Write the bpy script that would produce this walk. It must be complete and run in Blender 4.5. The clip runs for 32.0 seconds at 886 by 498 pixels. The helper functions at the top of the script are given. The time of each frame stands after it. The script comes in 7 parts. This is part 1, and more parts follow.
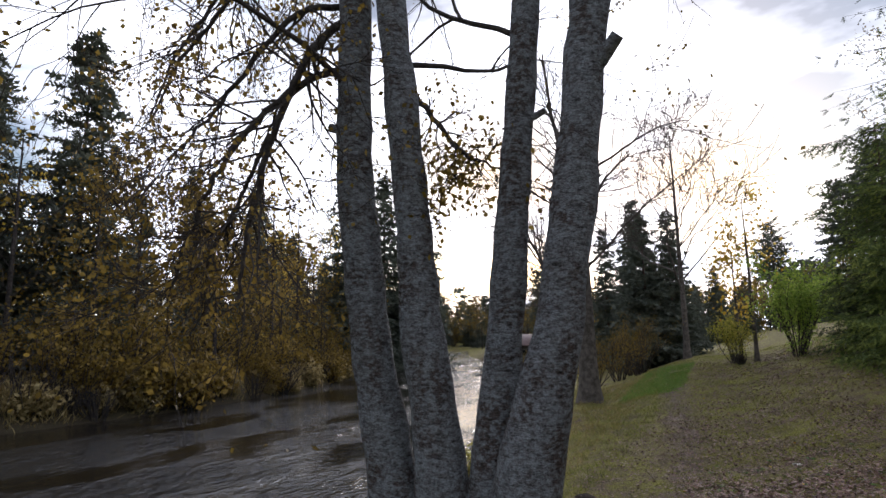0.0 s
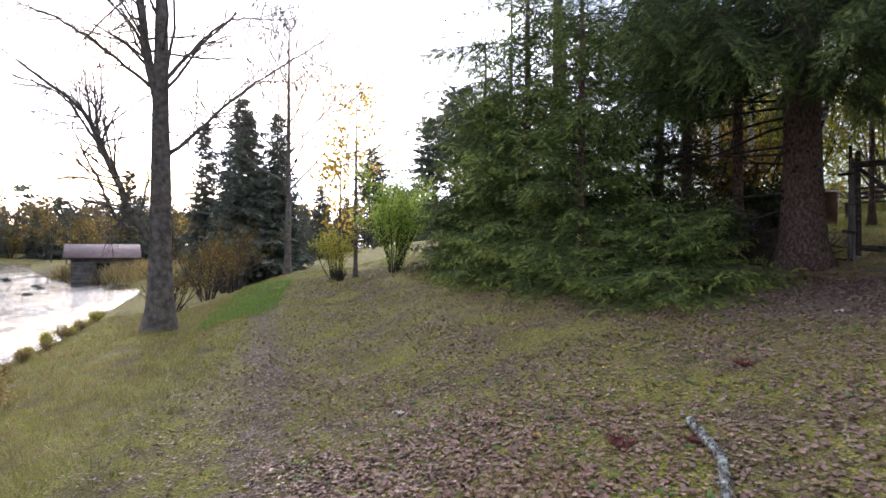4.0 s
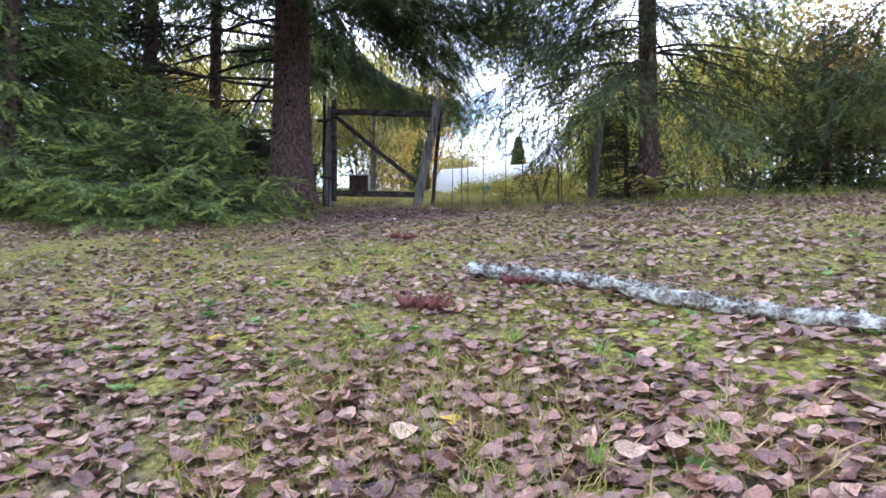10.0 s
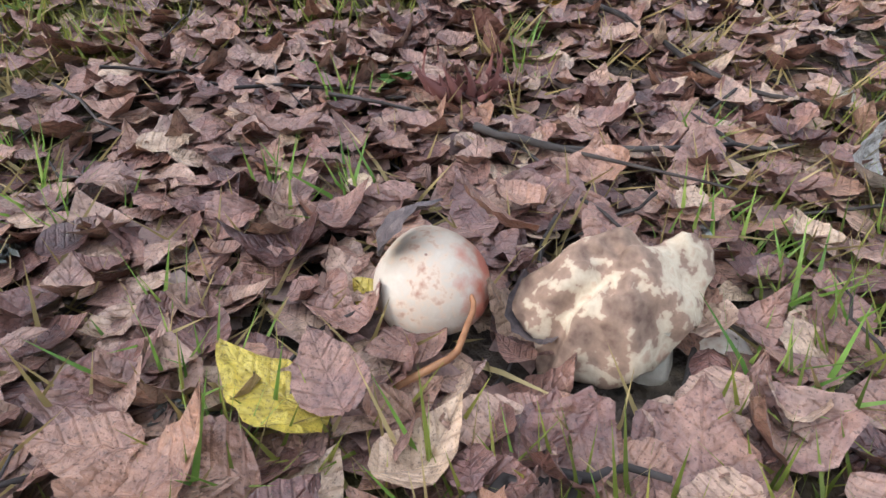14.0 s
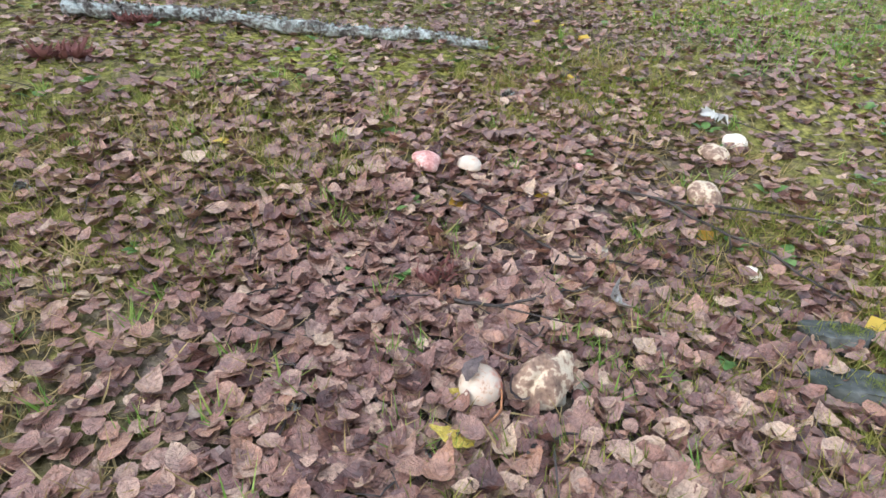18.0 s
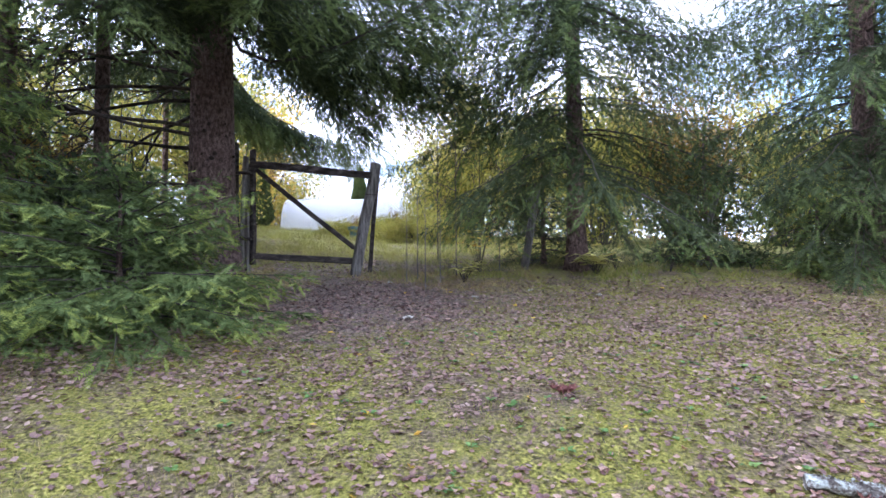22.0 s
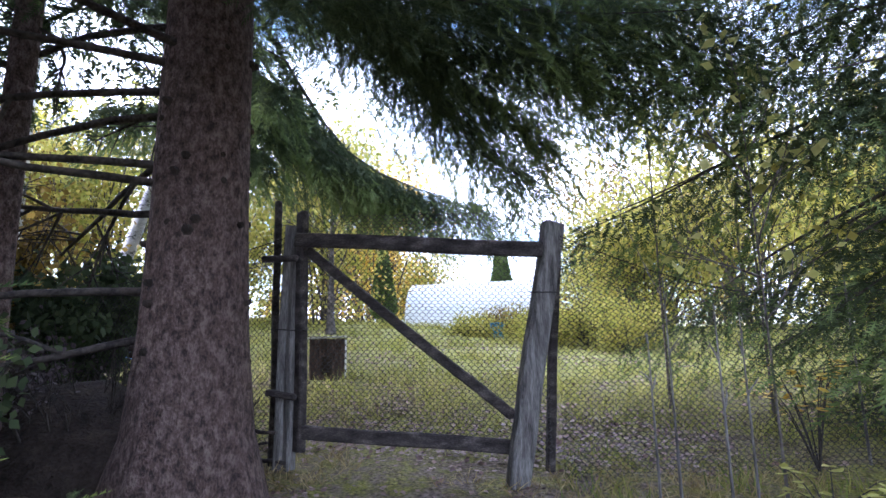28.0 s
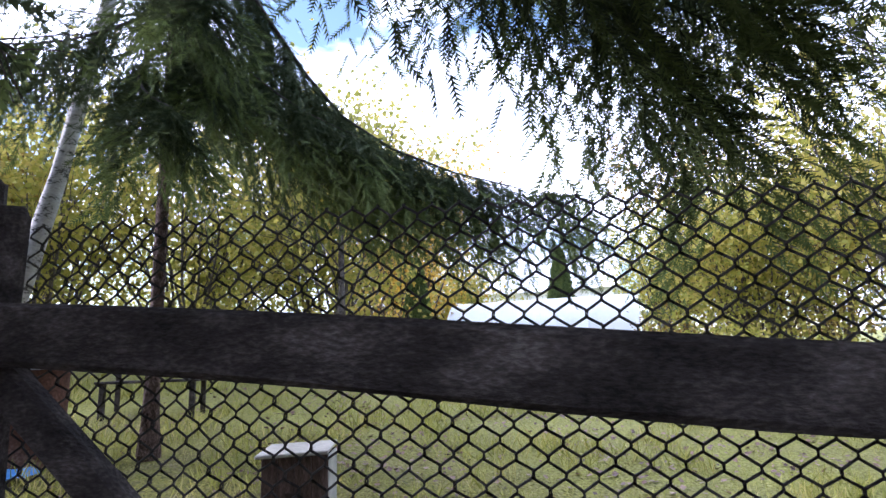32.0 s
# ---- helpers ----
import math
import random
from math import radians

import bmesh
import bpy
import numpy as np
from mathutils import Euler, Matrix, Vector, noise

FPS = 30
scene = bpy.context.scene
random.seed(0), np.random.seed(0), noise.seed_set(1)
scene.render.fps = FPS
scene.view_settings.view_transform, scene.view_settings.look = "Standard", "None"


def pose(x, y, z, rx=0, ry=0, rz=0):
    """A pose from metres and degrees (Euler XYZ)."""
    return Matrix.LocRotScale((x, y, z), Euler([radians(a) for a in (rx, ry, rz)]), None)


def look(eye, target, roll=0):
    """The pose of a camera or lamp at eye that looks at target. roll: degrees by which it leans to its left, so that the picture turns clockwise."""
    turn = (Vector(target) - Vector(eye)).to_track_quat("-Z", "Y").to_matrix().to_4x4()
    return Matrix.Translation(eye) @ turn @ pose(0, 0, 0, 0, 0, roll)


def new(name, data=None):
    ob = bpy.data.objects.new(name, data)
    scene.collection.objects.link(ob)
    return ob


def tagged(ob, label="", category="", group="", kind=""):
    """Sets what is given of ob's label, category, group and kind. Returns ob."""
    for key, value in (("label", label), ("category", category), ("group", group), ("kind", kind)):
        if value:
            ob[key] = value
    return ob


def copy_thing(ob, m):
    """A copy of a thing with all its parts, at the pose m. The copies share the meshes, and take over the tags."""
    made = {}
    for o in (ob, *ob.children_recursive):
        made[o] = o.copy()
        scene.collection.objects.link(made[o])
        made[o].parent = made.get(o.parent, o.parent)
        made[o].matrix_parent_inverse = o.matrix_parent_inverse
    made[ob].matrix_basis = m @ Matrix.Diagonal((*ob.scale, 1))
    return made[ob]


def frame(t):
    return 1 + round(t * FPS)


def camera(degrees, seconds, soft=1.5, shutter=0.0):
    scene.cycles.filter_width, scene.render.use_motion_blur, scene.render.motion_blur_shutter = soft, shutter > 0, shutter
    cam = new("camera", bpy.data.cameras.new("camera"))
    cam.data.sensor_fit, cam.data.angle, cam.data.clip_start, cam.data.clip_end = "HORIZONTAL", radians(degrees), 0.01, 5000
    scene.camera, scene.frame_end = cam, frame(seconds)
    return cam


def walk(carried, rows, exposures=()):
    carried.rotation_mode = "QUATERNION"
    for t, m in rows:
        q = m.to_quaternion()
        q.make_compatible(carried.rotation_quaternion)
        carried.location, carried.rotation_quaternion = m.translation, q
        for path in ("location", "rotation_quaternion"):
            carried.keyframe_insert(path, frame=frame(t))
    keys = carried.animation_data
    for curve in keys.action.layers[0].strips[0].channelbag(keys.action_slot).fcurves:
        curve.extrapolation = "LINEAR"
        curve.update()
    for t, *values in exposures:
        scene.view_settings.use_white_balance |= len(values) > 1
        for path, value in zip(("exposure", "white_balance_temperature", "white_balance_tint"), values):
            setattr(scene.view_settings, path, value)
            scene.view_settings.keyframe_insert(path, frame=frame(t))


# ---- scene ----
cam = camera(75.1, 32.0)
PATH = [
    (0, (12.291, -8.941, 2.158), (10.528, -9.834, 2.466), -1.3),
    (0.5, (11.798, -8.896, 2.152), (10.001, -9.725, 2.44), -1.1),
    (1, (11.305, -8.899, 2.117), (9.456, -9.627, 2.346), -0.8),
    (1.5, (10.842, -8.914, 2.061), (8.932, -9.492, 2.188), -0.5),
    (2, (10.354, -8.937, 2.077), (8.409, -9.401, 2.126), -0.4),
    (2.5, (9.868, -9.034, 2.113), (7.892, -9.341, 2.127), -0.1),
    (3, (9.45, -9.031, 2.099), (7.451, -9.101, 2.101), 0.1),
    (3.5, (9.027, -8.979, 2.112), (7.033, -8.825, 2.11), 0.0),
    (4, (8.633, -9.032, 2.055), (6.665, -8.677, 2.059), 0.2),
    (4.5, (8.235, -9.141, 1.991), (6.326, -8.546, 1.988), 0.3),
    (6.5, (6.723, -9.088, 1.636), (5.025, -8.032, 1.611), 0.2),
    (7, (6.392, -9.066, 1.579), (4.783, -7.878, 1.552), 1.4),
    (7.5, (6.15, -9.084, 1.572), (4.628, -7.787, 1.578), 0.9),
    (8, (5.935, -9.134, 1.473), (4.523, -7.72, 1.562), 0.8),
    (8.5, (5.771, -9.08, 1.273), (4.46, -7.574, 1.379), 0.6),
    (9, (5.686, -8.999, 1.06), (4.53, -7.37, 1.17), 0.3),
    (9.5, (5.629, -8.988, 0.936), (4.679, -7.23, 1.039), 0.1),
    (10, (5.545, -9.012, 0.785), (4.824, -7.148, 0.85), 0.1),
    (10.5, (5.468, -9.046, 0.642), (4.991, -7.104, 0.625), -0.0),
    (11, (5.414, -9.069, 0.572), (5.134, -7.093, 0.444), 0.1),
    (11.5, (5.389, -9.087, 0.518), (5.252, -7.114, 0.221), -1.5),
    (12, (5.366, -9.113, 0.467), (5.351, -7.171, -0.009), -1.2),
    (12.5, (5.359, -9.112, 0.405), (5.434, -7.211, -0.211), -1.1),
    (13, (5.36, -9.118, 0.383), (5.489, -7.271, -0.372), -1.1),
    (13.5, (5.366, -9.135, 0.372), (5.53, -7.338, -0.491), -1.2),
    (14, (5.357, -9.146, 0.389), (5.55, -7.393, -0.556), -1.5),
    (14.5, (5.358, -9.155, 0.451), (5.565, -7.429, -0.538), -2.3),
    (15, (5.41, -9.163, 0.516), (5.64, -7.449, -0.488), -3.2),
    (15.5, (5.471, -9.189, 0.591), (5.777, -7.481, -0.403), -4.3),
    (17.5, (5.101, -9.48, 0.84), (5.841, -7.843, -0.038), -1.4),
    (18, (4.962, -9.546, 0.856), (5.744, -7.912, 0.008), -1.4),
    (18.5, (4.73, -9.587, 0.928), (5.54, -7.942, 0.129), -1.3),
    (19, (4.406, -9.6, 1.054), (5.235, -7.933, 0.324), -1.0),
    (19.5, (4.068, -9.606, 1.235), (4.877, -7.884, 0.62), -1.0),
    (20, (3.752, -9.577, 1.362), (4.406, -7.733, 0.947), -0.9),
    (20.5, (3.525, -9.508, 1.458), (3.979, -7.575, 1.217), -0.7),
    (21, (3.353, -9.465, 1.546), (3.639, -7.49, 1.413), -0.7),
    (21.5, (3.15, -9.332, 1.628), (3.269, -7.335, 1.611), -0.5),
    (22, (2.971, -9.193, 1.745), (2.976, -7.196, 1.848), -0.4),
    (22.5, (2.892, -8.923, 1.842), (2.81, -6.934, 2.039), -0.4),
    (23, (2.85, -8.591, 1.909), (2.671, -6.621, 2.198), -0.5),
    (23.5, (2.713, -8.115, 1.971), (2.47, -6.155, 2.281), -0.3),
    (24, (2.621, -7.668, 2.072), (2.347, -5.715, 2.406), -0.1),
    (24.5, (2.525, -7.173, 2.157), (2.228, -5.225, 2.5), -0.1),
    (25, (2.38, -6.741, 2.222), (2.056, -4.799, 2.572), -0.1),
    (25.5, (2.278, -6.312, 2.32), (1.931, -4.376, 2.679), 0.1),
    (27.5, (2.126, -4.627, 2.589), (1.691, -2.708, 2.943), -0.9),
    (28, (2.09, -4.172, 2.666), (1.634, -2.259, 3.031), -1.1),
    (28.5, (1.985, -3.656, 2.758), (1.513, -1.744, 3.109), -1.0),
    (29, (1.835, -3.239, 2.939), (1.4, -1.312, 3.252), -1.4),
    (29.5, (1.648, -2.786, 3.002), (1.245, -0.868, 3.402), -1.9),
    (30, (1.541, -2.456, 3.129), (1.118, -0.546, 3.543), -2.1),
    (30.5, (1.539, -1.968, 3.338), (0.971, -0.082, 3.687), -1.8),
    (31, (1.397, -1.595, 3.374), (0.822, 0.288, 3.732), -1.9),
    (31.5, (1.23, -1.22, 3.46), (0.655, 0.662, 3.823), -2.1),
    (32, (1.125, -0.875, 3.5), (0.537, 0.999, 3.879), -2.0),
]
EXPOSURES = [(0, 0.2, 6250, 18), (1.5, 0.6, 6250, 19), (3, 1.1, 6180, 21), (4.5, 1.4, 6000, 22), (6.5, 2.1, 5600, 24), (8, 2.3, 5450, 25), (10, 2.35, 5450, 22), (13, 1.8, 5950, 13), (15, 1.95, 5950, 13), (17.5, 1.95, 5900, 12), (20, 2.05, 5750, 16), (22, 2.4, 5450, 23), (25, 2.85, 5500, 26), (28, 2.65, 5200, 23), (30, 2.35, 5250, 24), (32, 2.1, 5350, 26)]
walk(cam, [(t, look(eye, target, roll)) for t, eye, target, roll in PATH], EXPOSURES)


# ---- light: bright thin overcast with blue gaps, low sun behind cloud over the river ----
SUN_EL, SUN_BEARING = 11.0, 102.0
world = bpy.data.worlds.new("sky")
scene.world = world
world.use_nodes = True
wn, wl = world.node_tree.nodes, world.node_tree.links
wn.clear()
w_out = wn.new("ShaderNodeOutputWorld")
w_sky = wn.new("ShaderNodeTexSky")
w_sky.sky_type, w_sky.sun_disc = "NISHITA", False
w_sky.sun_elevation, w_sky.sun_rotation = radians(SUN_EL), radians(360 - SUN_BEARING)
w_bg = wn.new("ShaderNodeBackground")
w_bg.inputs["Strength"].default_value = 0.13
w_cl = wn.new("ShaderNodeBackground")
w_cl.inputs["Color"].default_value = (0.93, 0.965, 1.02, 1)
w_co = wn.new("ShaderNodeTexCoord")
w_map = wn.new("ShaderNodeMapping")
w_map.inputs["Scale"].default_value = (1.0, 1.0, 2.6)
w_noise = wn.new("ShaderNodeTexNoise")
w_noise.inputs["Scale"].default_value, w_noise.inputs["Detail"].default_value = 2.4, 6
w_ramp = wn.new("ShaderNodeValToRGB")
w_ramp.color_ramp.elements[0].position, w_ramp.color_ramp.elements[1].position = 0.43, 0.61
w_dot = wn.new("ShaderNodeVectorMath")
w_dot.operation = "DOT_PRODUCT"
w_dot.inputs[1].default_value = (-math.sin(radians(SUN_BEARING)), math.cos(radians(SUN_BEARING)), math.sin(radians(SUN_EL)))
w_glow = wn.new("ShaderNodeMapRange")
w_glow.inputs["From Min"].default_value, w_glow.inputs["From Max"].default_value = -1.0, 1.0
w_glow.inputs["To Min"].default_value, w_glow.inputs["To Max"].default_value = 0.65, 2.1
wl.new(w_co.outputs["Generated"], w_dot.inputs[0])
wl.new(w_dot.outputs["Value"], w_glow.inputs["Value"])
wl.new(w_glow.outputs[0], w_cl.inputs["Strength"])
w_mix = wn.new("ShaderNodeMixShader")
wl.new(w_co.outputs["Generated"], w_map.inputs["Vector"])
wl.new(w_map.outputs["Vector"], w_noise.inputs["Vector"])
wl.new(w_noise.outputs["Fac"], w_ramp.inputs["Fac"])
wl.new(w_sky.outputs["Color"], w_bg.inputs["Color"])
wl.new(w_ramp.outputs["Color"], w_mix.inputs["Fac"])
wl.new(w_bg.outputs[0], w_mix.inputs[1])
wl.new(w_cl.outputs[0], w_mix.inputs[2])
wl.new(w_mix.outputs[0], w_out.inputs["Surface"])
sun = new("sun", bpy.data.lights.new("sun", "SUN"))
sun.data.energy, sun.data.angle, sun.data.color = 1.35, radians(14), (1.0, 0.93, 0.82)
_b, _e = radians(SUN_BEARING), radians(SUN_EL)
sun.matrix_world = look((0, 0, 30), (math.sin(_b) * math.cos(_e), -math.cos(_b) * math.cos(_e), 30 - math.sin(_e)))


# ---- materials ----
def mat(name, stops, scale=8.0, fine=60.0, rough=0.85, bump=0.3, coord="Object", island=0.0, stretch=(1, 1, 1), spec=0.3, translucent=0.0, metal=0.0, obj_random=0.0, distance=0.01):
    """A procedural surface: colours of a ramp driven by two noises and, where asked, by chance per loose piece."""
    m = bpy.data.materials.new(name)
    m.use_nodes = True
    n, l = m.node_tree.nodes, m.node_tree.links
    p = n["Principled BSDF"]
    out = n["Material Output"]
    co = n.new("ShaderNodeTexCoord")
    mp = n.new("ShaderNodeMapping")
    mp.inputs["Scale"].default_value = stretch
    l.new(co.outputs[coord], mp.inputs["Vector"])
    a, b = n.new("ShaderNodeTexNoise"), n.new("ShaderNodeTexNoise")
    a.inputs["Scale"].default_value, a.inputs["Detail"].default_value = scale, 5
    b.inputs["Scale"].default_value, b.inputs["Detail"].default_value = fine, 4
    l.new(mp.outputs[0], a.inputs["Vector"])
    l.new(mp.outputs[0], b.inputs["Vector"])

    def math_node(op, x, y):
        k = n.new("ShaderNodeMath")
        k.operation = op
        for i, v in enumerate((x, y)):
            if isinstance(v, (int, float)):
                k.inputs[i].default_value = v
            else:
                l.new(v, k.inputs[i])
        return k.outputs[0]

    v = math_node("ADD", math_node("MULTIPLY", a.outputs["Fac"], 0.6), math_node("MULTIPLY", b.outputs["Fac"], 0.4))
    v = math_node("ADD", math_node("MULTIPLY", math_node("SUBTRACT", v, 0.5), 2.0), 0.5)
    if island:
        g = n.new("ShaderNodeNewGeometry")
        v = math_node("ADD", math_node("MULTIPLY", v, 1 - island), math_node("MULTIPLY", g.outputs["Random Per Island"], island))
    if obj_random:
        o = n.new("ShaderNodeObjectInfo")
        v = math_node("ADD", math_node("MULTIPLY", v, 1 - obj_random), math_node("MULTIPLY", o.outputs["Random"], obj_random))
    r = n.new("ShaderNodeValToRGB")
    e = r.color_ramp.elements
    while len(e) < len(stops):
        e.new(0.5)
    for k, (pos, c) in enumerate(stops):
        e[k].position, e[k].color = pos, (*c, 1)
    l.new(v, r.inputs["Fac"])
    l.new(r.outputs["Color"], p.inputs["Base Color"])
    p.inputs["Roughness"].default_value, p.inputs["Specular IOR Level"].default_value, p.inputs["Metallic"].default_value = rough, spec, metal
    if bump:
        bp = n.new("ShaderNodeBump")
        bp.inputs["Strength"].default_value, bp.inputs["Distance"].default_value = bump, distance
        l.new(v, bp.inputs["Height"])
        l.new(bp.outputs[0], p.inputs["Normal"])
    if translucent:
        t = n.new("ShaderNodeBsdfTranslucent")
        l.new(r.outputs["Color"], t.inputs["Color"])
        mx = n.new("ShaderNodeMixShader")
        mx.inputs["Fac"].default_value = translucent
        l.new(p.outputs[0], mx.inputs[1])
        l.new(t.outputs[0], mx.inputs[2])
        l.new(mx.outputs[0], out.inputs["Surface"])
    return m


def ground_material():
    """Moss, thin grass, bare soil and a trodden path, by noise and by plain bands of the plan."""
    m = bpy.data.materials.new("ground_turf")
    m.use_nodes = True
    n, l = m.node_tree.nodes, m.node_tree.links
    p = n["Principled BSDF"]
    co = n.new("ShaderNodeTexCoord")

    def noise_tex(s, d=5, off=0.0):
        mp = n.new("ShaderNodeMapping")
        mp.inputs["Location"].default_value = (off, off * 0.7, 0)
        l.new(co.outputs["Object"], mp.inputs["Vector"])
        t = n.new("ShaderNodeTexNoise")
        t.inputs["Scale"].default_value, t.inputs["Detail"].default_value = s, d
        l.new(mp.outputs[0], t.inputs["Vector"])
        return t.outputs["Fac"]

    def ramp(src, stops):
        r = n.new("ShaderNodeValToRGB")
        e = r.color_ramp.elements
        while len(e) < len(stops):
            e.new(0.5)
        for k, (pos, c) in enumerate(stops):
            e[k].position, e[k].color = pos, (*c, 1)
        l.new(src, r.inputs["Fac"])
        return r.outputs["Color"]

    def mix(f, a, b):
        k = n.new("ShaderNodeMix")
        k.data_type = "RGBA"
        l.new(f, k.inputs["Factor"])
        l.new(a, k.inputs[6])
        l.new(b, k.inputs[7])
        return k.outputs[2]

    soil = ramp(noise_tex(38, 6), [(0.32, (0.03, 0.021, 0.016)), (0.5, (0.11, 0.078, 0.058)), (0.66, (0.25, 0.18, 0.135))])
    turf = ramp(noise_tex(42, 6, 3), [(0.33, (0.045, 0.042, 0.014)), (0.5, (0.19, 0.18, 0.038)), (0.67, (0.4, 0.37, 0.095))])
    moss = ramp(noise_tex(60, 6, 7), [(0.33, (0.07, 0.08, 0.01)), (0.52, (0.225, 0.215, 0.04)), (0.7, (0.38, 0.345, 0.095))])
    a = mix(ramp(noise_tex(1.1, 6, 11), [(0.3, (0, 0, 0)), (0.62, (1, 1, 1))]), soil, turf)
    a = mix(ramp(noise_tex(3.4, 6, 23), [(0.49, (0, 0, 0)), (0.6, (0.65, 0.65, 0.65))]), a, moss)
    a = mix(ramp(noise_tex(13, 7, 61), [(0.5, (0, 0, 0)), (0.6, (0.5, 0.5, 0.5))]), a, soil)
    lawn = n.new("ShaderNodeAttribute")
    lawn.attribute_name = "lawn"
    a = mix(lawn.outputs["Fac"], a, ramp(noise_tex(40, 6, 53), [(0.3, (0.14, 0.155, 0.04)), (0.5, (0.31, 0.315, 0.085)), (0.7, (0.46, 0.44, 0.16))]))
    att = n.new("ShaderNodeAttribute")
    att.attribute_name = "bare"
    fine = noise_tex(6, 5, 31)
    k = n.new("ShaderNodeMath")
    k.operation = "ADD"
    l.new(att.outputs["Fac"], k.inputs[0])
    l.new(fine, k.inputs[1])
    a = mix(ramp(k.outputs[0], [(0.72, (0, 0, 0)), (1.0, (1, 1, 1))]), a, ramp(noise_tex(30, 6, 41), [(0.3, (0.05, 0.037, 0.03)), (0.52, (0.17, 0.125, 0.1)), (0.7, (0.31, 0.24, 0.195))]))
    # a darker earth colour, mixed in by its own point attribute
    darker = n.new("ShaderNodeAttribute")
    darker.attribute_name = "darker"
    a = mix(darker.outputs["Fac"], a, ramp(noise_tex(60, 6, 47), [(0.35, (0.012, 0.009, 0.007)), (0.55, (0.05, 0.038, 0.028)), (0.72, (0.12, 0.095, 0.06))]))
    l.new(a, p.inputs["Base Color"])
    p.inputs["Roughness"].default_value, p.inputs["Specular IOR Level"].default_value = 0.95, 0.15
    bp = n.new("ShaderNodeBump")
    bp.inputs["Strength"].default_value, bp.inputs["Distance"].default_value = 1.0, 0.045
    l.new(noise_tex(32, 7, 5), bp.inputs["Height"])
    l.new(bp.outputs[0], p.inputs["Normal"])
    return m


def water_material():
    m = bpy.data.materials.new("river_water")
    m.use_nodes = True
    n, l = m.node_tree.nodes, m.node_tree.links
    p = n["Principled BSDF"]
    p.inputs["Base Color"].default_value = (0.012, 0.01, 0.008, 1)
    p.inputs["Roughness"].default_value, p.inputs["IOR"].default_value = 0.03, 1.33
    co, mp = n.new("ShaderNodeTexCoord"), n.new("ShaderNodeMapping")
    mp.inputs["Scale"].default_value, mp.inputs["Rotation"].default_value = (0.55, 1.3, 1), (0, 0, radians(18))
    l.new(co.outputs["Object"], mp.inputs["Vector"])
    a, b, c = (n.new("ShaderNodeTexNoise") for _ in range(3))
    for t, s in ((a, 2.6), (b, 8.0), (c, 0.28)):
        t.inputs["Scale"].default_value, t.inputs["Detail"].default_value = s, 4
        l.new(mp.outputs[0], t.inputs["Vector"])
    k = n.new("ShaderNodeMath")
    k.operation = "MULTIPLY_ADD"
    l.new(b.outputs["Fac"], k.inputs[0])
    k.inputs[1].default_value = 0.4
    l.new(a.outputs["Fac"], k.inputs[2])
    bp = n.new("ShaderNodeBump")
    bp.inputs["Distance"].default_value = 0.3
    l.new(k.outputs[0], bp.inputs["Height"])
    calm = n.new("ShaderNodeMapRange")
    calm.inputs["From Min"].default_value, calm.inputs["From Max"].default_value = 0.44, 0.6
    calm.inputs["To Min"].default_value, calm.inputs["To Max"].default_value = 0.12, 0.9
    l.new(c.outputs["Fac"], calm.inputs["Value"])
    l.new(calm.outputs[0], bp.inputs["Strength"])
    l.new(bp.outputs[0], p.inputs["Normal"])
    return m


M_GROUND, M_WATER = ground_material(), water_material()


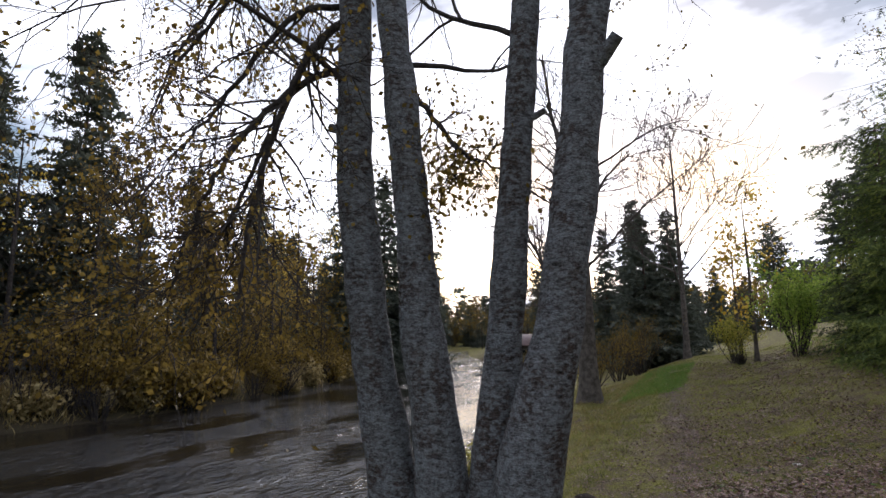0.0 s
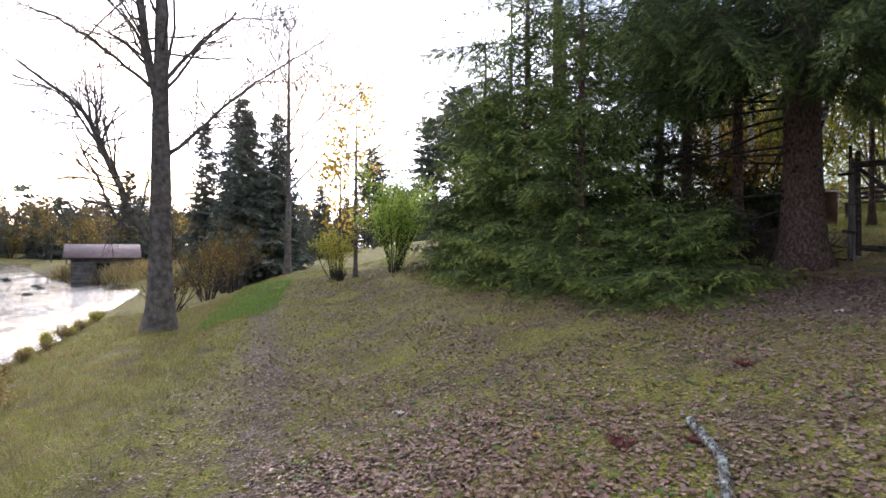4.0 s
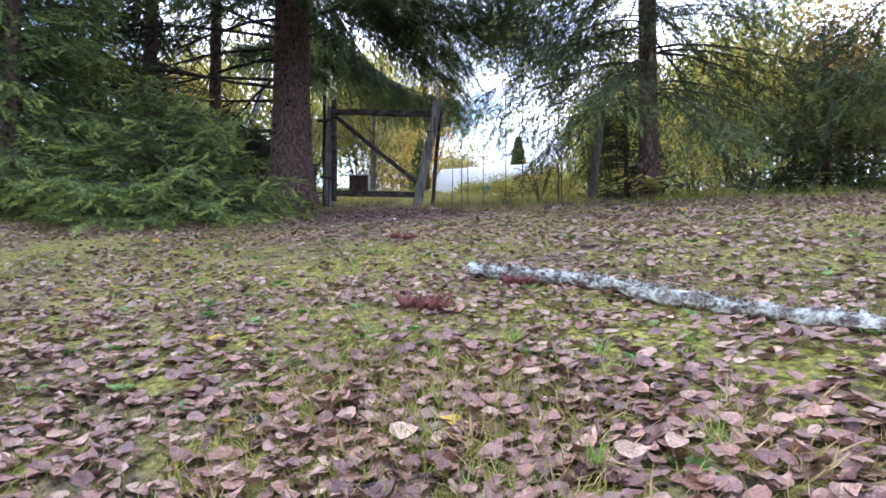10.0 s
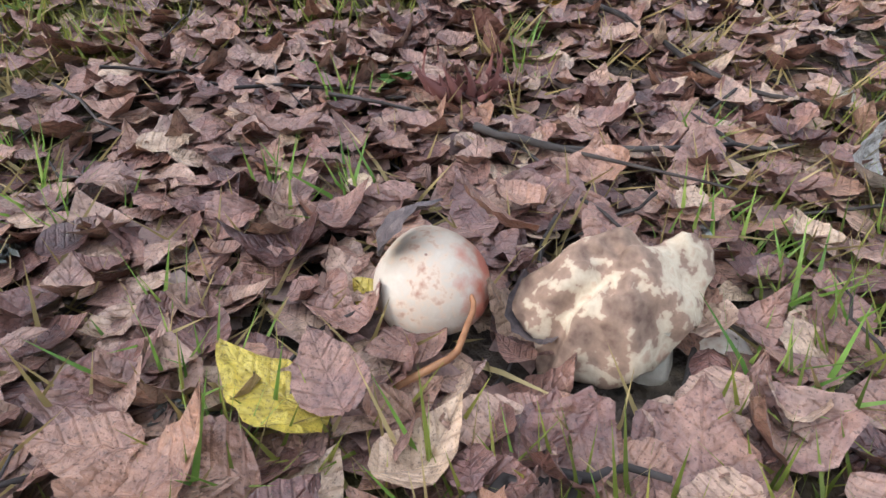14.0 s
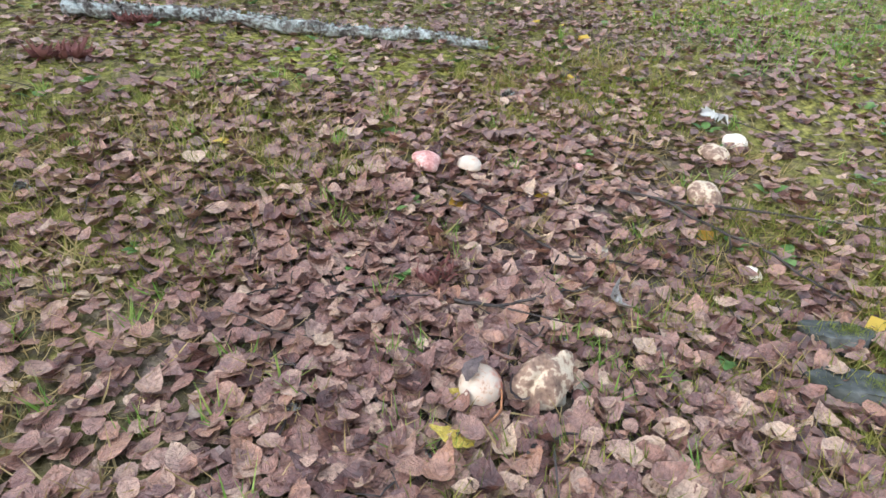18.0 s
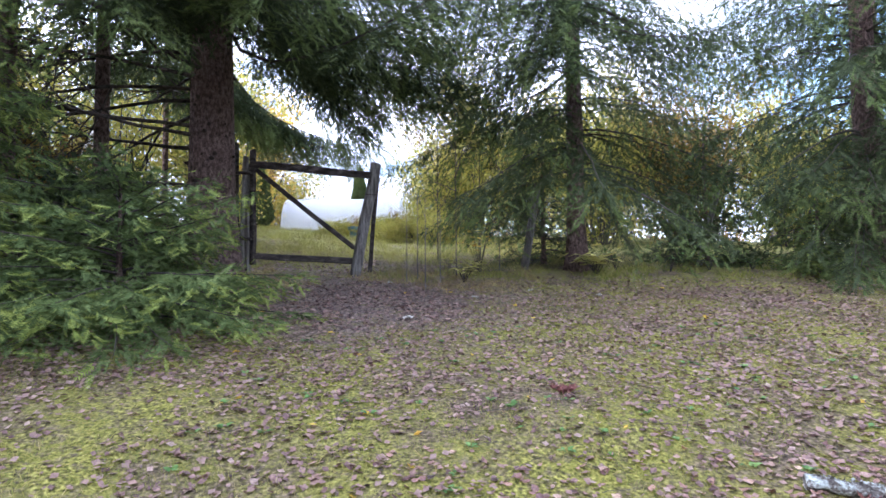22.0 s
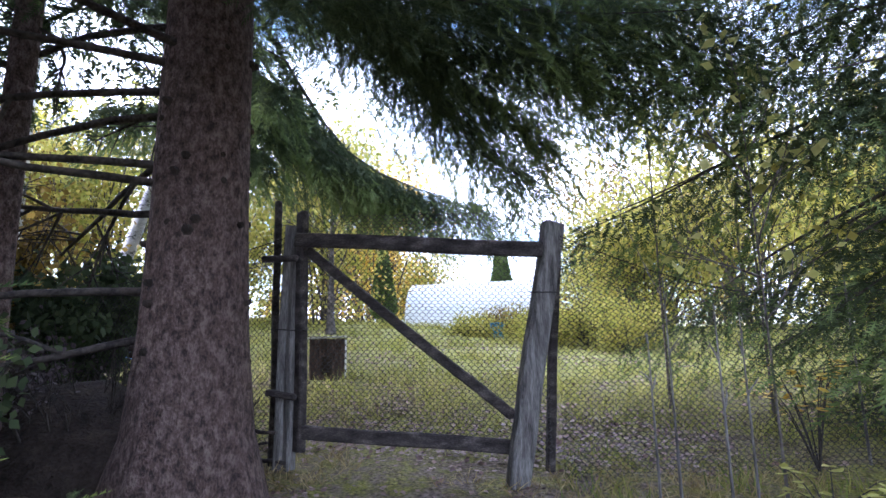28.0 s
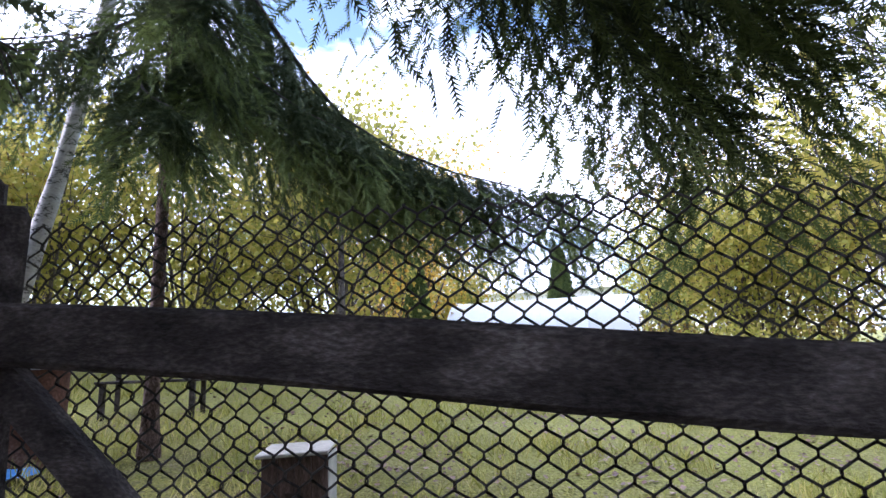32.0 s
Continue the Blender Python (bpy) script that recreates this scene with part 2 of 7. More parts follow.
def bark_material():
    """Smooth grey bark with fine level cracks, brown worn patches and pale bluish lichen."""
    m = bpy.data.materials.new("lichened_grey_bark")
    m.use_nodes = True
    n, l = m.node_tree.nodes, m.node_tree.links
    p = n["Principled BSDF"]
    co = n.new("ShaderNodeTexCoord")

    def tex(scale, stretch, detail=6, off=0.0):
        mp = n.new("ShaderNodeMapping")
        mp.inputs["Scale"].default_value, mp.inputs["Location"].default_value = stretch, (off, off, off)
        l.new(co.outputs["Object"], mp.inputs["Vector"])
        t = n.new("ShaderNodeTexNoise")
        t.inputs["Scale"].default_value, t.inputs["Detail"].default_value, t.inputs["Roughness"].default_value = scale, detail, 0.62
        l.new(mp.outputs[0], t.inputs["Vector"])
        return t.outputs["Fac"]

    def ramp(src, stops):
        r = n.new("ShaderNodeValToRGB")
        e = r.color_ramp.elements
        while len(e) < len(stops):
            e.new(0.5)
        for k, (pos, c) in enumerate(stops):
            e[k].position, e[k].color = pos, (*c, 1)
        l.new(src, r.inputs["Fac"])
        return r.outputs["Color"]

    def mix(f, a, b, kind="MIX"):
        k = n.new("ShaderNodeMix")
        k.data_type, k.blend_type = "RGBA", kind
        if isinstance(f, float):
            k.inputs["Factor"].default_value = f
        else:
            l.new(f, k.inputs["Factor"])
        l.new(a, k.inputs[6])
        l.new(b, k.inputs[7])
        return k.outputs[2]

    grain = tex(38, (1, 1, 1.8), 8)
    grey = ramp(grain, [(0.33, (0.06, 0.056, 0.056)), (0.5, (0.185, 0.18, 0.183)), (0.68, (0.34, 0.34, 0.35))])
    brown = ramp(grain, [(0.33, (0.03, 0.022, 0.018)), (0.6, (0.11, 0.075, 0.06)), (0.75, (0.17, 0.12, 0.1))])
    lichen = ramp(tex(60, (1, 1, 1), 5, 5), [(0.35, (0.22, 0.25, 0.26)), (0.65, (0.5, 0.53, 0.55))])
    c = mix(ramp(tex(3.0, (1, 1, 0.8), 6, 9), [(0.47, (0, 0, 0)), (0.6, (0.85, 0.85, 0.85))]), grey, brown)
    c = mix(ramp(tex(15, (1, 1, 1.7), 9, 17), [(0.46, (0, 0, 0)), (0.58, (0.6, 0.6, 0.6))]), c, lichen)
    crack = tex(9, (1, 1, 3.4), 8, 23)
    c = mix(0.85, c, ramp(crack, [(0.34, (0.35, 0.33, 0.32)), (0.47, (1, 1, 1))]), "MULTIPLY")
    l.new(c, p.inputs["Base Color"])
    p.inputs["Roughness"].default_value, p.inputs["Specular IOR Level"].default_value = 0.92, 0.2
    h = n.new("ShaderNodeMath")
    h.operation = "MULTIPLY_ADD"
    l.new(crack, h.inputs[0])
    h.inputs[1].default_value = 1.2
    l.new(grain, h.inputs[2])
    bp = n.new("ShaderNodeBump")
    bp.inputs["Strength"].default_value, bp.inputs["Distance"].default_value = 1.0, 0.035
    l.new(h.outputs[0], bp.inputs["Height"])
    l.new(bp.outputs[0], p.inputs["Normal"])
    return m


M_BARK = bark_material()
M_TWIG = mat("dark_twig_bark", [(0.3, (0.025, 0.02, 0.018)), (0.7, (0.08, 0.066, 0.058))], 9, 50, 0.9, 0.3)
M_GREYTWIG = mat("grey_brown_limb_bark", [(0.3, (0.06, 0.05, 0.042)), (0.7, (0.17, 0.145, 0.125))], 7, 50, 0.9, 0.5)
M_SPRUCEBARK = mat("reddish_spruce_bark", [(0.25, (0.045, 0.029, 0.025)), (0.5, (0.135, 0.086, 0.07)), (0.75, (0.24, 0.17, 0.14))], 24, 85, 0.92, 1.0, stretch=(1, 1, 0.6), distance=0.04)
M_DEADTWIG = mat("bare_spruce_twig", [(0.3, (0.03, 0.024, 0.02)), (0.7, (0.1, 0.08, 0.066))], 9, 40, 0.9, 0.4)
M_NEEDLE = mat("green_spruce_needles", [(0.1, (0.045, 0.068, 0.024)), (0.5, (0.125, 0.172, 0.058)), (0.9, (0.25, 0.305, 0.1))], 0.9, 6, 0.75, 0.0, island=0.4, translucent=0.3, spec=0.1)
M_NEEDLE_DARK = mat("dark_spruce_needles", [(0.1, (0.03, 0.04, 0.02)), (0.5, (0.07, 0.091, 0.041)), (0.9, (0.135, 0.165, 0.07))], 0.9, 6, 0.75, 0.0, island=0.4, translucent=0.3, spec=0.1)
M_TIP = mat("fresh_spruce_tips", [(0.1, (0.11, 0.15, 0.035)), (0.5, (0.25, 0.3, 0.068)), (0.9, (0.4, 0.45, 0.12))], 0.9, 6, 0.7, 0.0, island=0.4, translucent=0.3, spec=0.12)
M_TIP_DARK = mat("dark_spruce_tips", [(0.1, (0.055, 0.078, 0.026)), (0.5, (0.13, 0.172, 0.054)), (0.9, (0.22, 0.27, 0.085))], 0.9, 6, 0.7, 0.0, island=0.4, translucent=0.3, spec=0.12)
# distance haze is put into this needle colour: paler and greyer than up close
M_NEEDLE_HAZE = mat("hazed_distant_needles", [(0.2, (0.063, 0.077, 0.063)), (0.8, (0.182, 0.196, 0.147))], 0.5, 3, 0.8, 0.0, island=0.3, translucent=0.25)
M_YELLOW = mat("yellow_autumn_leaves", [(0.15, (0.4, 0.22, 0.025)), (0.5, (0.66, 0.45, 0.06)), (0.9, (0.76, 0.58, 0.13))], 1, 8, 0.6, 0.0, island=0.7, translucent=0.45)
M_OLIVE = mat("brown_yellow_autumn_leaves", [(0.1, (0.09, 0.06, 0.0165)), (0.5, (0.24, 0.161, 0.0338)), (0.9, (0.375, 0.255, 0.0562))], 1, 8, 0.6, 0.0, island=0.7, translucent=0.45)
M_GREENLEAF = mat("yellow_green_leaves", [(0.1, (0.203, 0.211, 0.039)), (0.4, (0.374, 0.367, 0.0663)), (0.65, (0.499, 0.437, 0.0858)), (0.9, (0.562, 0.452, 0.117))], 1, 8, 0.6, 0.0, island=0.6, translucent=0.5)
M_BUSHGREEN = mat("fresh_green_leaves", [(0.1, (0.12, 0.2, 0.03)), (0.5, (0.3, 0.42, 0.07)), (0.9, (0.5, 0.56, 0.12))], 1, 8, 0.6, 0.0, island=0.6, translucent=0.5)
M_PALELEAF = mat("pale_yellow_green_leaves", [(0.1, (0.3, 0.28, 0.06)), (0.5, (0.55, 0.52, 0.14)), (0.9, (0.68, 0.62, 0.25))], 1, 8, 0.6, 0.0, island=0.6, translucent=0.4)
M_LITTER = mat("fallen_brown_leaves", [(0.08, (0.04, 0.023, 0.02)), (0.22, (0.13, 0.07, 0.057)), (0.36, (0.28, 0.172, 0.135)), (0.48, (0.12, 0.07, 0.062)), (0.62, (0.33, 0.205, 0.155)), (0.75, (0.21, 0.137, 0.112)), (0.88, (0.38, 0.27, 0.205)), (0.98, (0.52, 0.41, 0.3))], 55, 300, 0.5, 1.0, island=0.72, translucent=0.12, spec=0.4, distance=0.004)
M_GREENWEED = mat("small_green_weed_leaves", [(0.1, (0.05, 0.11, 0.03)), (0.6, (0.13, 0.24, 0.06)), (0.9, (0.24, 0.33, 0.1))], 20, 90, 0.5, 0.2, island=0.5, translucent=0.3)
M_BLADE = mat("fresh_green_grass", [(0.1, (0.08, 0.17, 0.03)), (0.6, (0.2, 0.34, 0.06)), (0.9, (0.42, 0.46, 0.12))], 20, 90, 0.45, 0.1, island=0.6, translucent=0.35)
M_BIRCH = mat("white_birch_bark", [(0.3, (0.06, 0.055, 0.05)), (0.42, (0.42, 0.4, 0.38)), (0.8, (0.62, 0.6, 0.58))], 6, 30, 0.8, 0.4, stretch=(1, 1, 2.5))


def leaf_material(name, stops):
    """A dry leaf: its own tone by chance, a midrib and side veins, blotches and small dark spots."""
    m = bpy.data.materials.new(name)
    m.use_nodes = True
    n, l = m.node_tree.nodes, m.node_tree.links
    p = n["Principled BSDF"]

    def op(kind, a, b=0.0):
        k = n.new("ShaderNodeMath")
        k.operation = kind
        for i, v in enumerate((a, b)):
            if isinstance(v, (int, float)):
                k.inputs[i].default_value = v
            else:
                l.new(v, k.inputs[i])
        return k.outputs[0]

    def tex(scale, detail=5):
        co, t = n.new("ShaderNodeTexCoord"), n.new("ShaderNodeTexNoise")
        t.inputs["Scale"].default_value, t.inputs["Detail"].default_value = scale, detail
        l.new(co.outputs["Object"], t.inputs["Vector"])
        return t.outputs["Fac"]

    def ramp(src, pts):
        r = n.new("ShaderNodeValToRGB")
        e = r.color_ramp.elements
        while len(e) < len(pts):
            e.new(0.5)
        for k, (pos, c) in enumerate(pts):
            e[k].position, e[k].color = pos, (*c, 1)
        l.new(src, r.inputs["Fac"])
        return r.outputs["Color"]

    def times(a, b, f=1.0):
        k = n.new("ShaderNodeMix")
        k.data_type, k.blend_type = "RGBA", "MULTIPLY"
        k.inputs["Factor"].default_value = f
        l.new(a, k.inputs[6])
        l.new(b, k.inputs[7])
        return k.outputs[2]

    g = n.new("ShaderNodeNewGeometry")
    tone = op("ADD", op("MULTIPLY", g.outputs["Random Per Island"], 0.88), op("MULTIPLY", tex(30), 0.26))
    col = ramp(op("SUBTRACT", tone, 0.07), stops)
    col = times(col, ramp(tex(150, 6), [(0.35, (0.5, 0.46, 0.44)), (0.55, (1.0, 1.0, 1.0)), (0.7, (1.25, 1.2, 1.15))]), 0.6)
    col = times(col, ramp(tex(520, 3), [(0.34, (0.25, 0.22, 0.2)), (0.42, (1, 1, 1))]), 0.7)
    a = n.new("ShaderNodeAttribute")
    a.attribute_name = "leaf"
    s = n.new("ShaderNodeSeparateXYZ")
    l.new(a.outputs["Vector"], s.inputs[0])
    ax = op("ABSOLUTE", s.outputs[0])
    side = op("PINGPONG", op("SUBTRACT", s.outputs[1], op("MULTIPLY", ax, 0.75)), 0.075)
    vein = op("MINIMUM", op("MULTIPLY", side, 18.0), op("MULTIPLY", ax, 30.0))
    col = times(col, ramp(vein, [(0.06, (0.62, 0.56, 0.52)), (0.2, (1, 1, 1))]), 0.45)
    l.new(col, p.inputs["Base Color"])
    p.inputs["Roughness"].default_value, p.inputs["Specular IOR Level"].default_value = 0.36, 0.55
    b = n.new("ShaderNodeBump")
    b.inputs["Strength"].default_value, b.inputs["Distance"].default_value = 1.0, 0.003
    l.new(op("ADD", op("MULTIPLY", op("MINIMUM", vein, 0.5), 0.45), op("MULTIPLY", tex(110, 6), 1.8)), b.inputs["Height"])
    l.new(b.outputs[0], p.inputs["Normal"])
    return m


M_LEAFNEAR = leaf_material("veined_brown_leaves", [(0.03, (0.0488, 0.0208, 0.0178)), (0.16, (0.167, 0.0764, 0.0592)), (0.28, (0.349, 0.189, 0.137)), (0.38, (0.139, 0.0643, 0.0533)), (0.5, (0.39, 0.214, 0.14)), (0.6, (0.231, 0.122, 0.0939)), (0.7, (0.446, 0.281, 0.195)), (0.8, (0.196, 0.101, 0.083)), (0.9, (0.488, 0.33, 0.225)), (1.0, (0.558, 0.403, 0.26))])
M_LEAFYELLOW = leaf_material("veined_yellow_leaf", [(0.1, (0.3, 0.17, 0.08)), (0.45, (0.55, 0.4, 0.06)), (0.9, (0.75, 0.6, 0.1))])
M_LEAFORANGE = mat("orange_brown_stalk", [(0.2, (0.22, 0.09, 0.04)), (0.8, (0.42, 0.2, 0.09))], 40, 200, 0.5, 0.3, distance=0.002)
M_LEAFPALE = leaf_material("veined_pale_leaf", [(0.1, (0.252, 0.216, 0.187)), (0.6, (0.396, 0.36, 0.317)), (0.9, (0.49, 0.446, 0.374))])


def cap_material():
    """Cream mushroom skin with dirt specks, flushed red towards one side and the rim."""
    m = mat("cream_mushroom_cap_flushed", [(0.12, (0.4, 0.22, 0.15)), (0.3, (0.6, 0.46, 0.34)), (0.42, (0.55, 0.46, 0.36)), (0.85, (0.63, 0.55, 0.45))], 22, 190, 0.5, 0.3, distance=0.003)
    n, l = m.node_tree.nodes, m.node_tree.links
    p = n["Principled BSDF"]
    base = p.inputs["Base Color"].links[0].from_socket
    co, s, ns = n.new("ShaderNodeTexCoord"), n.new("ShaderNodeSeparateXYZ"), n.new("ShaderNodeTexNoise")
    ns.inputs["Scale"].default_value, ns.inputs["Detail"].default_value = 60, 5
    l.new(co.outputs["Object"], s.inputs[0])
    l.new(co.outputs["Object"], ns.inputs["Vector"])
    k = n.new("ShaderNodeMath")
    k.operation = "MULTIPLY_ADD"
    l.new(s.outputs[0], k.inputs[0])
    k.inputs[1].default_value = 14.0
    l.new(ns.outputs["Fac"], k.inputs[2])
    r = n.new("ShaderNodeValToRGB")
    r.color_ramp.elements[0].position, r.color_ramp.elements[1].position = 0.72, 1.0
    l.new(k.outputs[0], r.inputs["Fac"])
    mx = n.new("ShaderNodeMix")
    mx.data_type = "RGBA"
    mx.inputs[7].default_value = (0.5, 0.17, 0.11, 1)
    l.new(r.outputs["Color"], mx.inputs["Factor"])
    l.new(base, mx.inputs[6])
    l.new(mx.outputs[2], p.inputs["Base Color"])
    return m


M_CAPFLUSH = cap_material()
M_DARKLEAF = mat("dark_damp_leaf", [(0.2, (0.06, 0.05, 0.05)), (0.6, (0.13, 0.1, 0.095)), (0.85, (0.22, 0.17, 0.15))], 60, 300, 0.6, 0.8, distance=0.004)
M_GRASS = mat("grass_blades", [(0.1, (0.07, 0.1, 0.02)), (0.4, (0.18, 0.215, 0.035)), (0.65, (0.32, 0.3, 0.065)), (0.95, (0.5, 0.42, 0.18))], 0.8, 5, 0.6, 0.0, island=0.5, translucent=0.35)
M_DRYGRASS = mat("dry_bank_grass", [(0.1, (0.13, 0.1, 0.035)), (0.5, (0.36, 0.27, 0.11)), (0.9, (0.56, 0.45, 0.22))], 0.5, 4, 0.7, 0.0, island=0.5, translucent=0.35)
M_LAWN = mat("yellow_green_lawn", [(0.1, (0.15, 0.16, 0.035)), (0.4, (0.3, 0.31, 0.06)), (0.65, (0.44, 0.4, 0.11)), (0.9, (0.56, 0.46, 0.22))], 0.8, 5, 0.6, 0.0, island=0.5, translucent=0.4)
M_MOSS = mat("yellow_green_moss", [(0.15, (0.06, 0.085, 0.012)), (0.5, (0.16, 0.19, 0.03)), (0.85, (0.3, 0.3, 0.07))], 12, 90, 0.95, 0.8, island=0.3)
M_OLDWOOD = mat("weathered_grey_wood", [(0.2, (0.0468, 0.0421, 0.0374)), (0.5, (0.14, 0.126, 0.112)), (0.8, (0.281, 0.263, 0.234))], 5, 30, 0.88, 0.7, stretch=(6, 6, 0.7), distance=0.008)
M_CRATE = mat("brown_crate_board", [(0.2, (0.03, 0.02, 0.015)), (0.55, (0.1, 0.065, 0.05)), (0.85, (0.2, 0.14, 0.11))], 5, 40, 0.85, 0.6, stretch=(5, 5, 1))
M_DARKWOOD = mat("dark_damp_wood", [(0.2, (0.014, 0.011, 0.01)), (0.5, (0.05, 0.04, 0.035)), (0.7, (0.1, 0.082, 0.072)), (0.9, (0.2, 0.17, 0.15))], 4, 45, 0.85, 0.9, stretch=(1.6, 4, 4), distance=0.008)
M_WIRE = mat("rusty_fence_wire", [(0.2, (0.02, 0.017, 0.015)), (0.8, (0.07, 0.06, 0.052))], 20, 90, 0.7, 0.0)
M_LICHEN = mat("lichen_grey_green", [(0.3, (0.055, 0.046, 0.038)), (0.45, (0.15, 0.135, 0.115)), (0.56, (0.26, 0.275, 0.245)), (0.75, (0.42, 0.455, 0.415))], 18, 75, 0.95, 1.0, distance=0.012)
M_CAP = mat("cream_mushroom_cap", [(0.12, (0.35, 0.16, 0.11)), (0.3, (0.58, 0.43, 0.32)), (0.44, (0.7, 0.6, 0.48)), (0.85, (0.78, 0.7, 0.6))], 22, 160, 0.6, 0.3, distance=0.003)
M_CAPPINK = mat("pink_mushroom_cap", [(0.15, (0.34, 0.12, 0.1)), (0.45, (0.55, 0.28, 0.24)), (0.65, (0.66, 0.45, 0.37)), (0.9, (0.75, 0.63, 0.53))], 30, 130, 0.55, 0.25, distance=0.003)
M_CAPBROWN = mat("eaten_brown_mushroom_flesh", [(0.2, (0.12, 0.07, 0.05)), (0.38, (0.25, 0.165, 0.115)), (0.465, (0.31, 0.2, 0.14)), (0.49, (0.47, 0.36, 0.25)), (0.62, (0.58, 0.48, 0.34)), (0.8, (0.42, 0.23, 0.15))], 15, 90, 0.8, 0.8, distance=0.004)
M_GILL = mat("pale_mushroom_gills", [(0.2, (0.3, 0.25, 0.18)), (0.8, (0.6, 0.54, 0.43))], 30, 150, 0.8, 0.4, distance=0.003)
M_STONE = mat("grey_stone", [(0.25, (0.03, 0.035, 0.028)), (0.6, (0.09, 0.095, 0.085)), (0.85, (0.18, 0.18, 0.165))], 7, 50, 0.9, 0.7)
M_LOGWALL = mat("old_grey_log_wall", [(0.2, (0.08, 0.07, 0.06)), (0.8, (0.26, 0.24, 0.21))], 2, 20, 0.9, 0.5)
M_ROOF = mat("brown_metal_roof", [(0.2, (0.12, 0.08, 0.075)), (0.8, (0.2, 0.14, 0.13))], 2, 20, 0.6, 0.2)
M_WHITE = mat("white_wall_paint", [(0.2, (0.7, 0.71, 0.72)), (0.8, (0.84, 0.84, 0.83))], 1, 14, 0.7, 0.1)
M_PALEBOARD = mat("weathered_pale_board", [(0.2, (0.36, 0.34, 0.29)), (0.8, (0.62, 0.6, 0.52))], 3, 30, 0.8, 0.4)
M_FILM = mat("milky_greenhouse_film", [(0.2, (0.84, 0.86, 0.88)), (0.8, (0.93, 0.94, 0.95))], 1.5, 9, 0.85, 0.1, translucent=0.35, spec=0.1)
M_RUST = mat("rusty_barrel_steel", [(0.2, (0.07, 0.03, 0.02)), (0.6, (0.17, 0.085, 0.055)), (0.9, (0.3, 0.19, 0.13))], 5, 40, 0.8, 0.5, metal=0.2)
M_BLUE = mat("blue_plastic", [(0.2, (0.05, 0.18, 0.42)), (0.8, (0.12, 0.32, 0.6))], 5, 30, 0.4, 0.1)
M_REDLEAF = mat("dark_red_withered_fronds", [(0.2, (0.14, 0.055, 0.048)), (0.8, (0.3, 0.13, 0.11))], 15, 70, 0.8, 0.3, island=0.4, translucent=0.2)
M_SOIL = mat("dark_root_soil", [(0.2, (0.015, 0.01, 0.008)), (0.8, (0.07, 0.05, 0.036))], 7, 40, 0.95, 1.0, distance=0.04)


# ---- mesh tools ----
def make(name, chunks, mats, parent=None, label="", smooth=False):
    """One mesh object from chunks of (vertices, faces, material index); faces are rows of 3 or 4."""
    vs, loops, starts, totals, mis, nv, nl = [], [], [], [], [], 0, 0
    for v, f, mi in chunks:
        v, f = np.asarray(v, np.float32), np.asarray(f, np.int32)
        if not len(f):
            continue
        k = f.shape[1]
        vs.append(v)
        loops.append((f + nv).ravel())
        starts.append(nl + np.arange(len(f), dtype=np.int32) * k)
        totals.append(np.full(len(f), k, np.int32))
        mis.append(np.full(len(f), mi, np.int32))
        nv, nl = nv + len(v), nl + f.size
    me = bpy.data.meshes.new(name)
    me.vertices.add(nv)
    me.vertices.foreach_set("co", np.concatenate(vs).ravel())
    me.loops.add(nl)
    me.loops.foreach_set("vertex_index", np.concatenate(loops))
    np_ = len(np.concatenate(starts))
    me.polygons.add(np_)
    me.polygons.foreach_set("loop_start", np.concatenate(starts))
    me.polygons.foreach_set("loop_total", np.concatenate(totals))
    for m in mats if isinstance(mats, (list, tuple)) else [mats]:
        me.materials.append(m)
    me.polygons.foreach_set("material_index", np.concatenate(mis))
    if smooth:
        me.polygons.foreach_set("use_smooth", np.ones(np_, bool))
    me.update(calc_edges=True)
    me.validate()
    ob = new(name, me)
    if parent is not None:
        ob.parent = parent
    if label:
        ob["label"] = label
    return ob


def empty(name, label, category, x=0.0, y=0.0, z=0.0, group=""):
    ob = new(name)
    ob.location = (x, y, z)
    return tagged(ob, label, category, group)


def tube(pts, radii, sides=6, cap=True):
    pts, radii = np.asarray(pts, float), np.asarray(radii, float)
    d = np.gradient(pts, axis=0)
    d /= np.linalg.norm(d, axis=1, keepdims=True) + 1e-9
    ref = np.array([0.0, 0.0, 1.0]) if abs(d[:, 2]).mean() < 0.8 else np.array([1.0, 0.0, 0.0])
    u = np.cross(d, ref)
    u /= np.linalg.norm(u, axis=1, keepdims=True) + 1e-9
    w = np.cross(d, u)
    a = np.linspace(0, 2 * np.pi, sides, endpoint=False)
    v = pts[:, None] + radii[:, None, None] * (np.cos(a)[None, :, None] * u[:, None] + np.sin(a)[None, :, None] * w[:, None])
    n = len(pts)
    i, j = np.meshgrid(np.arange(n - 1), np.arange(sides), indexing="ij")
    j2 = (j + 1) % sides
    f = np.stack([i * sides + j, i * sides + j2, (i + 1) * sides + j2, (i + 1) * sides + j], -1).reshape(-1, 4)
    v = v.reshape(-1, 3)
    if cap:
        v = np.vstack([v, pts[0], pts[-1]])
        k = np.arange(sides)
        k2 = (k + 1) % sides
        c0, c1 = n * sides, n * sides + 1
        f = np.vstack([f, np.stack([np.full(sides, c0), k2, k, np.full(sides, c0)], -1)[:0]])
        t = np.vstack([np.stack([np.full(sides, c0), k2, k], -1), np.stack([np.full(sides, c1), (n - 1) * sides + k, (n - 1) * sides + k2], -1)])
        return [(v, f), (v, t)]
    return [(v, f)]


def tubes(specs, sides=6, mi=0, cap=True):
    out = []
    for pts, radii in specs:
        out += [(v, f, mi) for v, f in tube(pts, radii, sides, cap)]
    return out


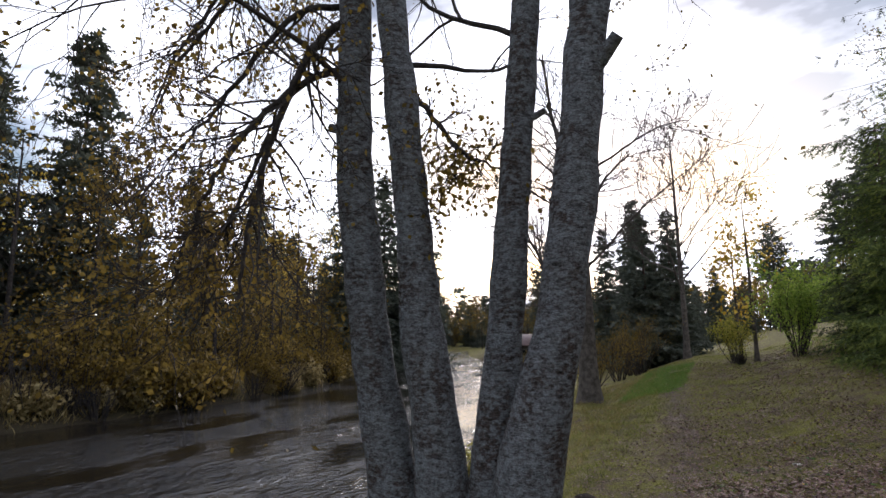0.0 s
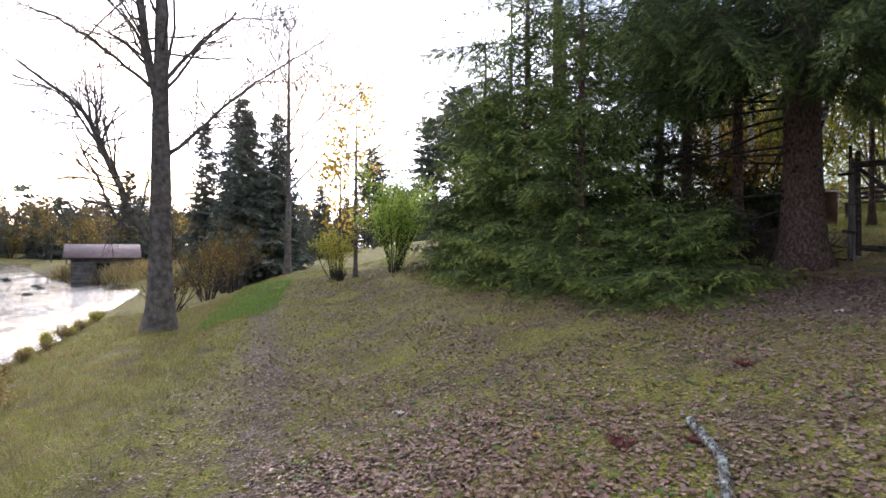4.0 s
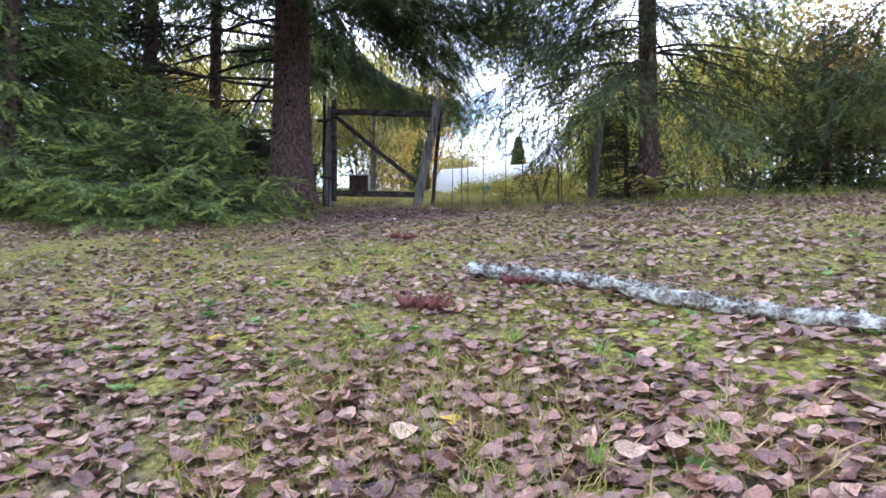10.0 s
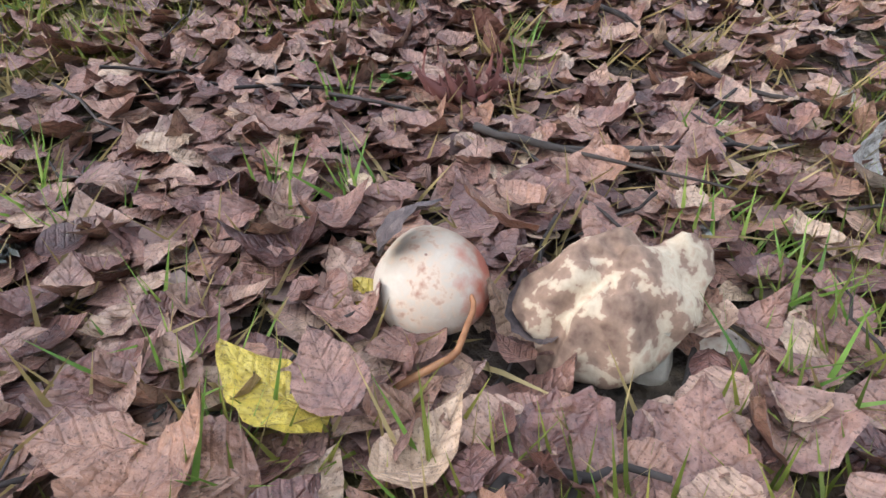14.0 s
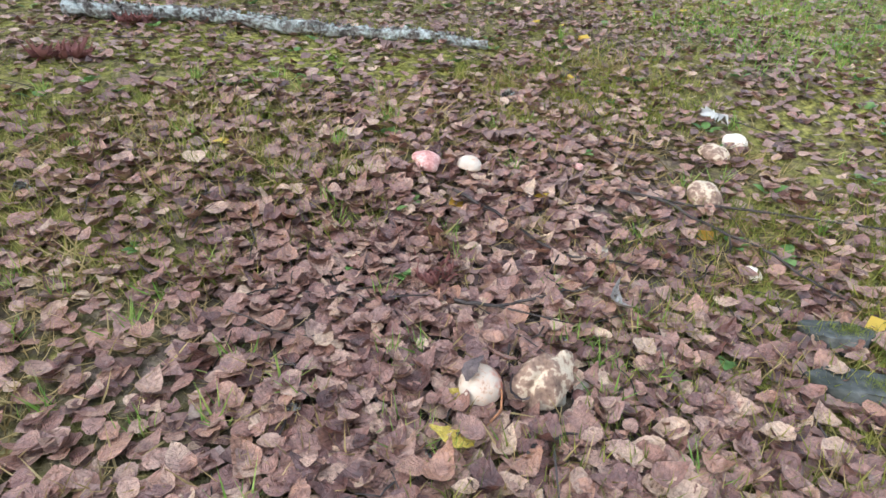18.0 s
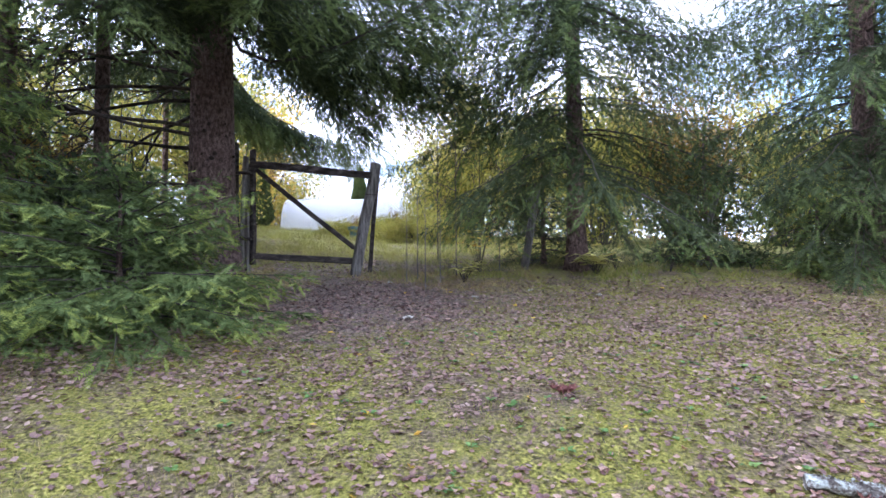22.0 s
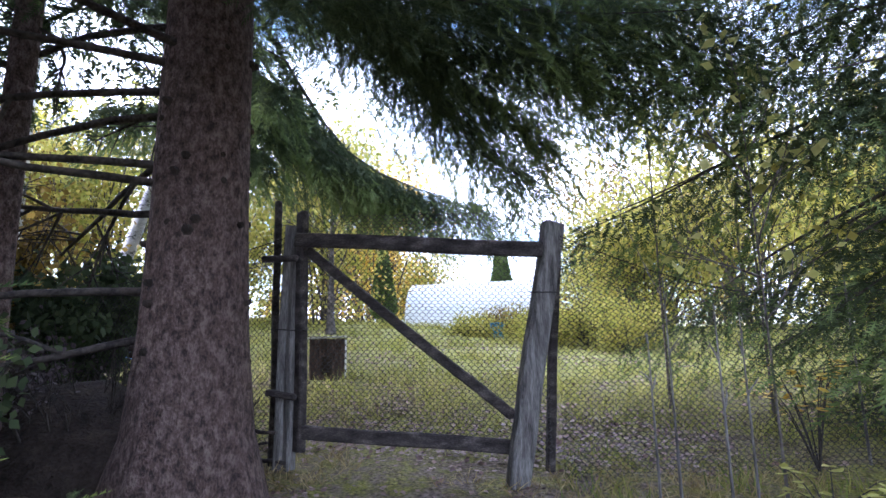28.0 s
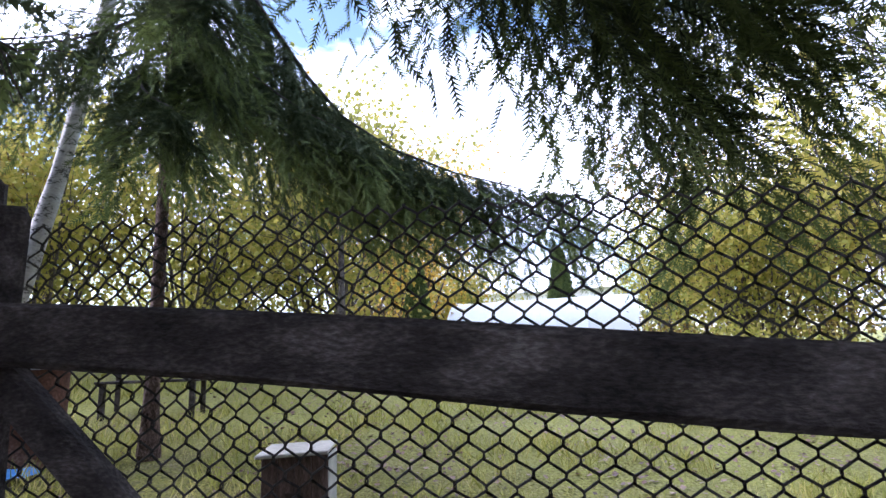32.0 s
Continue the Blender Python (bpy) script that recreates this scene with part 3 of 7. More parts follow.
def scatter(tv, tf, pos, d, up, size, mi=0):
    """Copies of a template (its y along d, its z along up) at the places pos, joined into one chunk."""
    pos, d, up = np.asarray(pos, float), np.asarray(d, float), np.asarray(up, float)
    d = d / (np.linalg.norm(d, axis=1, keepdims=True) + 1e-9)
    x = np.cross(d, up)
    x /= np.linalg.norm(x, axis=1, keepdims=True) + 1e-9
    z = np.cross(x, d)
    size = np.broadcast_to(np.asarray(size, float), (len(pos),))
    v = tv[None, :, 0:1] * x[:, None] + tv[None, :, 1:2] * d[:, None] + tv[None, :, 2:3] * z[:, None]
    v = (v * size[:, None, None] + pos[:, None]).reshape(-1, 3)
    f = (tf[None] + (np.arange(len(pos)) * len(tv))[:, None, None]).reshape(-1, tf.shape[1])
    return (v, f, mi)


def box(lo, hi, bevel=0.008, rng=None, wob=0.0):
    bm = bmesh.new()
    bmesh.ops.create_cube(bm, size=1.0)
    for v in bm.verts:
        for k in range(3):
            v.co[k] = lo[k] + (v.co[k] + 0.5) * (hi[k] - lo[k])
    if bevel:
        bmesh.ops.bevel(bm, geom=bm.edges[:], offset=bevel, segments=1, affect="EDGES")
    return bm


def part(name, bm, material, parent, label="", smooth=False):
    me = bpy.data.meshes.new(name)
    bmesh.ops.recalc_face_normals(bm, faces=bm.faces[:])
    bm.to_mesh(me)
    bm.free()
    me.materials.append(material)
    if smooth:
        me.polygons.foreach_set("use_smooth", np.ones(len(me.polygons), bool))
    ob = new(name, me)
    ob.parent = parent
    if label:
        ob["label"] = label
    return ob


def beam(a, b, w, h, bevel=0.01, seg=6, wob=0.004, seed=1):
    """A sawn timber from a to b, w wide and h high, slightly crooked and worn."""
    r = random.Random(seed)
    a, b = Vector(a), Vector(b)
    ln = (b - a).length
    bm = box((-w / 2, -h / 2, 0), (w / 2, h / 2, ln), bevel)
    long_edges = [e for e in bm.edges if abs(e.verts[0].co.z - e.verts[1].co.z) > ln * 0.5]
    bmesh.ops.subdivide_edges(bm, edges=long_edges, cuts=seg, use_grid_fill=True)
    ph = [r.uniform(0, 6) for _ in range(4)]
    for v in bm.verts:
        z = v.co.z
        v.co.x += wob * math.sin(z * 5 + ph[0]) + r.uniform(-1, 1) * wob * 0.5
        v.co.y += wob * math.sin(z * 4 + ph[1]) + r.uniform(-1, 1) * wob * 0.5
        if z > ln * 0.97 or z < ln * 0.03:
            v.co.z += r.uniform(-1, 1) * wob * 2
    q = (b - a).to_track_quat("Z", "Y").to_matrix().to_4x4()
    bm.transform(Matrix.Translation(a) @ q)
    return bm


# ---- lie of the land ----
WATER_Z = -0.6
PY = [-60, -16, -14, -13, -12.3, -11.5, -10.4, -9.1, -8.8, -8.5, -8.25, -8.05, -7.7, -7.2, -6.4, -5.6, -4.7, -3.4, -1.7, 0, 1.5, 3, 6, 10, 14, 20, 60, 200]
PZ = [-1.2, -1.1, -0.95, -0.7, -0.45, -0.2, 0.0, 0.1, 0.14, 0.2, 0.27, 0.34, 0.45, 0.58, 0.73, 0.93, 1.06, 1.27, 1.5, 1.8, 1.98, 2.2, 2.6, 3.05, 3.35, 3.6, 4.2, 9]
NEAR_X = [-400, -112, -90, -72, -46, -37, -30, -8.8, -4.2, 1, 7, 12, 30, 200]
NEAR_Y = [-64, -66, -56, -48, -33, -24, -21, -16.6, -16.1, -14.1, -13.2, -13.0, -13.5, -20]
FAR_X = [-400, -112, -95, -72, -40, -19, -14, -5, 5, 30, 200]
FAR_Y = [-64, -66, -67, -62, -45, -33.5, -32, -30.3, -31, -32, -40]


def smooth01(v):
    v = np.clip(v, 0, 1)
    return v * v * (3 - 2 * v)


def land(x, y):
    x, y = np.asarray(x, float), np.asarray(y, float)
    z = np.interp(y, PY, PZ)
    z = z + np.clip(2 - x, 0, 14) * 0.08 * np.maximum(np.maximum(smooth01((2.5 - y) / 6), smooth01((y - 0.3) / 2.2)), smooth01((-1.2 - x) / 1.5)) * smooth01((18 - y) / 8)
    z = z + np.clip(x - 6, 0, 10) * 0.065 * smooth01((-6 - y) / 2.5)
    z = z - np.clip(x - 10, 0, 22) * 0.045 * smooth01((y - 1) / 6)
    dn = (y - np.interp(x, NEAR_X, NEAR_Y)) * 0.9
    df = (np.interp(x, FAR_X, FAR_Y) - y) * 0.9
    near = np.maximum(np.minimum(z, WATER_Z + 0.12 + 0.42 * dn), WATER_Z + 0.1 + 0.22 * np.minimum(dn, 2.5))
    far = WATER_Z + 0.5 * np.minimum(df, 1.6) + 0.12 * np.clip(df - 1.6, 0, 12)
    bed = WATER_Z - 0.35 * np.minimum(np.minimum(-dn, -df), 2.5)
    z = np.where(dn > 0, near, np.where(df > 0, far, bed))
    return z


def bumps(x, y):
    x, y = np.asarray(x, float), np.asarray(y, float)
    b = 0.018 * np.sin(x * 3.1 + 1.3 * np.sin(y * 2.3)) * np.sin(y * 2.7 + 0.8) + 0.009 * np.sin(x * 8.3 + y * 3.1) * np.sin(y * 9.1 - x * 2.2)
    return b


def gz(x, y):
    return land(x, y) + bumps(x, y)


def bare(x, y):
    """How trodden or shaded bare the ground is: the footpath by the river, the earth under the spruces and at the gate."""
    x, y = np.asarray(x, float), np.asarray(y, float)
    pathy = np.interp(x, [-30, -12, -6, 0, 5, 9, 30], [-14.5, -11.6, -10.9, -10.0, -9.7, -9.6, -9.8])
    p = np.exp(-(((y - pathy) / 0.5) ** 2)) * 0.44
    g = np.exp(-((x - 1.9) / 2.9) ** 2 - ((y + 1.9) / 2.8) ** 2) * 0.56
    s = np.exp(-((x + 2.5) / 4.5) ** 2 - ((y + 2.2) / 2.6) ** 2) * 0.55
    m = np.exp(-((x - 5.5) / 0.9) ** 2 - ((y + 8.5) / 0.6) ** 2) * 0.62
    return np.clip(np.maximum(np.maximum(np.maximum(p, g), s), m), 0, 1)


def nonuniform(lo, hi, step, far, growth=1.16):
    c = list(np.arange(lo, hi + 1e-6, step))
    s = step
    while c[-1] < far:
        s *= growth
        c.append(c[-1] + s)
    s = step
    while c[0] > -far:
        s *= growth
        c.insert(0, c[0] - s)
    return np.array(c)


gx, gy = nonuniform(-13, 15, 0.13, 1600), nonuniform(-17, 9, 0.13, 1600)
GX, GY = np.meshgrid(gx, gy, indexing="ij")
GV = np.stack([GX, GY, gz(GX, GY)], -1).reshape(-1, 3)
ii, jj = np.meshgrid(np.arange(len(gx) - 1), np.arange(len(gy) - 1), indexing="ij")
kk = ii * len(gy) + jj
GF = np.stack([kk, kk + len(gy), kk + len(gy) + 1, kk + 1], -1).reshape(-1, 4)
ground = make("ground", [(GV, GF, 0)], M_GROUND, smooth=True)
tagged(ground, "mossy sloping ground with thin grass and bare trodden earth", "ground", kind="structure")
at_bare = ground.data.attributes.new("bare", "FLOAT", "POINT")
at_bare.data.foreach_set("value", bare(GV[:, 0], GV[:, 1]).astype(np.float32))
# weights of the darker earth: the far bank and a patch round the mushrooms
darker_v = np.maximum(0.9 * smooth01((-24 - GV[:, 1]) / 4) * smooth01((GV[:, 0] + 70) / 20), 0.85 * np.exp(-((GV[:, 0] - 5.45) / 0.6) ** 2 - ((GV[:, 1] + 8.7) / 0.4) ** 2))
at_lawn = ground.data.attributes.new("lawn", "FLOAT", "POINT")
at_lawn.data.foreach_set("value", (0.6 * smooth01((GV[:, 1] - 2.0) / 3.0)).astype(np.float32))
at_darker = ground.data.attributes.new("darker", "FLOAT", "POINT")
at_darker.data.foreach_set("value", darker_v.astype(np.float32))
wx, wy = np.meshgrid(np.linspace(-420, 220, 81), np.linspace(-260, -11, 61), indexing="ij")
WV = np.stack([wx, wy, np.full_like(wx, WATER_Z)], -1).reshape(-1, 3)
ii, jj = np.meshgrid(np.arange(80), np.arange(60), indexing="ij")
kk = ii * 61 + jj
river = make("water", [(WV, np.stack([kk, kk + 61, kk + 62, kk + 1], -1).reshape(-1, 4), 0)], M_WATER)
tagged(river, "dark rippled river reflecting the white sky", "water", kind="structure")


# ---- trees ----
def shoot_template(pairs, ups, spread=0.24, width=0.07):
    v, f = [], []

    def needle(y, dx, dz, fwd):
        k = len(v)
        v.extend([(0, y - width / 2, 0), (0, y + width / 2, 0), (dx, y + fwd, dz)])
        f.append((k, k + 1, k + 2))

    for i in range(pairs):
        y = 0.04 + 0.92 * i / pairs
        s = spread * (1.0 if i < pairs - 1 else 0.55)
        needle(y, s, 0.05, 0.16)
        needle(y + 0.03, -s, 0.05, 0.16)
    for i in range(ups):
        needle(0.08 + 0.85 * i / ups, 0.02, spread * 0.7, 0.15)
    k = len(v)
    v.extend([(-0.02, 0, 0), (0.02, 0, 0), (0, 1.05, 0)])
    f.append((k, k + 1, k + 2))
    return np.array(v, float), np.array(f, np.int32)


SHOOT_HANG = shoot_template(8, 3, 0.15, 0.085)
SHOOT_SIDE = shoot_template(6, 1, 0.17, 0.1)
SHOOT_FINE, SHOOT_MID, SHOOT_FAR = shoot_template(7, 3, 0.2, 0.11), shoot_template(4, 1, 0.26, 0.2), shoot_template(3, 1, 0.34, 0.34)


def spruce_bits(rng, H, R, hb, step=0.3, per=6, sub=0.13, shoot=0.13, hang=0.25, droop=0.3, spacing=0.075, top_from=1e9, seed_len=0.85, flare=0.8, az_ok=None, jitter=0.7, swoop=0.0, foot=None, extra=(), clear=None, lines=(), line_sub=0.8):
    """Boughs as tubes and shoots as places and directions for a spruce that stands at the origin."""
    wood, sp, sd, tip = [], [], [], []
    plan = [(h_, radians(a_), l_) for h_, a_, l_ in extra] + [(float(q_[0][2]), q_, float(np.linalg.norm(np.diff(q_, axis=0), axis=1).sum())) for q_ in map(np.array, lines)]
    h = hb
    while h < H * 0.985:
        rel = (h - hb) / (H - hb)
        for k in range(max(3, int(per * (1 - 0.4 * rel)))):
            az = rng.uniform(0, 2 * np.pi)
            if az_ok is None or az_ok(az, h):
                plan.append((h + rng.uniform(-0.5, 0.5) * step, az, R * (1 - rel) ** flare * rng.uniform(0.62, 1.08) + 0.12))
        h += step * rng.uniform(0.75, 1.25) * (1.7 if h > top_from else 1.0)
    for h, az, L in plan:
            far_up = h > top_from
            rel = max(0.0, (h - hb) / (H - hb))
            up = 0.05 + 0.5 * rel
            dr = droop * (1 - rel) + 0.04
            s = np.linspace(0, 1, 9)
            wob = rng.normal(0, 0.03, 9).cumsum() * L * 0.15
            line = None
            if not np.isscalar(az):
                line, az = az, 0.0
            ca, sa = np.cos(az), np.sin(az)
            r = L * s
            z = h + L * (up * s - dr * 1.9 * s**2 + dr * 0.9 * s**3.2)
            if swoop:
                z = h - max(0.36 * L, 1.25 if extra else 0) * swoop * (1 - rel) * (1 - np.exp(-r / (0.2 * L if not extra else 0.55))) + L * 0.1 * s**2.5 + L * 0.35 * rel * s
            P = np.stack([r * ca - wob * sa, r * sa + wob * ca, z], 1)
            if line is not None:
                P = np.stack([np.interp(s, np.linspace(0, 1, len(line)), line[:, c]) for c in range(3)], 1)
                P[1:-1] = (P[:-2] + 2 * P[1:-1] + P[2:]) / 4
            if foot is not None:
                low = gz(foot[0] + P[:, 0], foot[1] + P[:, 1]) - foot[2] + 0.05 + rng.uniform(0.03, 0.22) * s
                P[:, 2] = np.maximum(P[:, 2], low)
            wood.append((P, np.linspace(0.006 + 0.006 * L, 0.002, 9)))
            ss = sub * (line_sub if line is not None else 2.2 if far_up else 1.0)
            m = max(3, int(L * 0.82 / ss))
            sj = np.linspace(0.16, 1.0, m) + rng.normal(0, 0.01, m)
            sj = np.clip(np.concatenate([sj, sj]), 0, 1)
            side = np.concatenate([np.ones(m), -np.ones(m)])
            px = np.stack([np.interp(sj, s, P[:, c]) for c in range(3)], 1)
            tan = np.stack([np.interp(sj, s, np.gradient(P[:, c])) for c in range(3)], 1)
            tan /= np.linalg.norm(tan, axis=1, keepdims=True)
            ln = np.minimum(seed_len, 0.5 * L * (1.08 - sj) + 0.12) * rng.uniform(0.7, 1.15, len(sj))
            if line is not None:
                ln = np.minimum(1.25 * seed_len, 0.9 * L * (1.1 - sj) + 0.25) * rng.uniform(0.6, 1.2, len(sj))
            elif extra:
                ln = ln * np.clip(sj / 0.4, 0.3, 1.15)
            lat = np.stack([-tan[:, 1], tan[:, 0], rng.normal(0, 0.3, len(sj)) * side], 1) * side[:, None]
            d = tan * 0.62 + lat * 0.8 + np.stack([np.zeros(len(sj))] * 2 + [-hang * (1.25 if line is not None else 1.0) * rng.uniform(0.5, 1.6, len(sj))], 1)
            d /= np.linalg.norm(d, axis=1, keepdims=True)
            sc = spacing * (line_sub * 1.15 if line is not None else 2.2 if far_up else 1.0)
            cnt = np.maximum(1, (ln / sc).astype(int))
            rep = np.repeat(np.arange(len(sj)), cnt)
            u = np.concatenate([(np.arange(c) + 0.3) / c for c in cnt])
            pp = px[rep] + d[rep] * (u * ln[rep])[:, None]
            pp[:, 2] -= hang * 0.5 * (u * ln[rep]) ** 2
            alt = np.where(np.arange(len(rep)) % 2 == 0, 1.0, -1.0)
            lat2 = np.cross(d[rep], [0, 0, 1.0]) * alt[:, None]
            dd = d[rep] + lat2 * 0.75 + rng.normal(0, jitter * 0.5, (len(rep), 3))
            ok = np.ones(len(pp), bool) if clear is None else clear(pp[:, 0], pp[:, 1], pp[:, 2])
            sp.append(pp[ok])
            sd.append(dd[ok])
            tip.append(((u > 0.62) & (sj[rep] > 0.45))[ok])
    return wood, np.concatenate(sp), np.concatenate(sd), np.concatenate(tip)


def trunk_mesh(name, H, r, mat_, parent, lean=(0, 0), sides=14, flare=1.6, seed=0, n=18, label=""):
    rng = np.random.default_rng(seed)
    s = np.linspace(0, 1, n) ** 1.6
    z = -0.25 + s * (H + 0.25)
    rad = r * (1 - s) ** 0.8 + min(0.012, 0.3 * r)
    rad = rad * (1 + (flare - 1) * np.exp(-np.maximum(z, 0) / (1.1 * r + 0.12)))
    pts = np.stack([lean[0] * s + rng.normal(0, 0.01 * r, n), lean[1] * s + rng.normal(0, 0.01 * r, n), z], 1)
    ch = tubes([(pts, rad)], sides)
    v = ch[0][0]
    ang = np.arctan2(v[:, 1], v[:, 0])
    k = 1 + 0.05 * np.sin(3 * ang + v[:, 2]) + 0.14 * np.exp(-np.maximum(v[:, 2], 0) / 0.4) * np.sin(5 * ang + seed) + rng.normal(0, 0.012, len(v))
    v[:, 0] *= k
    v[:, 1] *= k
    return make(name, ch, mat_, parent, label, smooth=True)


def spruce(x, y, H, R, hb, r, seed, label, tmpl=SHOOT_MID, needle=None, dz=0.0, base=1.6, **kw):
    rng = np.random.default_rng(seed)
    shoot = kw.pop("shoot", 0.13)
    wood, sp, sd, tip = spruce_bits(rng, H, R, hb, shoot=shoot, foot=None if tmpl is SHOOT_FAR else (x, y, float(gz(x, y)) + dz), **kw)
    if tmpl is SHOOT_FAR:
        wood = [(p[::2], q[::2]) for p, q in wood]
    t = empty("spruce_tree", label, "tree", x, y, float(gz(x, y)) + dz, group="spruces")
    trunk_mesh("trunk", H, r, M_SPRUCEBARK, t, seed=seed, flare=base)
    stuff(make("bough_wood", tubes(wood, 3, cap=False), M_DEADTWIG, t))
    up = np.tile([0.0, 0.0, 1.0], (len(sp), 1)) + rng.normal(0, 0.6, (len(sp), 3))
    size = shoot * rng.uniform(0.75, 1.25, len(sp))
    needle = needle or M_NEEDLE
    pair = [needle, {M_NEEDLE: M_TIP, M_NEEDLE_DARK: M_TIP_DARK}.get(needle, needle)]
    make("crown", [scatter(*tmpl, sp[tip == k], sd[tip == k], up[tip == k], size[tip == k], int(k)) for k in (False, True)], pair, t)
    return t


def stuff(ob):
    return tagged(ob, kind="stuff")


def grow(rng, p, d, L, r, depth, out, tips, spread=0.6, kids=(2, 4), ratio=(0.55, 0.8), lift=0.15, wob=0.12, n=5, minr=0.003):
    """A branching limb: out takes (points, radii), tips the ends of the thinnest twigs."""
    pts, q = [p], np.array(d, float)
    for _ in range(n):
        q = q + rng.normal(0, wob, 3) + np.array([0, 0, lift * 0.25])
        q /= np.linalg.norm(q)
        pts.append(pts[-1] + q * L / n)
    pts = np.array(pts)
    r1 = max(minr, r * (0.45 if depth else 0.3))
    out.append((pts, np.linspace(r, r1, n + 1)))
    if depth == 0:
        tips.append((pts[-1], q))
        tips.append((pts[n // 2], q))
        return
    for k in range(rng.integers(kids[0], kids[1] + 1)):
        f = rng.uniform(0.35, 1.0)
        i = f * n
        j = min(int(i), n - 1)
        pp = pts[j] + (pts[j + 1] - pts[j]) * (i - j)
        v = rng.normal(0, 1, 3)
        v -= v.dot(q) * q
        v /= np.linalg.norm(v)
        dd = q * np.cos(spread) + v * np.sin(spread * rng.uniform(0.7, 1.3))
        rr = (r + (r1 - r) * f) * rng.uniform(0.5, 0.75)
        grow(rng, pp, dd, L * rng.uniform(*ratio), max(rr, minr), depth - 1, out, tips, spread, kids, ratio, lift, wob, n, minr)
    tips.append((pts[-1], q))


LEAF_SMALL = (np.array([(0, 0, 0), (0.36, 0.45, 0.06), (0, 1, 0), (-0.36, 0.45, 0.06)], float), np.array([(0, 1, 2, 3)], np.int32))


def leaf_chunk(rng, tips, per, spread, size, mi=0):
    P = np.array([t[0] for t in tips])
    P = np.repeat(P, per, 0) + rng.normal(0, spread, (len(P) * per, 3))
    D = rng.normal(0, 1, P.shape)
    D[:, 2] -= 0.6
    U = rng.normal(0, 1, P.shape)
    return scatter(*LEAF_SMALL, P, D, U, size * rng.uniform(0.7, 1.3, len(P)), mi)


def leafy_tree(name, x, y, H, r, seed, label, category="tree", limb_r=0.33, sides=5, seg=5, depth=3, limbs=9, first=0.3, leaf=None, per=3, leaf_size=0.08, bark=None, spread=0.55, lean=(0, 0), limb_len=0.35, up=0.6, z=None, scat=0.15, keep=1.0, thin=0.003, lift=0.15, kids=(2, 4), flare=1.5):
    rng = np.random.default_rng(seed)
    bark = bark or M_GREYTWIG
    zz = float(gz(x, y)) if z is None else z
    t = empty(name, label, category, x, y, zz)
    trunk_mesh("trunk", H, r, bark, t, lean, 10, flare, seed)
    tips, out, joined = [], [], r < 0.2
    for k in range(limbs):
        out = out if joined else []
        f = first + (0.97 - first) * (k + rng.uniform(0, 0.8)) / limbs
        h = f * H
        az = k * 2.4 + rng.uniform(-0.5, 0.5)
        s = ((h + 0.25) / (H + 0.25)) ** (1 / 1.6)
        p = np.array([lean[0] * s**1.6, lean[1] * s**1.6, h])
        d = np.array([np.cos(az), np.sin(az), up + 0.4 * f])
        d /= np.linalg.norm(d)
        grow(rng, p, d, H * limb_len * (1.1 - 0.75 * f), max(r * limb_r * (1.05 - f), 0.008), depth, out, tips, spread, kids=kids, lift=lift, minr=thin, n=seg)
        if not joined:
            make("limb", tubes(out, sides, cap=False), bark, t)
    if joined:
        stuff(make("branch_wood", tubes(out, sides, cap=False), bark, t))
    if leaf is not None:
        tips = [q for q in tips if rng.random() < keep]
        stuff(make("foliage", [leaf_chunk(rng, tips, per, scat, leaf_size)], leaf, t))
    return t


def bush(name, x, y, h, w, seed, label, leaf, stems=14, per=5, leaf_size=0.06, bark=None, depth=2, z=None, scat=0.09, category="bush", fill=0):
    rng = np.random.default_rng(seed)
    t = empty(name, label, category, x, y, float(gz(x, y)) if z is None else z)
    out, tips = [], []
    for k in range(stems):
        a = rng.uniform(0, 2 * np.pi)
        sp_ = rng.uniform(0.1, 1.0) * w / h
        d = np.array([np.cos(a) * sp_, np.sin(a) * sp_, 1.0])
        p = np.array([np.cos(a) * 0.12 * w, np.sin(a) * 0.12 * w, -0.08])
        grow(rng, p, d / np.linalg.norm(d), h * rng.uniform(0.55, 0.9), 0.012 + 0.006 * h, depth, out, tips, 0.5, (2, 3), (0.4, 0.65), 0.2, 0.1, 5, 0.003)
    tips += [(p[i], None) for p, _ in out for i in (1, 2, 4) if p[i][2] > 0.1 * h]
    a_, r_ = rng.uniform(0, 6.28, fill), w * 0.8 * np.sqrt(rng.uniform(0, 1, fill))
    tips += [(np.array([r * math.cos(b), r * math.sin(b), c]), None) for b, r, c in zip(a_, r_, rng.uniform(0.05, 0.6, fill) * h)]
    stuff(make("stem_wood", tubes(out, 3, cap=False), bark or M_TWIG, t))
    if leaf is not None:
        stuff(make("foliage", [leaf_chunk(rng, tips, per, scat, leaf_size)], leaf, t))
    return t


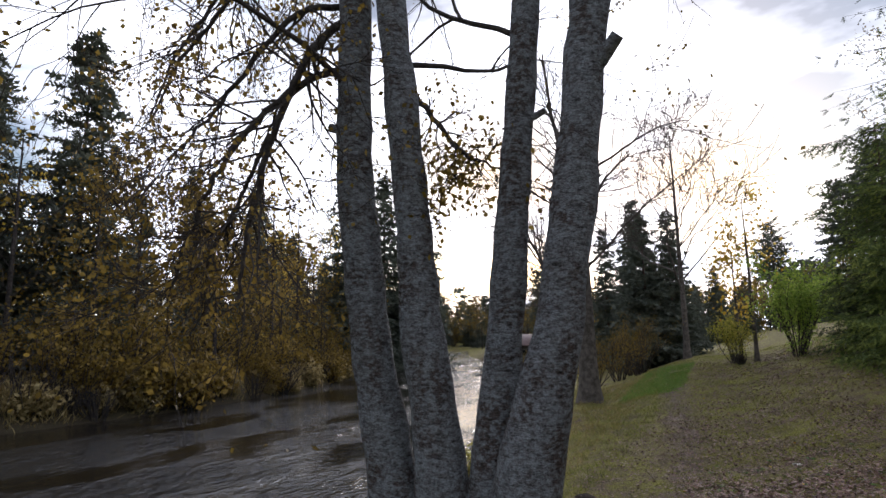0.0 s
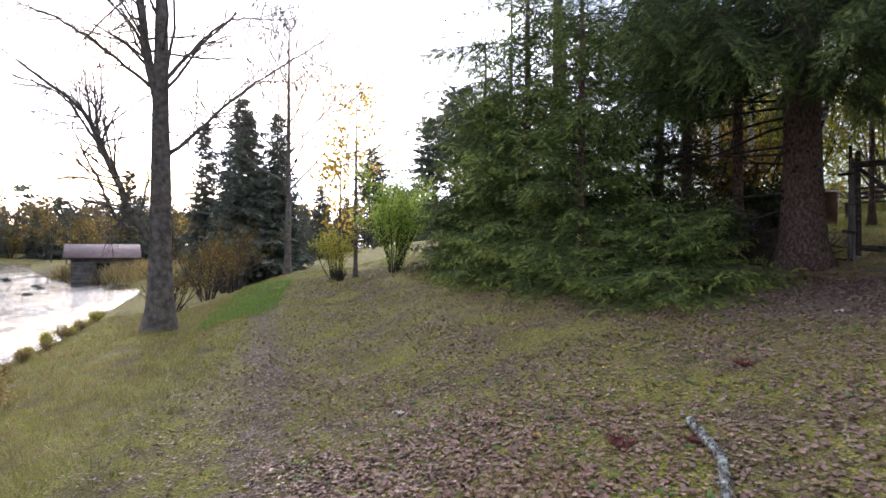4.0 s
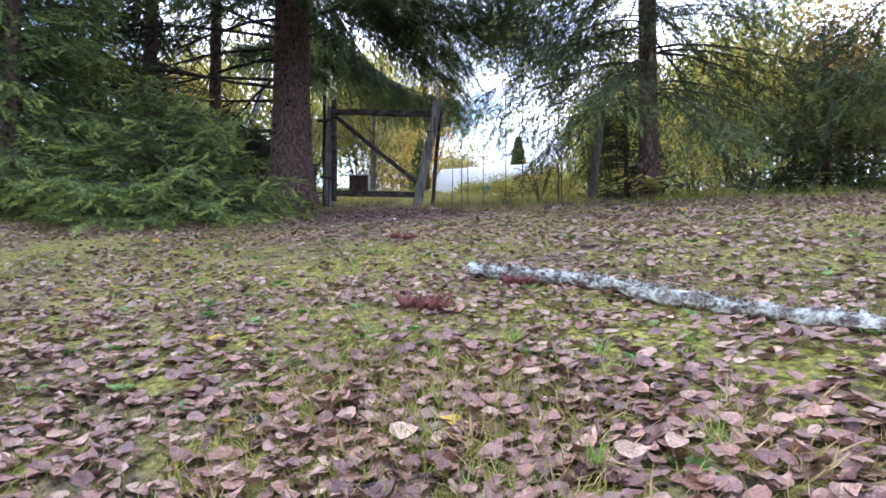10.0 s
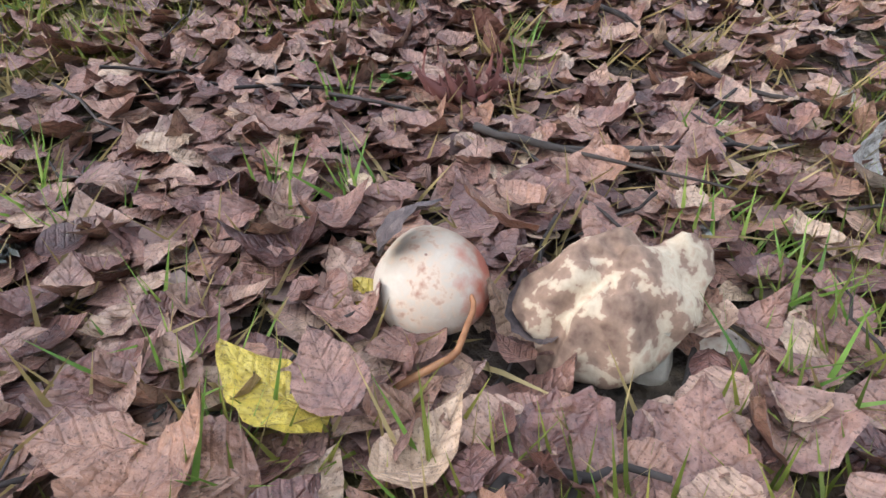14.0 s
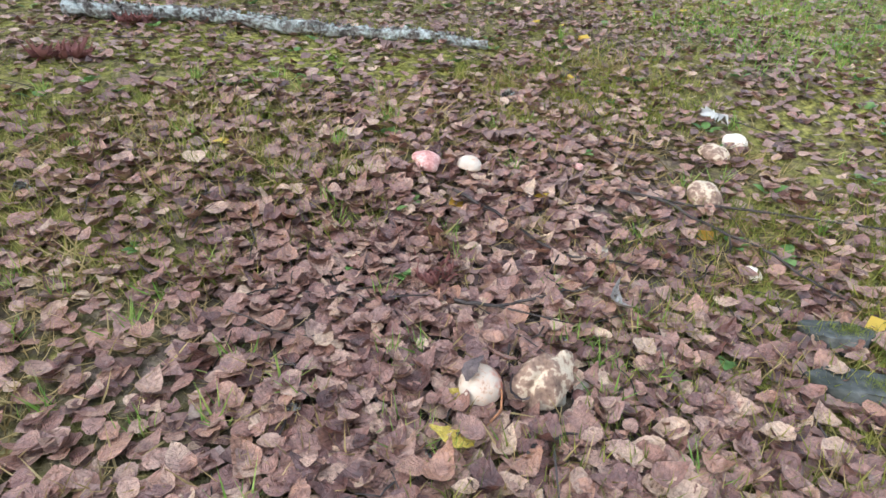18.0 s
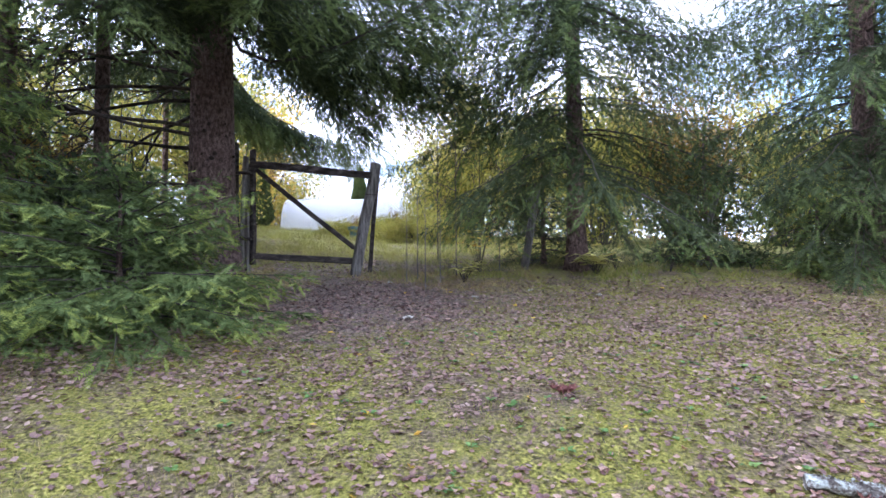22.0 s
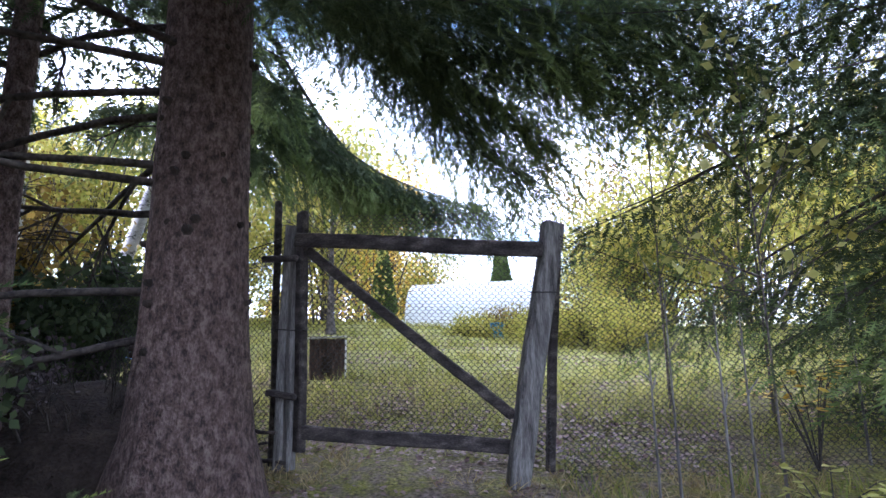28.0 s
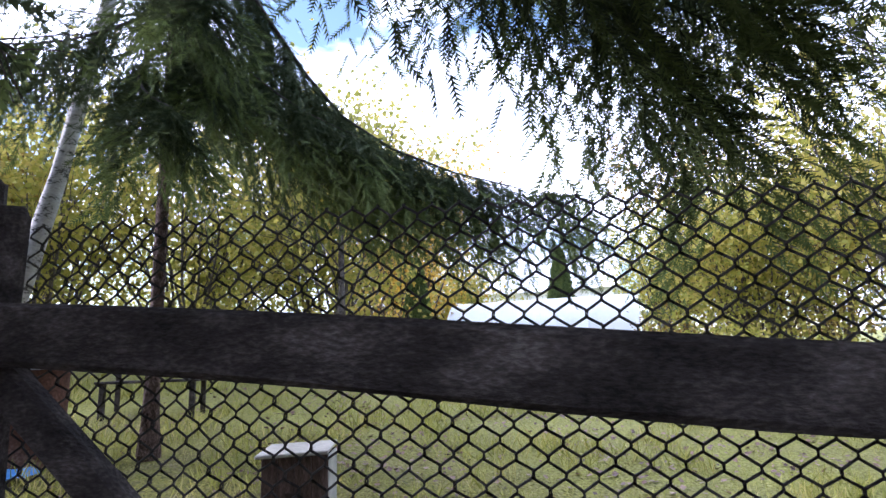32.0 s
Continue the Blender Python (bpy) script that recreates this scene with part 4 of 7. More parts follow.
HANGING_LIMBS = [
    (((7.62, -12.32, 5.55), (7.95, -12.6, 5.2), (8.15, -12.85, 4.35), (8.25, -12.95, 3.8), (8.35, -13.0, 3.3), (8.4, -13.0, 2.85), (8.5, -12.95, 2.55)), 0.05),
    (((7.62, -12.32, 5.0), (7.95, -12.6, 4.85), (8.2, -13.15, 4.35), (8.35, -13.5, 3.8), (8.45, -13.65, 3.3), (8.5, -13.85, 2.7)), 0.045),
    (((7.6, -12.3, 5.7), (7.95, -12.75, 5.65), (8.2, -13.1, 5.1), (8.35, -13.4, 4.55), (8.5, -13.7, 4.2), (8.55, -13.9, 4.0)), 0.04),
    (((8.2, -12.9, 4.2), (8.3, -13.2, 3.5), (8.35, -13.5, 3.0), (8.4, -13.8, 2.8)), 0.025),
    (((7.6, -12.3, 6.2), (7.8, -12.9, 6.4), (8.0, -13.6, 6.1), (8.2, -14.2, 5.4), (8.3, -14.6, 4.6)), 0.045),
    (((7.6, -12.3, 6.8), (7.6, -13.1, 7.0), (7.7, -14.0, 6.6), (7.8, -14.8, 5.8), (7.8, -15.3, 5.0)), 0.045),
    (((7.47, -11.68, 4.65), (7.38, -11.48, 4.32), (7.27, -11.26, 3.98), (7.2, -11.09, 3.89), (7.15, -10.9, 3.8)), 0.035),
    (((7.27, -11.26, 3.98), (7.34, -11.36, 3.82), (7.4, -11.45, 3.42)), 0.015),
]
BANK_LIMBS = [
    (((-6.66, -13.5, 2.1), (-6.5, -14.08, 2.99), (-6.36, -14.51, 4.32), (-6.21, -14.93, 5.31), (-5.7, -16.12, 6.27)), 0.11),
    (((-6.4, -14.4, 3.9), (-6.26, -14.79, 4.77), (-6.05, -15.34, 5.66), (-5.65, -16.24, 5.95)), 0.045),
    (((-6.6, -13.75, 2.4), (-6.45, -14.3, 2.75), (-6.3, -14.75, 3.84), (-6.2, -15.2, 4.9)), 0.05),
    (((-6.69, -13.45, 5.6), (-6.61, -13.72, 6.89), (-6.57, -13.87, 8.31), (-6.47, -14.16, 10.0), (-6.4, -14.3, 12.0)), 0.13),
    (((-6.72, -13.36, 4.3), (-6.87, -12.73, 4.86), (-7.02, -11.95, 5.78), (-7.17, -10.99, 6.62), (-7.28, -9.44, 7.71)), 0.06),
    (((-6.72, -13.31, 6.2), (-6.9, -12.58, 7.29), (-7.05, -11.8, 8.06), (-7.22, -10.43, 8.19)), 0.055),
    (((-6.66, -13.55, 6.0), (-6.36, -14.51, 6.82), (-5.99, -15.48, 7.41), (-5.7, -16.12, 7.55)), 0.05),
    (((-6.61, -13.72, 7.1), (-6.36, -14.52, 8.08), (-6.2, -14.94, 8.65)), 0.04),
]


def limb_line(t, pts, r, tips, bark, seed):
    """A limb along a smoothed line, with finer branching twigs on both sides."""
    g = np.random.default_rng(seed)
    pts = np.array(pts) - np.array(t.location)
    q, s = np.linspace(0, 1, 24), np.linspace(0, 1, len(pts))
    P = np.stack([np.interp(q, s, pts[:, c]) for c in range(3)], 1)
    for _ in range(3):
        P[1:-1] = (P[:-2] + 2 * P[1:-1] + P[2:]) / 4
    P[1:-1] += g.normal(0, 0.012, (22, 3))
    ln = np.linalg.norm(np.diff(P, axis=0), axis=1).sum()
    out = [(P, np.linspace(r, r * 0.22 + 0.002, 24))]
    for k in range(int(8 + 8 * ln)):
        i = g.integers(4, 24)
        d = P[min(i + 1, 23)] - P[i - 1]
        d /= np.linalg.norm(d)
        d = d * 0.7 + g.normal(0, 0.6, 3)
        grow(g, P[i], d / np.linalg.norm(d), ln * g.uniform(0.16, 0.34), r * 0.3 * (1.1 - i / 24) + 0.004, 2, out, tips, 0.55, (2, 4), (0.45, 0.75), -0.05, 0.14, 5, 0.003)
    make("limb", tubes(out, 5, cap=False), bark, t)


# clump of four grey lichened stems by the river
def stem_tree():
    rng = np.random.default_rng(5)
    t = empty("multi_stem_tree", "four-stemmed grey alder with lichened bark and bare limbs on the bank", "tree", 7.4, -11.1, float(gz(7.4, -11.1)))
    base = np.array([7.4, -11.1, t.location.z])
    stems = [
        ([(7.42, -11.75, -0.35), (7.42, -11.98, 0.75), (7.53, -12.17, 2.17), (7.63, -12.31, 3.89), (7.61, -12.28, 5.73), (7.7, -12.5, 9.0), (7.6, -12.9, 13.0)], [0.36, 0.25, 0.2, 0.185, 0.17, 0.12, 0.04]),
        ([(7.42, -11.42, -0.35), (7.4, -11.45, 0.79), (7.48, -11.61, 2.16), (7.54, -11.71, 3.82), (7.62, -11.85, 5.59), (7.8, -11.9, 9.0), (7.8, -11.7, 13.4)], [0.36, 0.25, 0.2, 0.165, 0.155, 0.11, 0.03]),
        ([(7.36, -11.1, -0.35), (7.28, -11.05, 0.8), (7.2, -10.89, 2.15), (7.15, -10.74, 3.77), (7.09, -10.57, 5.49), (6.9, -10.2, 9.0), (6.8, -9.9, 13.2)], [0.34, 0.23, 0.17, 0.15, 0.14, 0.1, 0.03]),
        ([(7.5, -10.85, -0.35), (7.48, -10.66, 0.85), (7.39, -10.35, 2.14), (7.32, -10.1, 3.62), (7.29, -9.92, 5.19), (7.2, -9.4, 8.5), (7.1, -8.9, 12.4)], [0.42, 0.29, 0.21, 0.19, 0.18, 0.13, 0.04]),
    ]
    tips = []
    for k, (pts, rad) in enumerate(stems):
        pts = np.array(pts) - base
        q = np.linspace(0, 1, 40)
        s = np.linspace(0, 1, len(pts))
        P = np.stack([np.interp(q, s, pts[:, c]) for c in range(3)], 1)
        for _ in range(2):
            P[1:-1] = (P[:-2] + 2 * P[1:-1] + P[2:]) / 4
        rr = np.interp(q, s, rad)
        ch = tubes([(P, rr)], 20)
        v = ch[0][0]
        off = np.array([noise.noise(Vector(a) * 3.1) * 0.035 + noise.noise(Vector((a[0] * 9, a[1] * 9, a[2] * 16))) * 0.014 for a in v[: 40 * 20]])
        nrm = v[: 40 * 20] - np.repeat(P, 20, 0)
        nrm /= np.linalg.norm(nrm, axis=1, keepdims=True)
        v[: 40 * 20] += nrm * off[:, None]
        make("trunk", ch, M_BARK, t, smooth=True)
    # limbs: a heavy arching pair towards the water, a hanging limb, and the fine upper crown
    def limb(p, d, L, r, seed, depth=3, spread=0.5, lift=-0.02, kids=(3, 4)):
        g = np.random.default_rng(seed)
        out = []
        grow(g, np.array(p) - base, np.array(d, float) / np.linalg.norm(d), L, r, depth, out, tips, spread, kids, (0.5, 0.75), lift, 0.13, 7, 0.003)
        make("limb", tubes(out, 5, cap=False), M_TWIG, t)

    for pts, r in HANGING_LIMBS:
        limb_line(t, pts, r, tips, M_TWIG, len(pts) + int(r * 1000))
    limb((7.2, -10.1, 3.6), (-0.5, 0.8, 0.5), 1.3, 0.014, 5, 2, 0.5, 0.1)
    for k in range(34):
        st = np.array(stems[k % 4][0])
        h = 4.7 + (k / 34) * 7.0
        p = [np.interp(h, st[:, 2], st[:, c]) for c in range(3)]
        a = k * 2.4
        out_y = -1 if k % 4 < 2 else 1
        limb(p, (math.cos(a), math.sin(a) + 0.6 * out_y, 0.45), 2.4, 0.035, 20 + k, 3, 0.5, -0.05)
    g = np.random.default_rng(9)
    make("foliage", [leaf_chunk(g, [q for q in tips if g.random() < 0.6], 2, 0.12, 0.06)], M_OLIVE, t)["kind"] = "stuff"
    stub = [((np.array(a) - base, np.array(b) - base), (r, r * 0.8)) for a, b, r in (((7.3, -9.92, 4.5), (7.4, -9.66, 4.75), 0.075), ((7.15, -10.7, 4.2), (7.1, -10.42, 4.32), 0.04), ((7.6, -12.35, 4.3), (7.6, -12.62, 4.4), 0.06))]
    for pts, rad in stub:
        make("branch_stub", tubes([(pts, rad)], 9), M_BARK, t, "sawn-off dead branch stub")
    return t


stem_tree()

# spruces beside the path and along the fence
spruce(-5.7, -3.4, 17, 4.2, 2.4, 0.17, 11, "tall dark spruce with wide hanging boughs", SHOOT_MID, M_NEEDLE_DARK, step=0.36, per=6, shoot=0.2, sub=0.17, spacing=0.12, droop=0.34, hang=0.6, top_from=6)
spruce(-7.4, -5.5, 4.4, 1.6, 0.06, 0.07, 20, "small dark green spruce with branches down to the grass", SHOOT_MID, M_NEEDLE_DARK, step=0.2, per=9, shoot=0.16, sub=0.13, spacing=0.09, droop=0.25, hang=0.45, flare=0.65)
spruce(-5.9, -5.3, 6.0, 1.7, 0.06, 0.08, 21, "young green spruce with branches down to the ground", SHOOT_MID, M_NEEDLE, step=0.2, per=9, shoot=0.15, sub=0.12, spacing=0.08, droop=0.25, hang=0.5, flare=0.65)
spruce(-4.0, -4.8, 8, 2.1, 0.06, 0.12, 12, "young green spruce with branches down to the ground", SHOOT_MID, M_NEEDLE, step=0.22, per=8, shoot=0.14, sub=0.11, spacing=0.072, droop=0.27, hang=0.55, top_from=7, flare=0.8)
spruce(-1.9, -4.4, 7.0, 1.85, 0.06, 0.1, 13, "young bright green spruce with drooping lower boughs", SHOOT_FINE, M_NEEDLE, step=0.2, per=8, shoot=0.125, sub=0.1, spacing=0.072, droop=0.26, hang=0.6, top_from=6, flare=0.8)
spruce(-0.1, -3.7, 1.3, 1.75, 0.06, 0.03, 14, "low spreading young spruce in front of the old trunk", SHOOT_FINE, M_NEEDLE, step=0.12, per=7, shoot=0.12, sub=0.08, spacing=0.055, droop=0.16, hang=0.45, flare=0.45)
spruce(-2.9, -1.5, 16, 2.4, 3.7, 0.12, 22, "slender spruce with a bare lower trunk", SHOOT_MID, M_NEEDLE_DARK, step=0.42, per=6, shoot=0.17, sub=0.15, spacing=0.11, droop=0.3, hang=0.8, top_from=9)
spruce(-1.9, -1.0, 15, 2.2, 4.0, 0.1, 23, "slender spruce with a bare lower trunk", SHOOT_MID, M_NEEDLE_DARK, step=0.42, per=6, shoot=0.17, sub=0.15, spacing=0.11, droop=0.3, hang=0.8, top_from=9)


def clear_gate(x, y, z):
    """The way to the gate stays free of hanging twigs."""
    ax, ay, az = x - 0.37, y - 0.87, z + float(gz(-0.37, -0.87))
    way = (ax > 0.7) & (ax < 3.0) & (ay < -0.3) & (az < 4.2)
    return ~way & ((az > 3.7 - 0.1 * np.sin(ax * 7)) | (ax < -0.2) & (ay < -1.2))


BIG_BOUGHS = [(5.1, 14, 4.4), (4.7, 47, 4.2), (4.9, 26, 4.4), (5.4, 40, 4.6), (5.5, 10, 4.5), (6.3, 32, 4.6), (4.75, 2, 3.8), (4.95, -14, 4.3), (5.4, -30, 4.4), (4.5, -60, 3.6), (4.3, -95, 3.4), (4.9, -80, 4.0), (5.8, -5, 4.6), (6.4, -18, 4.6), (4.4, -130, 3.2)]
BIG_LINES = [
    ((0.1, 0.1, 4.95), (0.83, 0.77, 3.95), (1.36, 0.96, 3.6), (1.76, 1.09, 3.42), (2.26, 1.23, 3.34), (2.95, 1.38, 3.36)),
    ((0.0, 0.1, 5.2), (0.6, 0.9, 4.25), (1.0, 1.5, 3.8), (1.5, 2.0, 3.5), (2.1, 2.4, 3.3)),
    ((0.1, 0.0, 4.7), (1.0, 0.4, 3.8), (1.8, 0.6, 3.5), (2.7, 0.75, 3.35), (3.6, 0.8, 3.3)),
    ((0.0, 0.0, 6.2), (0.8, 0.8, 5.1), (1.6, 1.4, 4.6), (2.5, 1.9, 4.3), (3.4, 2.2, 4.2)),
    ((0.1, 0.1, 4.9), (1.05, 1.25, 3.8), (1.7, 2.1, 3.35), (2.2, 2.8, 3.2)),
    ((0.1, 0.1, 5.3), (1.2, 1.2, 4.3), (2.2, 2.2, 3.85), (3.1, 2.9, 3.7)),
    ((0.1, 0.0, 5.0), (1.4, 0.9, 4.1), (2.6, 1.6, 3.75), (3.8, 2.2, 3.6)),
    ((0.0, 0.1, 5.0), (1.0, 1.4, 3.7), (1.5, 2.1, 3.1), (1.95, 2.7, 2.8)),
    ((0.1, -0.1, 5.0), (1.2, -0.6, 4.2), (2.2, -1.0, 3.8), (3.2, -1.3, 3.6)),
    ((0.0, -0.2, 4.6), (0.6, -0.9, 3.9), (1.2, -1.7, 3.5), (1.7, -2.5, 3.3), (2.1, -3.2, 3.25)),
    ((0.0, -0.2, 5.2), (0.3, -1.3, 4.4), (0.6, -2.4, 4.0), (0.9, -3.3, 3.9)),
    ((0.0, -0.2, 4.3), (0.1, -1.2, 3.6), (0.2, -2.2, 3.1), (0.25, -3.0, 2.9), (0.3, -3.7, 2.85)),
]
big = spruce(-0.37, -0.87, 21, 4.7, 3.5, 0.32, 15, "old spruce with reddish bark and hanging boughs beside the gate", SHOOT_HANG, M_NEEDLE_DARK, step=0.42, per=7, shoot=0.15, sub=0.068, spacing=0.056, hang=0.8, swoop=0.85, top_from=7.0, lines=BIG_LINES, seed_len=0.62, jitter=0.6, clear=clear_gate, az_ok=lambda a, h: h > 3.9 and (h > 7 or 3.4 < a < 5.9 or (h > 5 and a > 1.2)) and (math.cos(a + 0.8) > -0.6 or h > 4.6), extra=BIG_BOUGHS)
FENCE_BOUGHS = [
    ((-0.1, 0.0, 4.2), (-0.9, -0.4, 3.6), (-1.7, -0.7, 3.2), (-2.4, -0.9, 3.0)),
    ((-0.1, -0.1, 3.4), (-0.8, -0.7, 2.8), (-1.4, -1.1, 2.5), (-1.9, -1.3, 2.4)),
    ((0.0, -0.1, 5.0), (-0.5, -1.2, 4.2), (-0.9, -2.2, 3.8), (-1.2, -3.0, 3.6)),
    ((0.1, -0.1, 4.4), (0.7, -1.0, 3.7), (1.2, -1.8, 3.3), (1.5, -2.4, 3.2)),
    ((-0.1, 0.1, 5.2), (-1.2, 0.1, 4.4), (-2.2, 0.0, 4.0), (-3.0, -0.2, 3.8)),
    ((0.1, 0.0, 4.8), (1.1, -0.5, 4.0), (2.0, -0.9, 3.6), (2.7, -1.2, 3.5)),
]
spruce(5.3, 0.75, 15, 3.3, 1.7, 0.15, 16, "spruce at the fence with long hanging boughs", SHOOT_SIDE, M_NEEDLE_DARK, step=0.34, per=6, shoot=0.16, sub=0.11, spacing=0.066, hang=0.8, droop=0.4, top_from=7, line_sub=0.85, lines=FENCE_BOUGHS, extra=[(4.6, 235, 3.0), (4.2, 262, 3.1), (3.9, 210, 2.8), (4.9, 285, 3.2), (3.5, 190, 2.6), (5.3, 250, 3.3), (5.0, 200, 3.0), (4.5, 310, 2.8), (5.8, 225, 3.2), (3.3, 330, 2.3), (2.9, 285, 1.9)])
spruce(10.2, 0.5, 17, 3.4, 0.9, 0.2, 18, "large dark spruce at the fence with boughs down to the ground", SHOOT_SIDE, M_NEEDLE_DARK, step=0.34, per=6, shoot=0.2, sub=0.13, spacing=0.09, hang=0.85, droop=0.4, top_from=7, extra=[(2.6, 250, 3.4), (3.4, 230, 3.6), (4.0, 265, 3.7), (2.2, 290, 3.2), (3.0, 310, 3.4), (4.6, 215, 3.6), (5.0, 250, 3.8), (1.9, 200, 2.8), (2.9, 190, 3.2)])
spruce(7.9, 1.5, 2.6, 1.2, 0.1, 0.04, 17, "small dark spruce in the undergrowth at the fence", SHOOT_MID, M_NEEDLE_DARK, step=0.2, per=7, shoot=0.16, sub=0.12, spacing=0.09, hang=0.4)
spruce(9.0, 0.0, 1.7, 0.9, 0.08, 0.03, 26, "young spruce at the foot of the large one", SHOOT_MID, M_NEEDLE, step=0.16, per=7, shoot=0.14, sub=0.11, spacing=0.08, hang=0.4)
spruce(14.2, 5.5, 15, 3.2, 0.8, 0.2, 27, "dark spruce behind the fence", SHOOT_MID, M_NEEDLE_DARK, step=0.45, per=6, shoot=0.28, sub=0.2, spacing=0.16, hang=0.7, swoop=0.65, top_from=7)
GARDEN_BOUGHS = [
    ((0.25, 0.0, 5.6), (0.79, -0.26, 4.8), (1.27, 0.0, 3.86), (1.69, 0.21, 3.15), (1.97, 0.33, 2.8), (2.72, 0.56, 2.43), (3.39, 0.75, 2.22), (3.92, 0.88, 2.13)),
    ((0.1, -0.2, 3.9), (0.5, -0.9, 3.2), (1.0, -1.3, 2.7), (1.5, -1.5, 2.4)),
    ((0.2, 0.1, 4.0), (0.8, 0.5, 3.2), (1.5, 0.8, 2.7), (2.2, 1.0, 2.4)),
    ((0.2, 0.0, 5.0), (0.9, 0.2, 3.9), (1.6, 0.5, 3.1), (2.3, 0.8, 2.6), (3.0, 1.1, 2.3)),
    ((0.1, -0.2, 5.2), (0.6, -0.7, 4.3), (1.1, -1.1, 3.7), (1.6, -1.3, 3.4)),
    ((0.1, -0.1, 4.8), (0.7, -0.4, 3.9), (1.2, -0.3, 3.3), (1.7, -0.1, 2.9), (2.2, 0.1, 2.65)),
    ((0.1, 0.0, 4.4), (0.5, -0.3, 3.7), (0.9, -0.6, 3.3), (1.3, -0.8, 3.05)),
    ((0.0, -0.2, 4.3), (-0.2, -0.9, 3.6), (-0.3, -1.6, 3.2), (-0.4, -2.2, 3.0)),
]
spruce(-3.2, 3.6, 13, 2.6, 4.2, 0.055, 28, "slender garden spruce with a long swooping bough", SHOOT_HANG, M_NEEDLE_DARK, step=0.5, per=5, shoot=0.17, sub=0.07, spacing=0.06, hang=0.9, swoop=0.7, top_from=6.5, seed_len=0.6, line_sub=0.6, dz=0.15, lines=GARDEN_BOUGHS, az_ok=lambda a, h: h > 5.2 or a > 1.6)
spruce(13.1, -0.8, 20, 3.4, 3.0, 0.33, 19, "thick old conifer with ribbed grey bark", SHOOT_SIDE, M_NEEDLE_DARK, base=1.12, step=0.36, per=6, shoot=0.26, sub=0.13, spacing=0.1, hang=0.8, droop=0.4, top_from=7, extra=[(3.2, 190, 2.6), (3.0, 172, 2.3), (3.5, 208, 2.9), (3.4, 150, 2.4), (3.8, 230, 2.6)])
spruce(-5.0, -0.9, 10, 2.3, 0.1, 0.12, 24, "dark spruce behind the young ones", SHOOT_MID, M_NEEDLE_DARK, step=0.3, per=7, shoot=0.26, sub=0.18, spacing=0.14, droop=0.3)
spruce(-8.2, -2.2, 7, 2.0, 0.1, 0.12, 25, "dark spruce behind the young ones", SHOOT_MID, M_NEEDLE_DARK, step=0.32, per=7, shoot=0.28, sub=0.2, spacing=0.15, droop=0.3)
# two dark-leaved bushes added to fill in the shade under the spruces
bush("dark_bush", -3.2, -2.5, 1.5, 0.9, 183, "dark-leaved bush added to deepen the shade under the spruces", M_NEEDLE_DARK, 22, 4, 0.08)
bush("dark_bush", -1.6, -2.0, 1.2, 0.7, 184, "dark-leaved bush added to deepen the shade under the spruces", M_NEEDLE_DARK, 22, 4, 0.08)


def dead_boughs():
    g = np.random.default_rng(3)
    tips = []
    for k, (h, az, L) in enumerate([(1.35, 188, 2.6), (1.9, 172, 2.8), (2.2, 205, 2.5), (2.45, 160, 2.2), (1.05, 195, 1.6), (2.6, 185, 2.9), (2.9, 230, 2.2), (3.1, 145, 2.0), (2.05, 222, 2.4), (2.75, 200, 2.6), (3.3, 180, 2.6), (3.0, 252, 1.9)]):
        a, out = radians(az), []
        p = np.array([math.cos(a) * 0.2, math.sin(a) * 0.2, h])
        grow(g, p, np.array([math.cos(a), math.sin(a), 0.0]), L, 0.032, 2, out, tips, 0.75, (6, 9), (0.26, 0.46), -0.08, 0.07, 6, 0.003)
        make("dead_branch", tubes(out, 5, cap=False), M_DEADTWIG, big, "bare grey lower branch")
    knots = []
    for k in range(90):
        h, a = 0.9 + 0.42 * (k % 9) + g.normal(0, 0.06), g.uniform(0, 6.28)
        r = 0.325 * (1 - (h / 21)) ** 0.8 * (1 + 0.6 * math.exp(-h / 0.47))
        p = np.array([math.cos(a) * r * 0.95, math.sin(a) * r * 0.95, h])
        knots.append(((p, p + np.array([math.cos(a), math.sin(a), 0.1]) * g.uniform(0.02, 0.07)), (g.uniform(0.022, 0.045), 0.018)))
    for pts, rad in knots:
        make("branch_knot", tubes([(pts, rad)], 6), M_SOIL, big)


dead_boughs()

# bare trees and shrubs along the path upstream
tree2 = leafy_tree("bare_tree", -6.7, -13.4, 12.5, 0.3, 21, "bare grey deciduous tree on the river bank", depth=3, limbs=16, first=0.42, bark=M_GREYTWIG, limb_r=0.26, limb_len=0.34, up=1.0, spread=0.5, kids=(2, 3), leaf=M_OLIVE, keep=0.04, per=1, leaf_size=0.07)
bank_tips = []
for pts_, r_ in BANK_LIMBS:
    limb_line(tree2, pts_, r_, bank_tips, M_GREYTWIG, int(r_ * 1000))
leafy_tree("bare_birch", -18.3, -11.3, 11.5, 0.14, 22, "slender bare birch at the edge of the grass", depth=3, limbs=22, first=0.28, bark=M_GREYTWIG, limb_len=0.36, limb_r=0.5, up=0.9, thin=0.012)
leafy_tree("yellow_maple", -10.2, -8.5, 5.6, 0.06, 23, "small maple with thin yellow autumn leaves", depth=2, limbs=9, first=0.25, leaf=M_YELLOW, per=4, leaf_size=0.13, limb_len=0.3, up=1.4, scat=0.2, keep=0.6, thin=0.006)
leafy_tree("yellow_maple", -10.9, -9.0, 4.0, 0.045, 24, "small maple with thin yellow autumn leaves", depth=2, limbs=8, first=0.2, leaf=M_YELLOW, per=5, leaf_size=0.14, limb_len=0.34, up=1.1, scat=0.2, keep=0.75, thin=0.006)
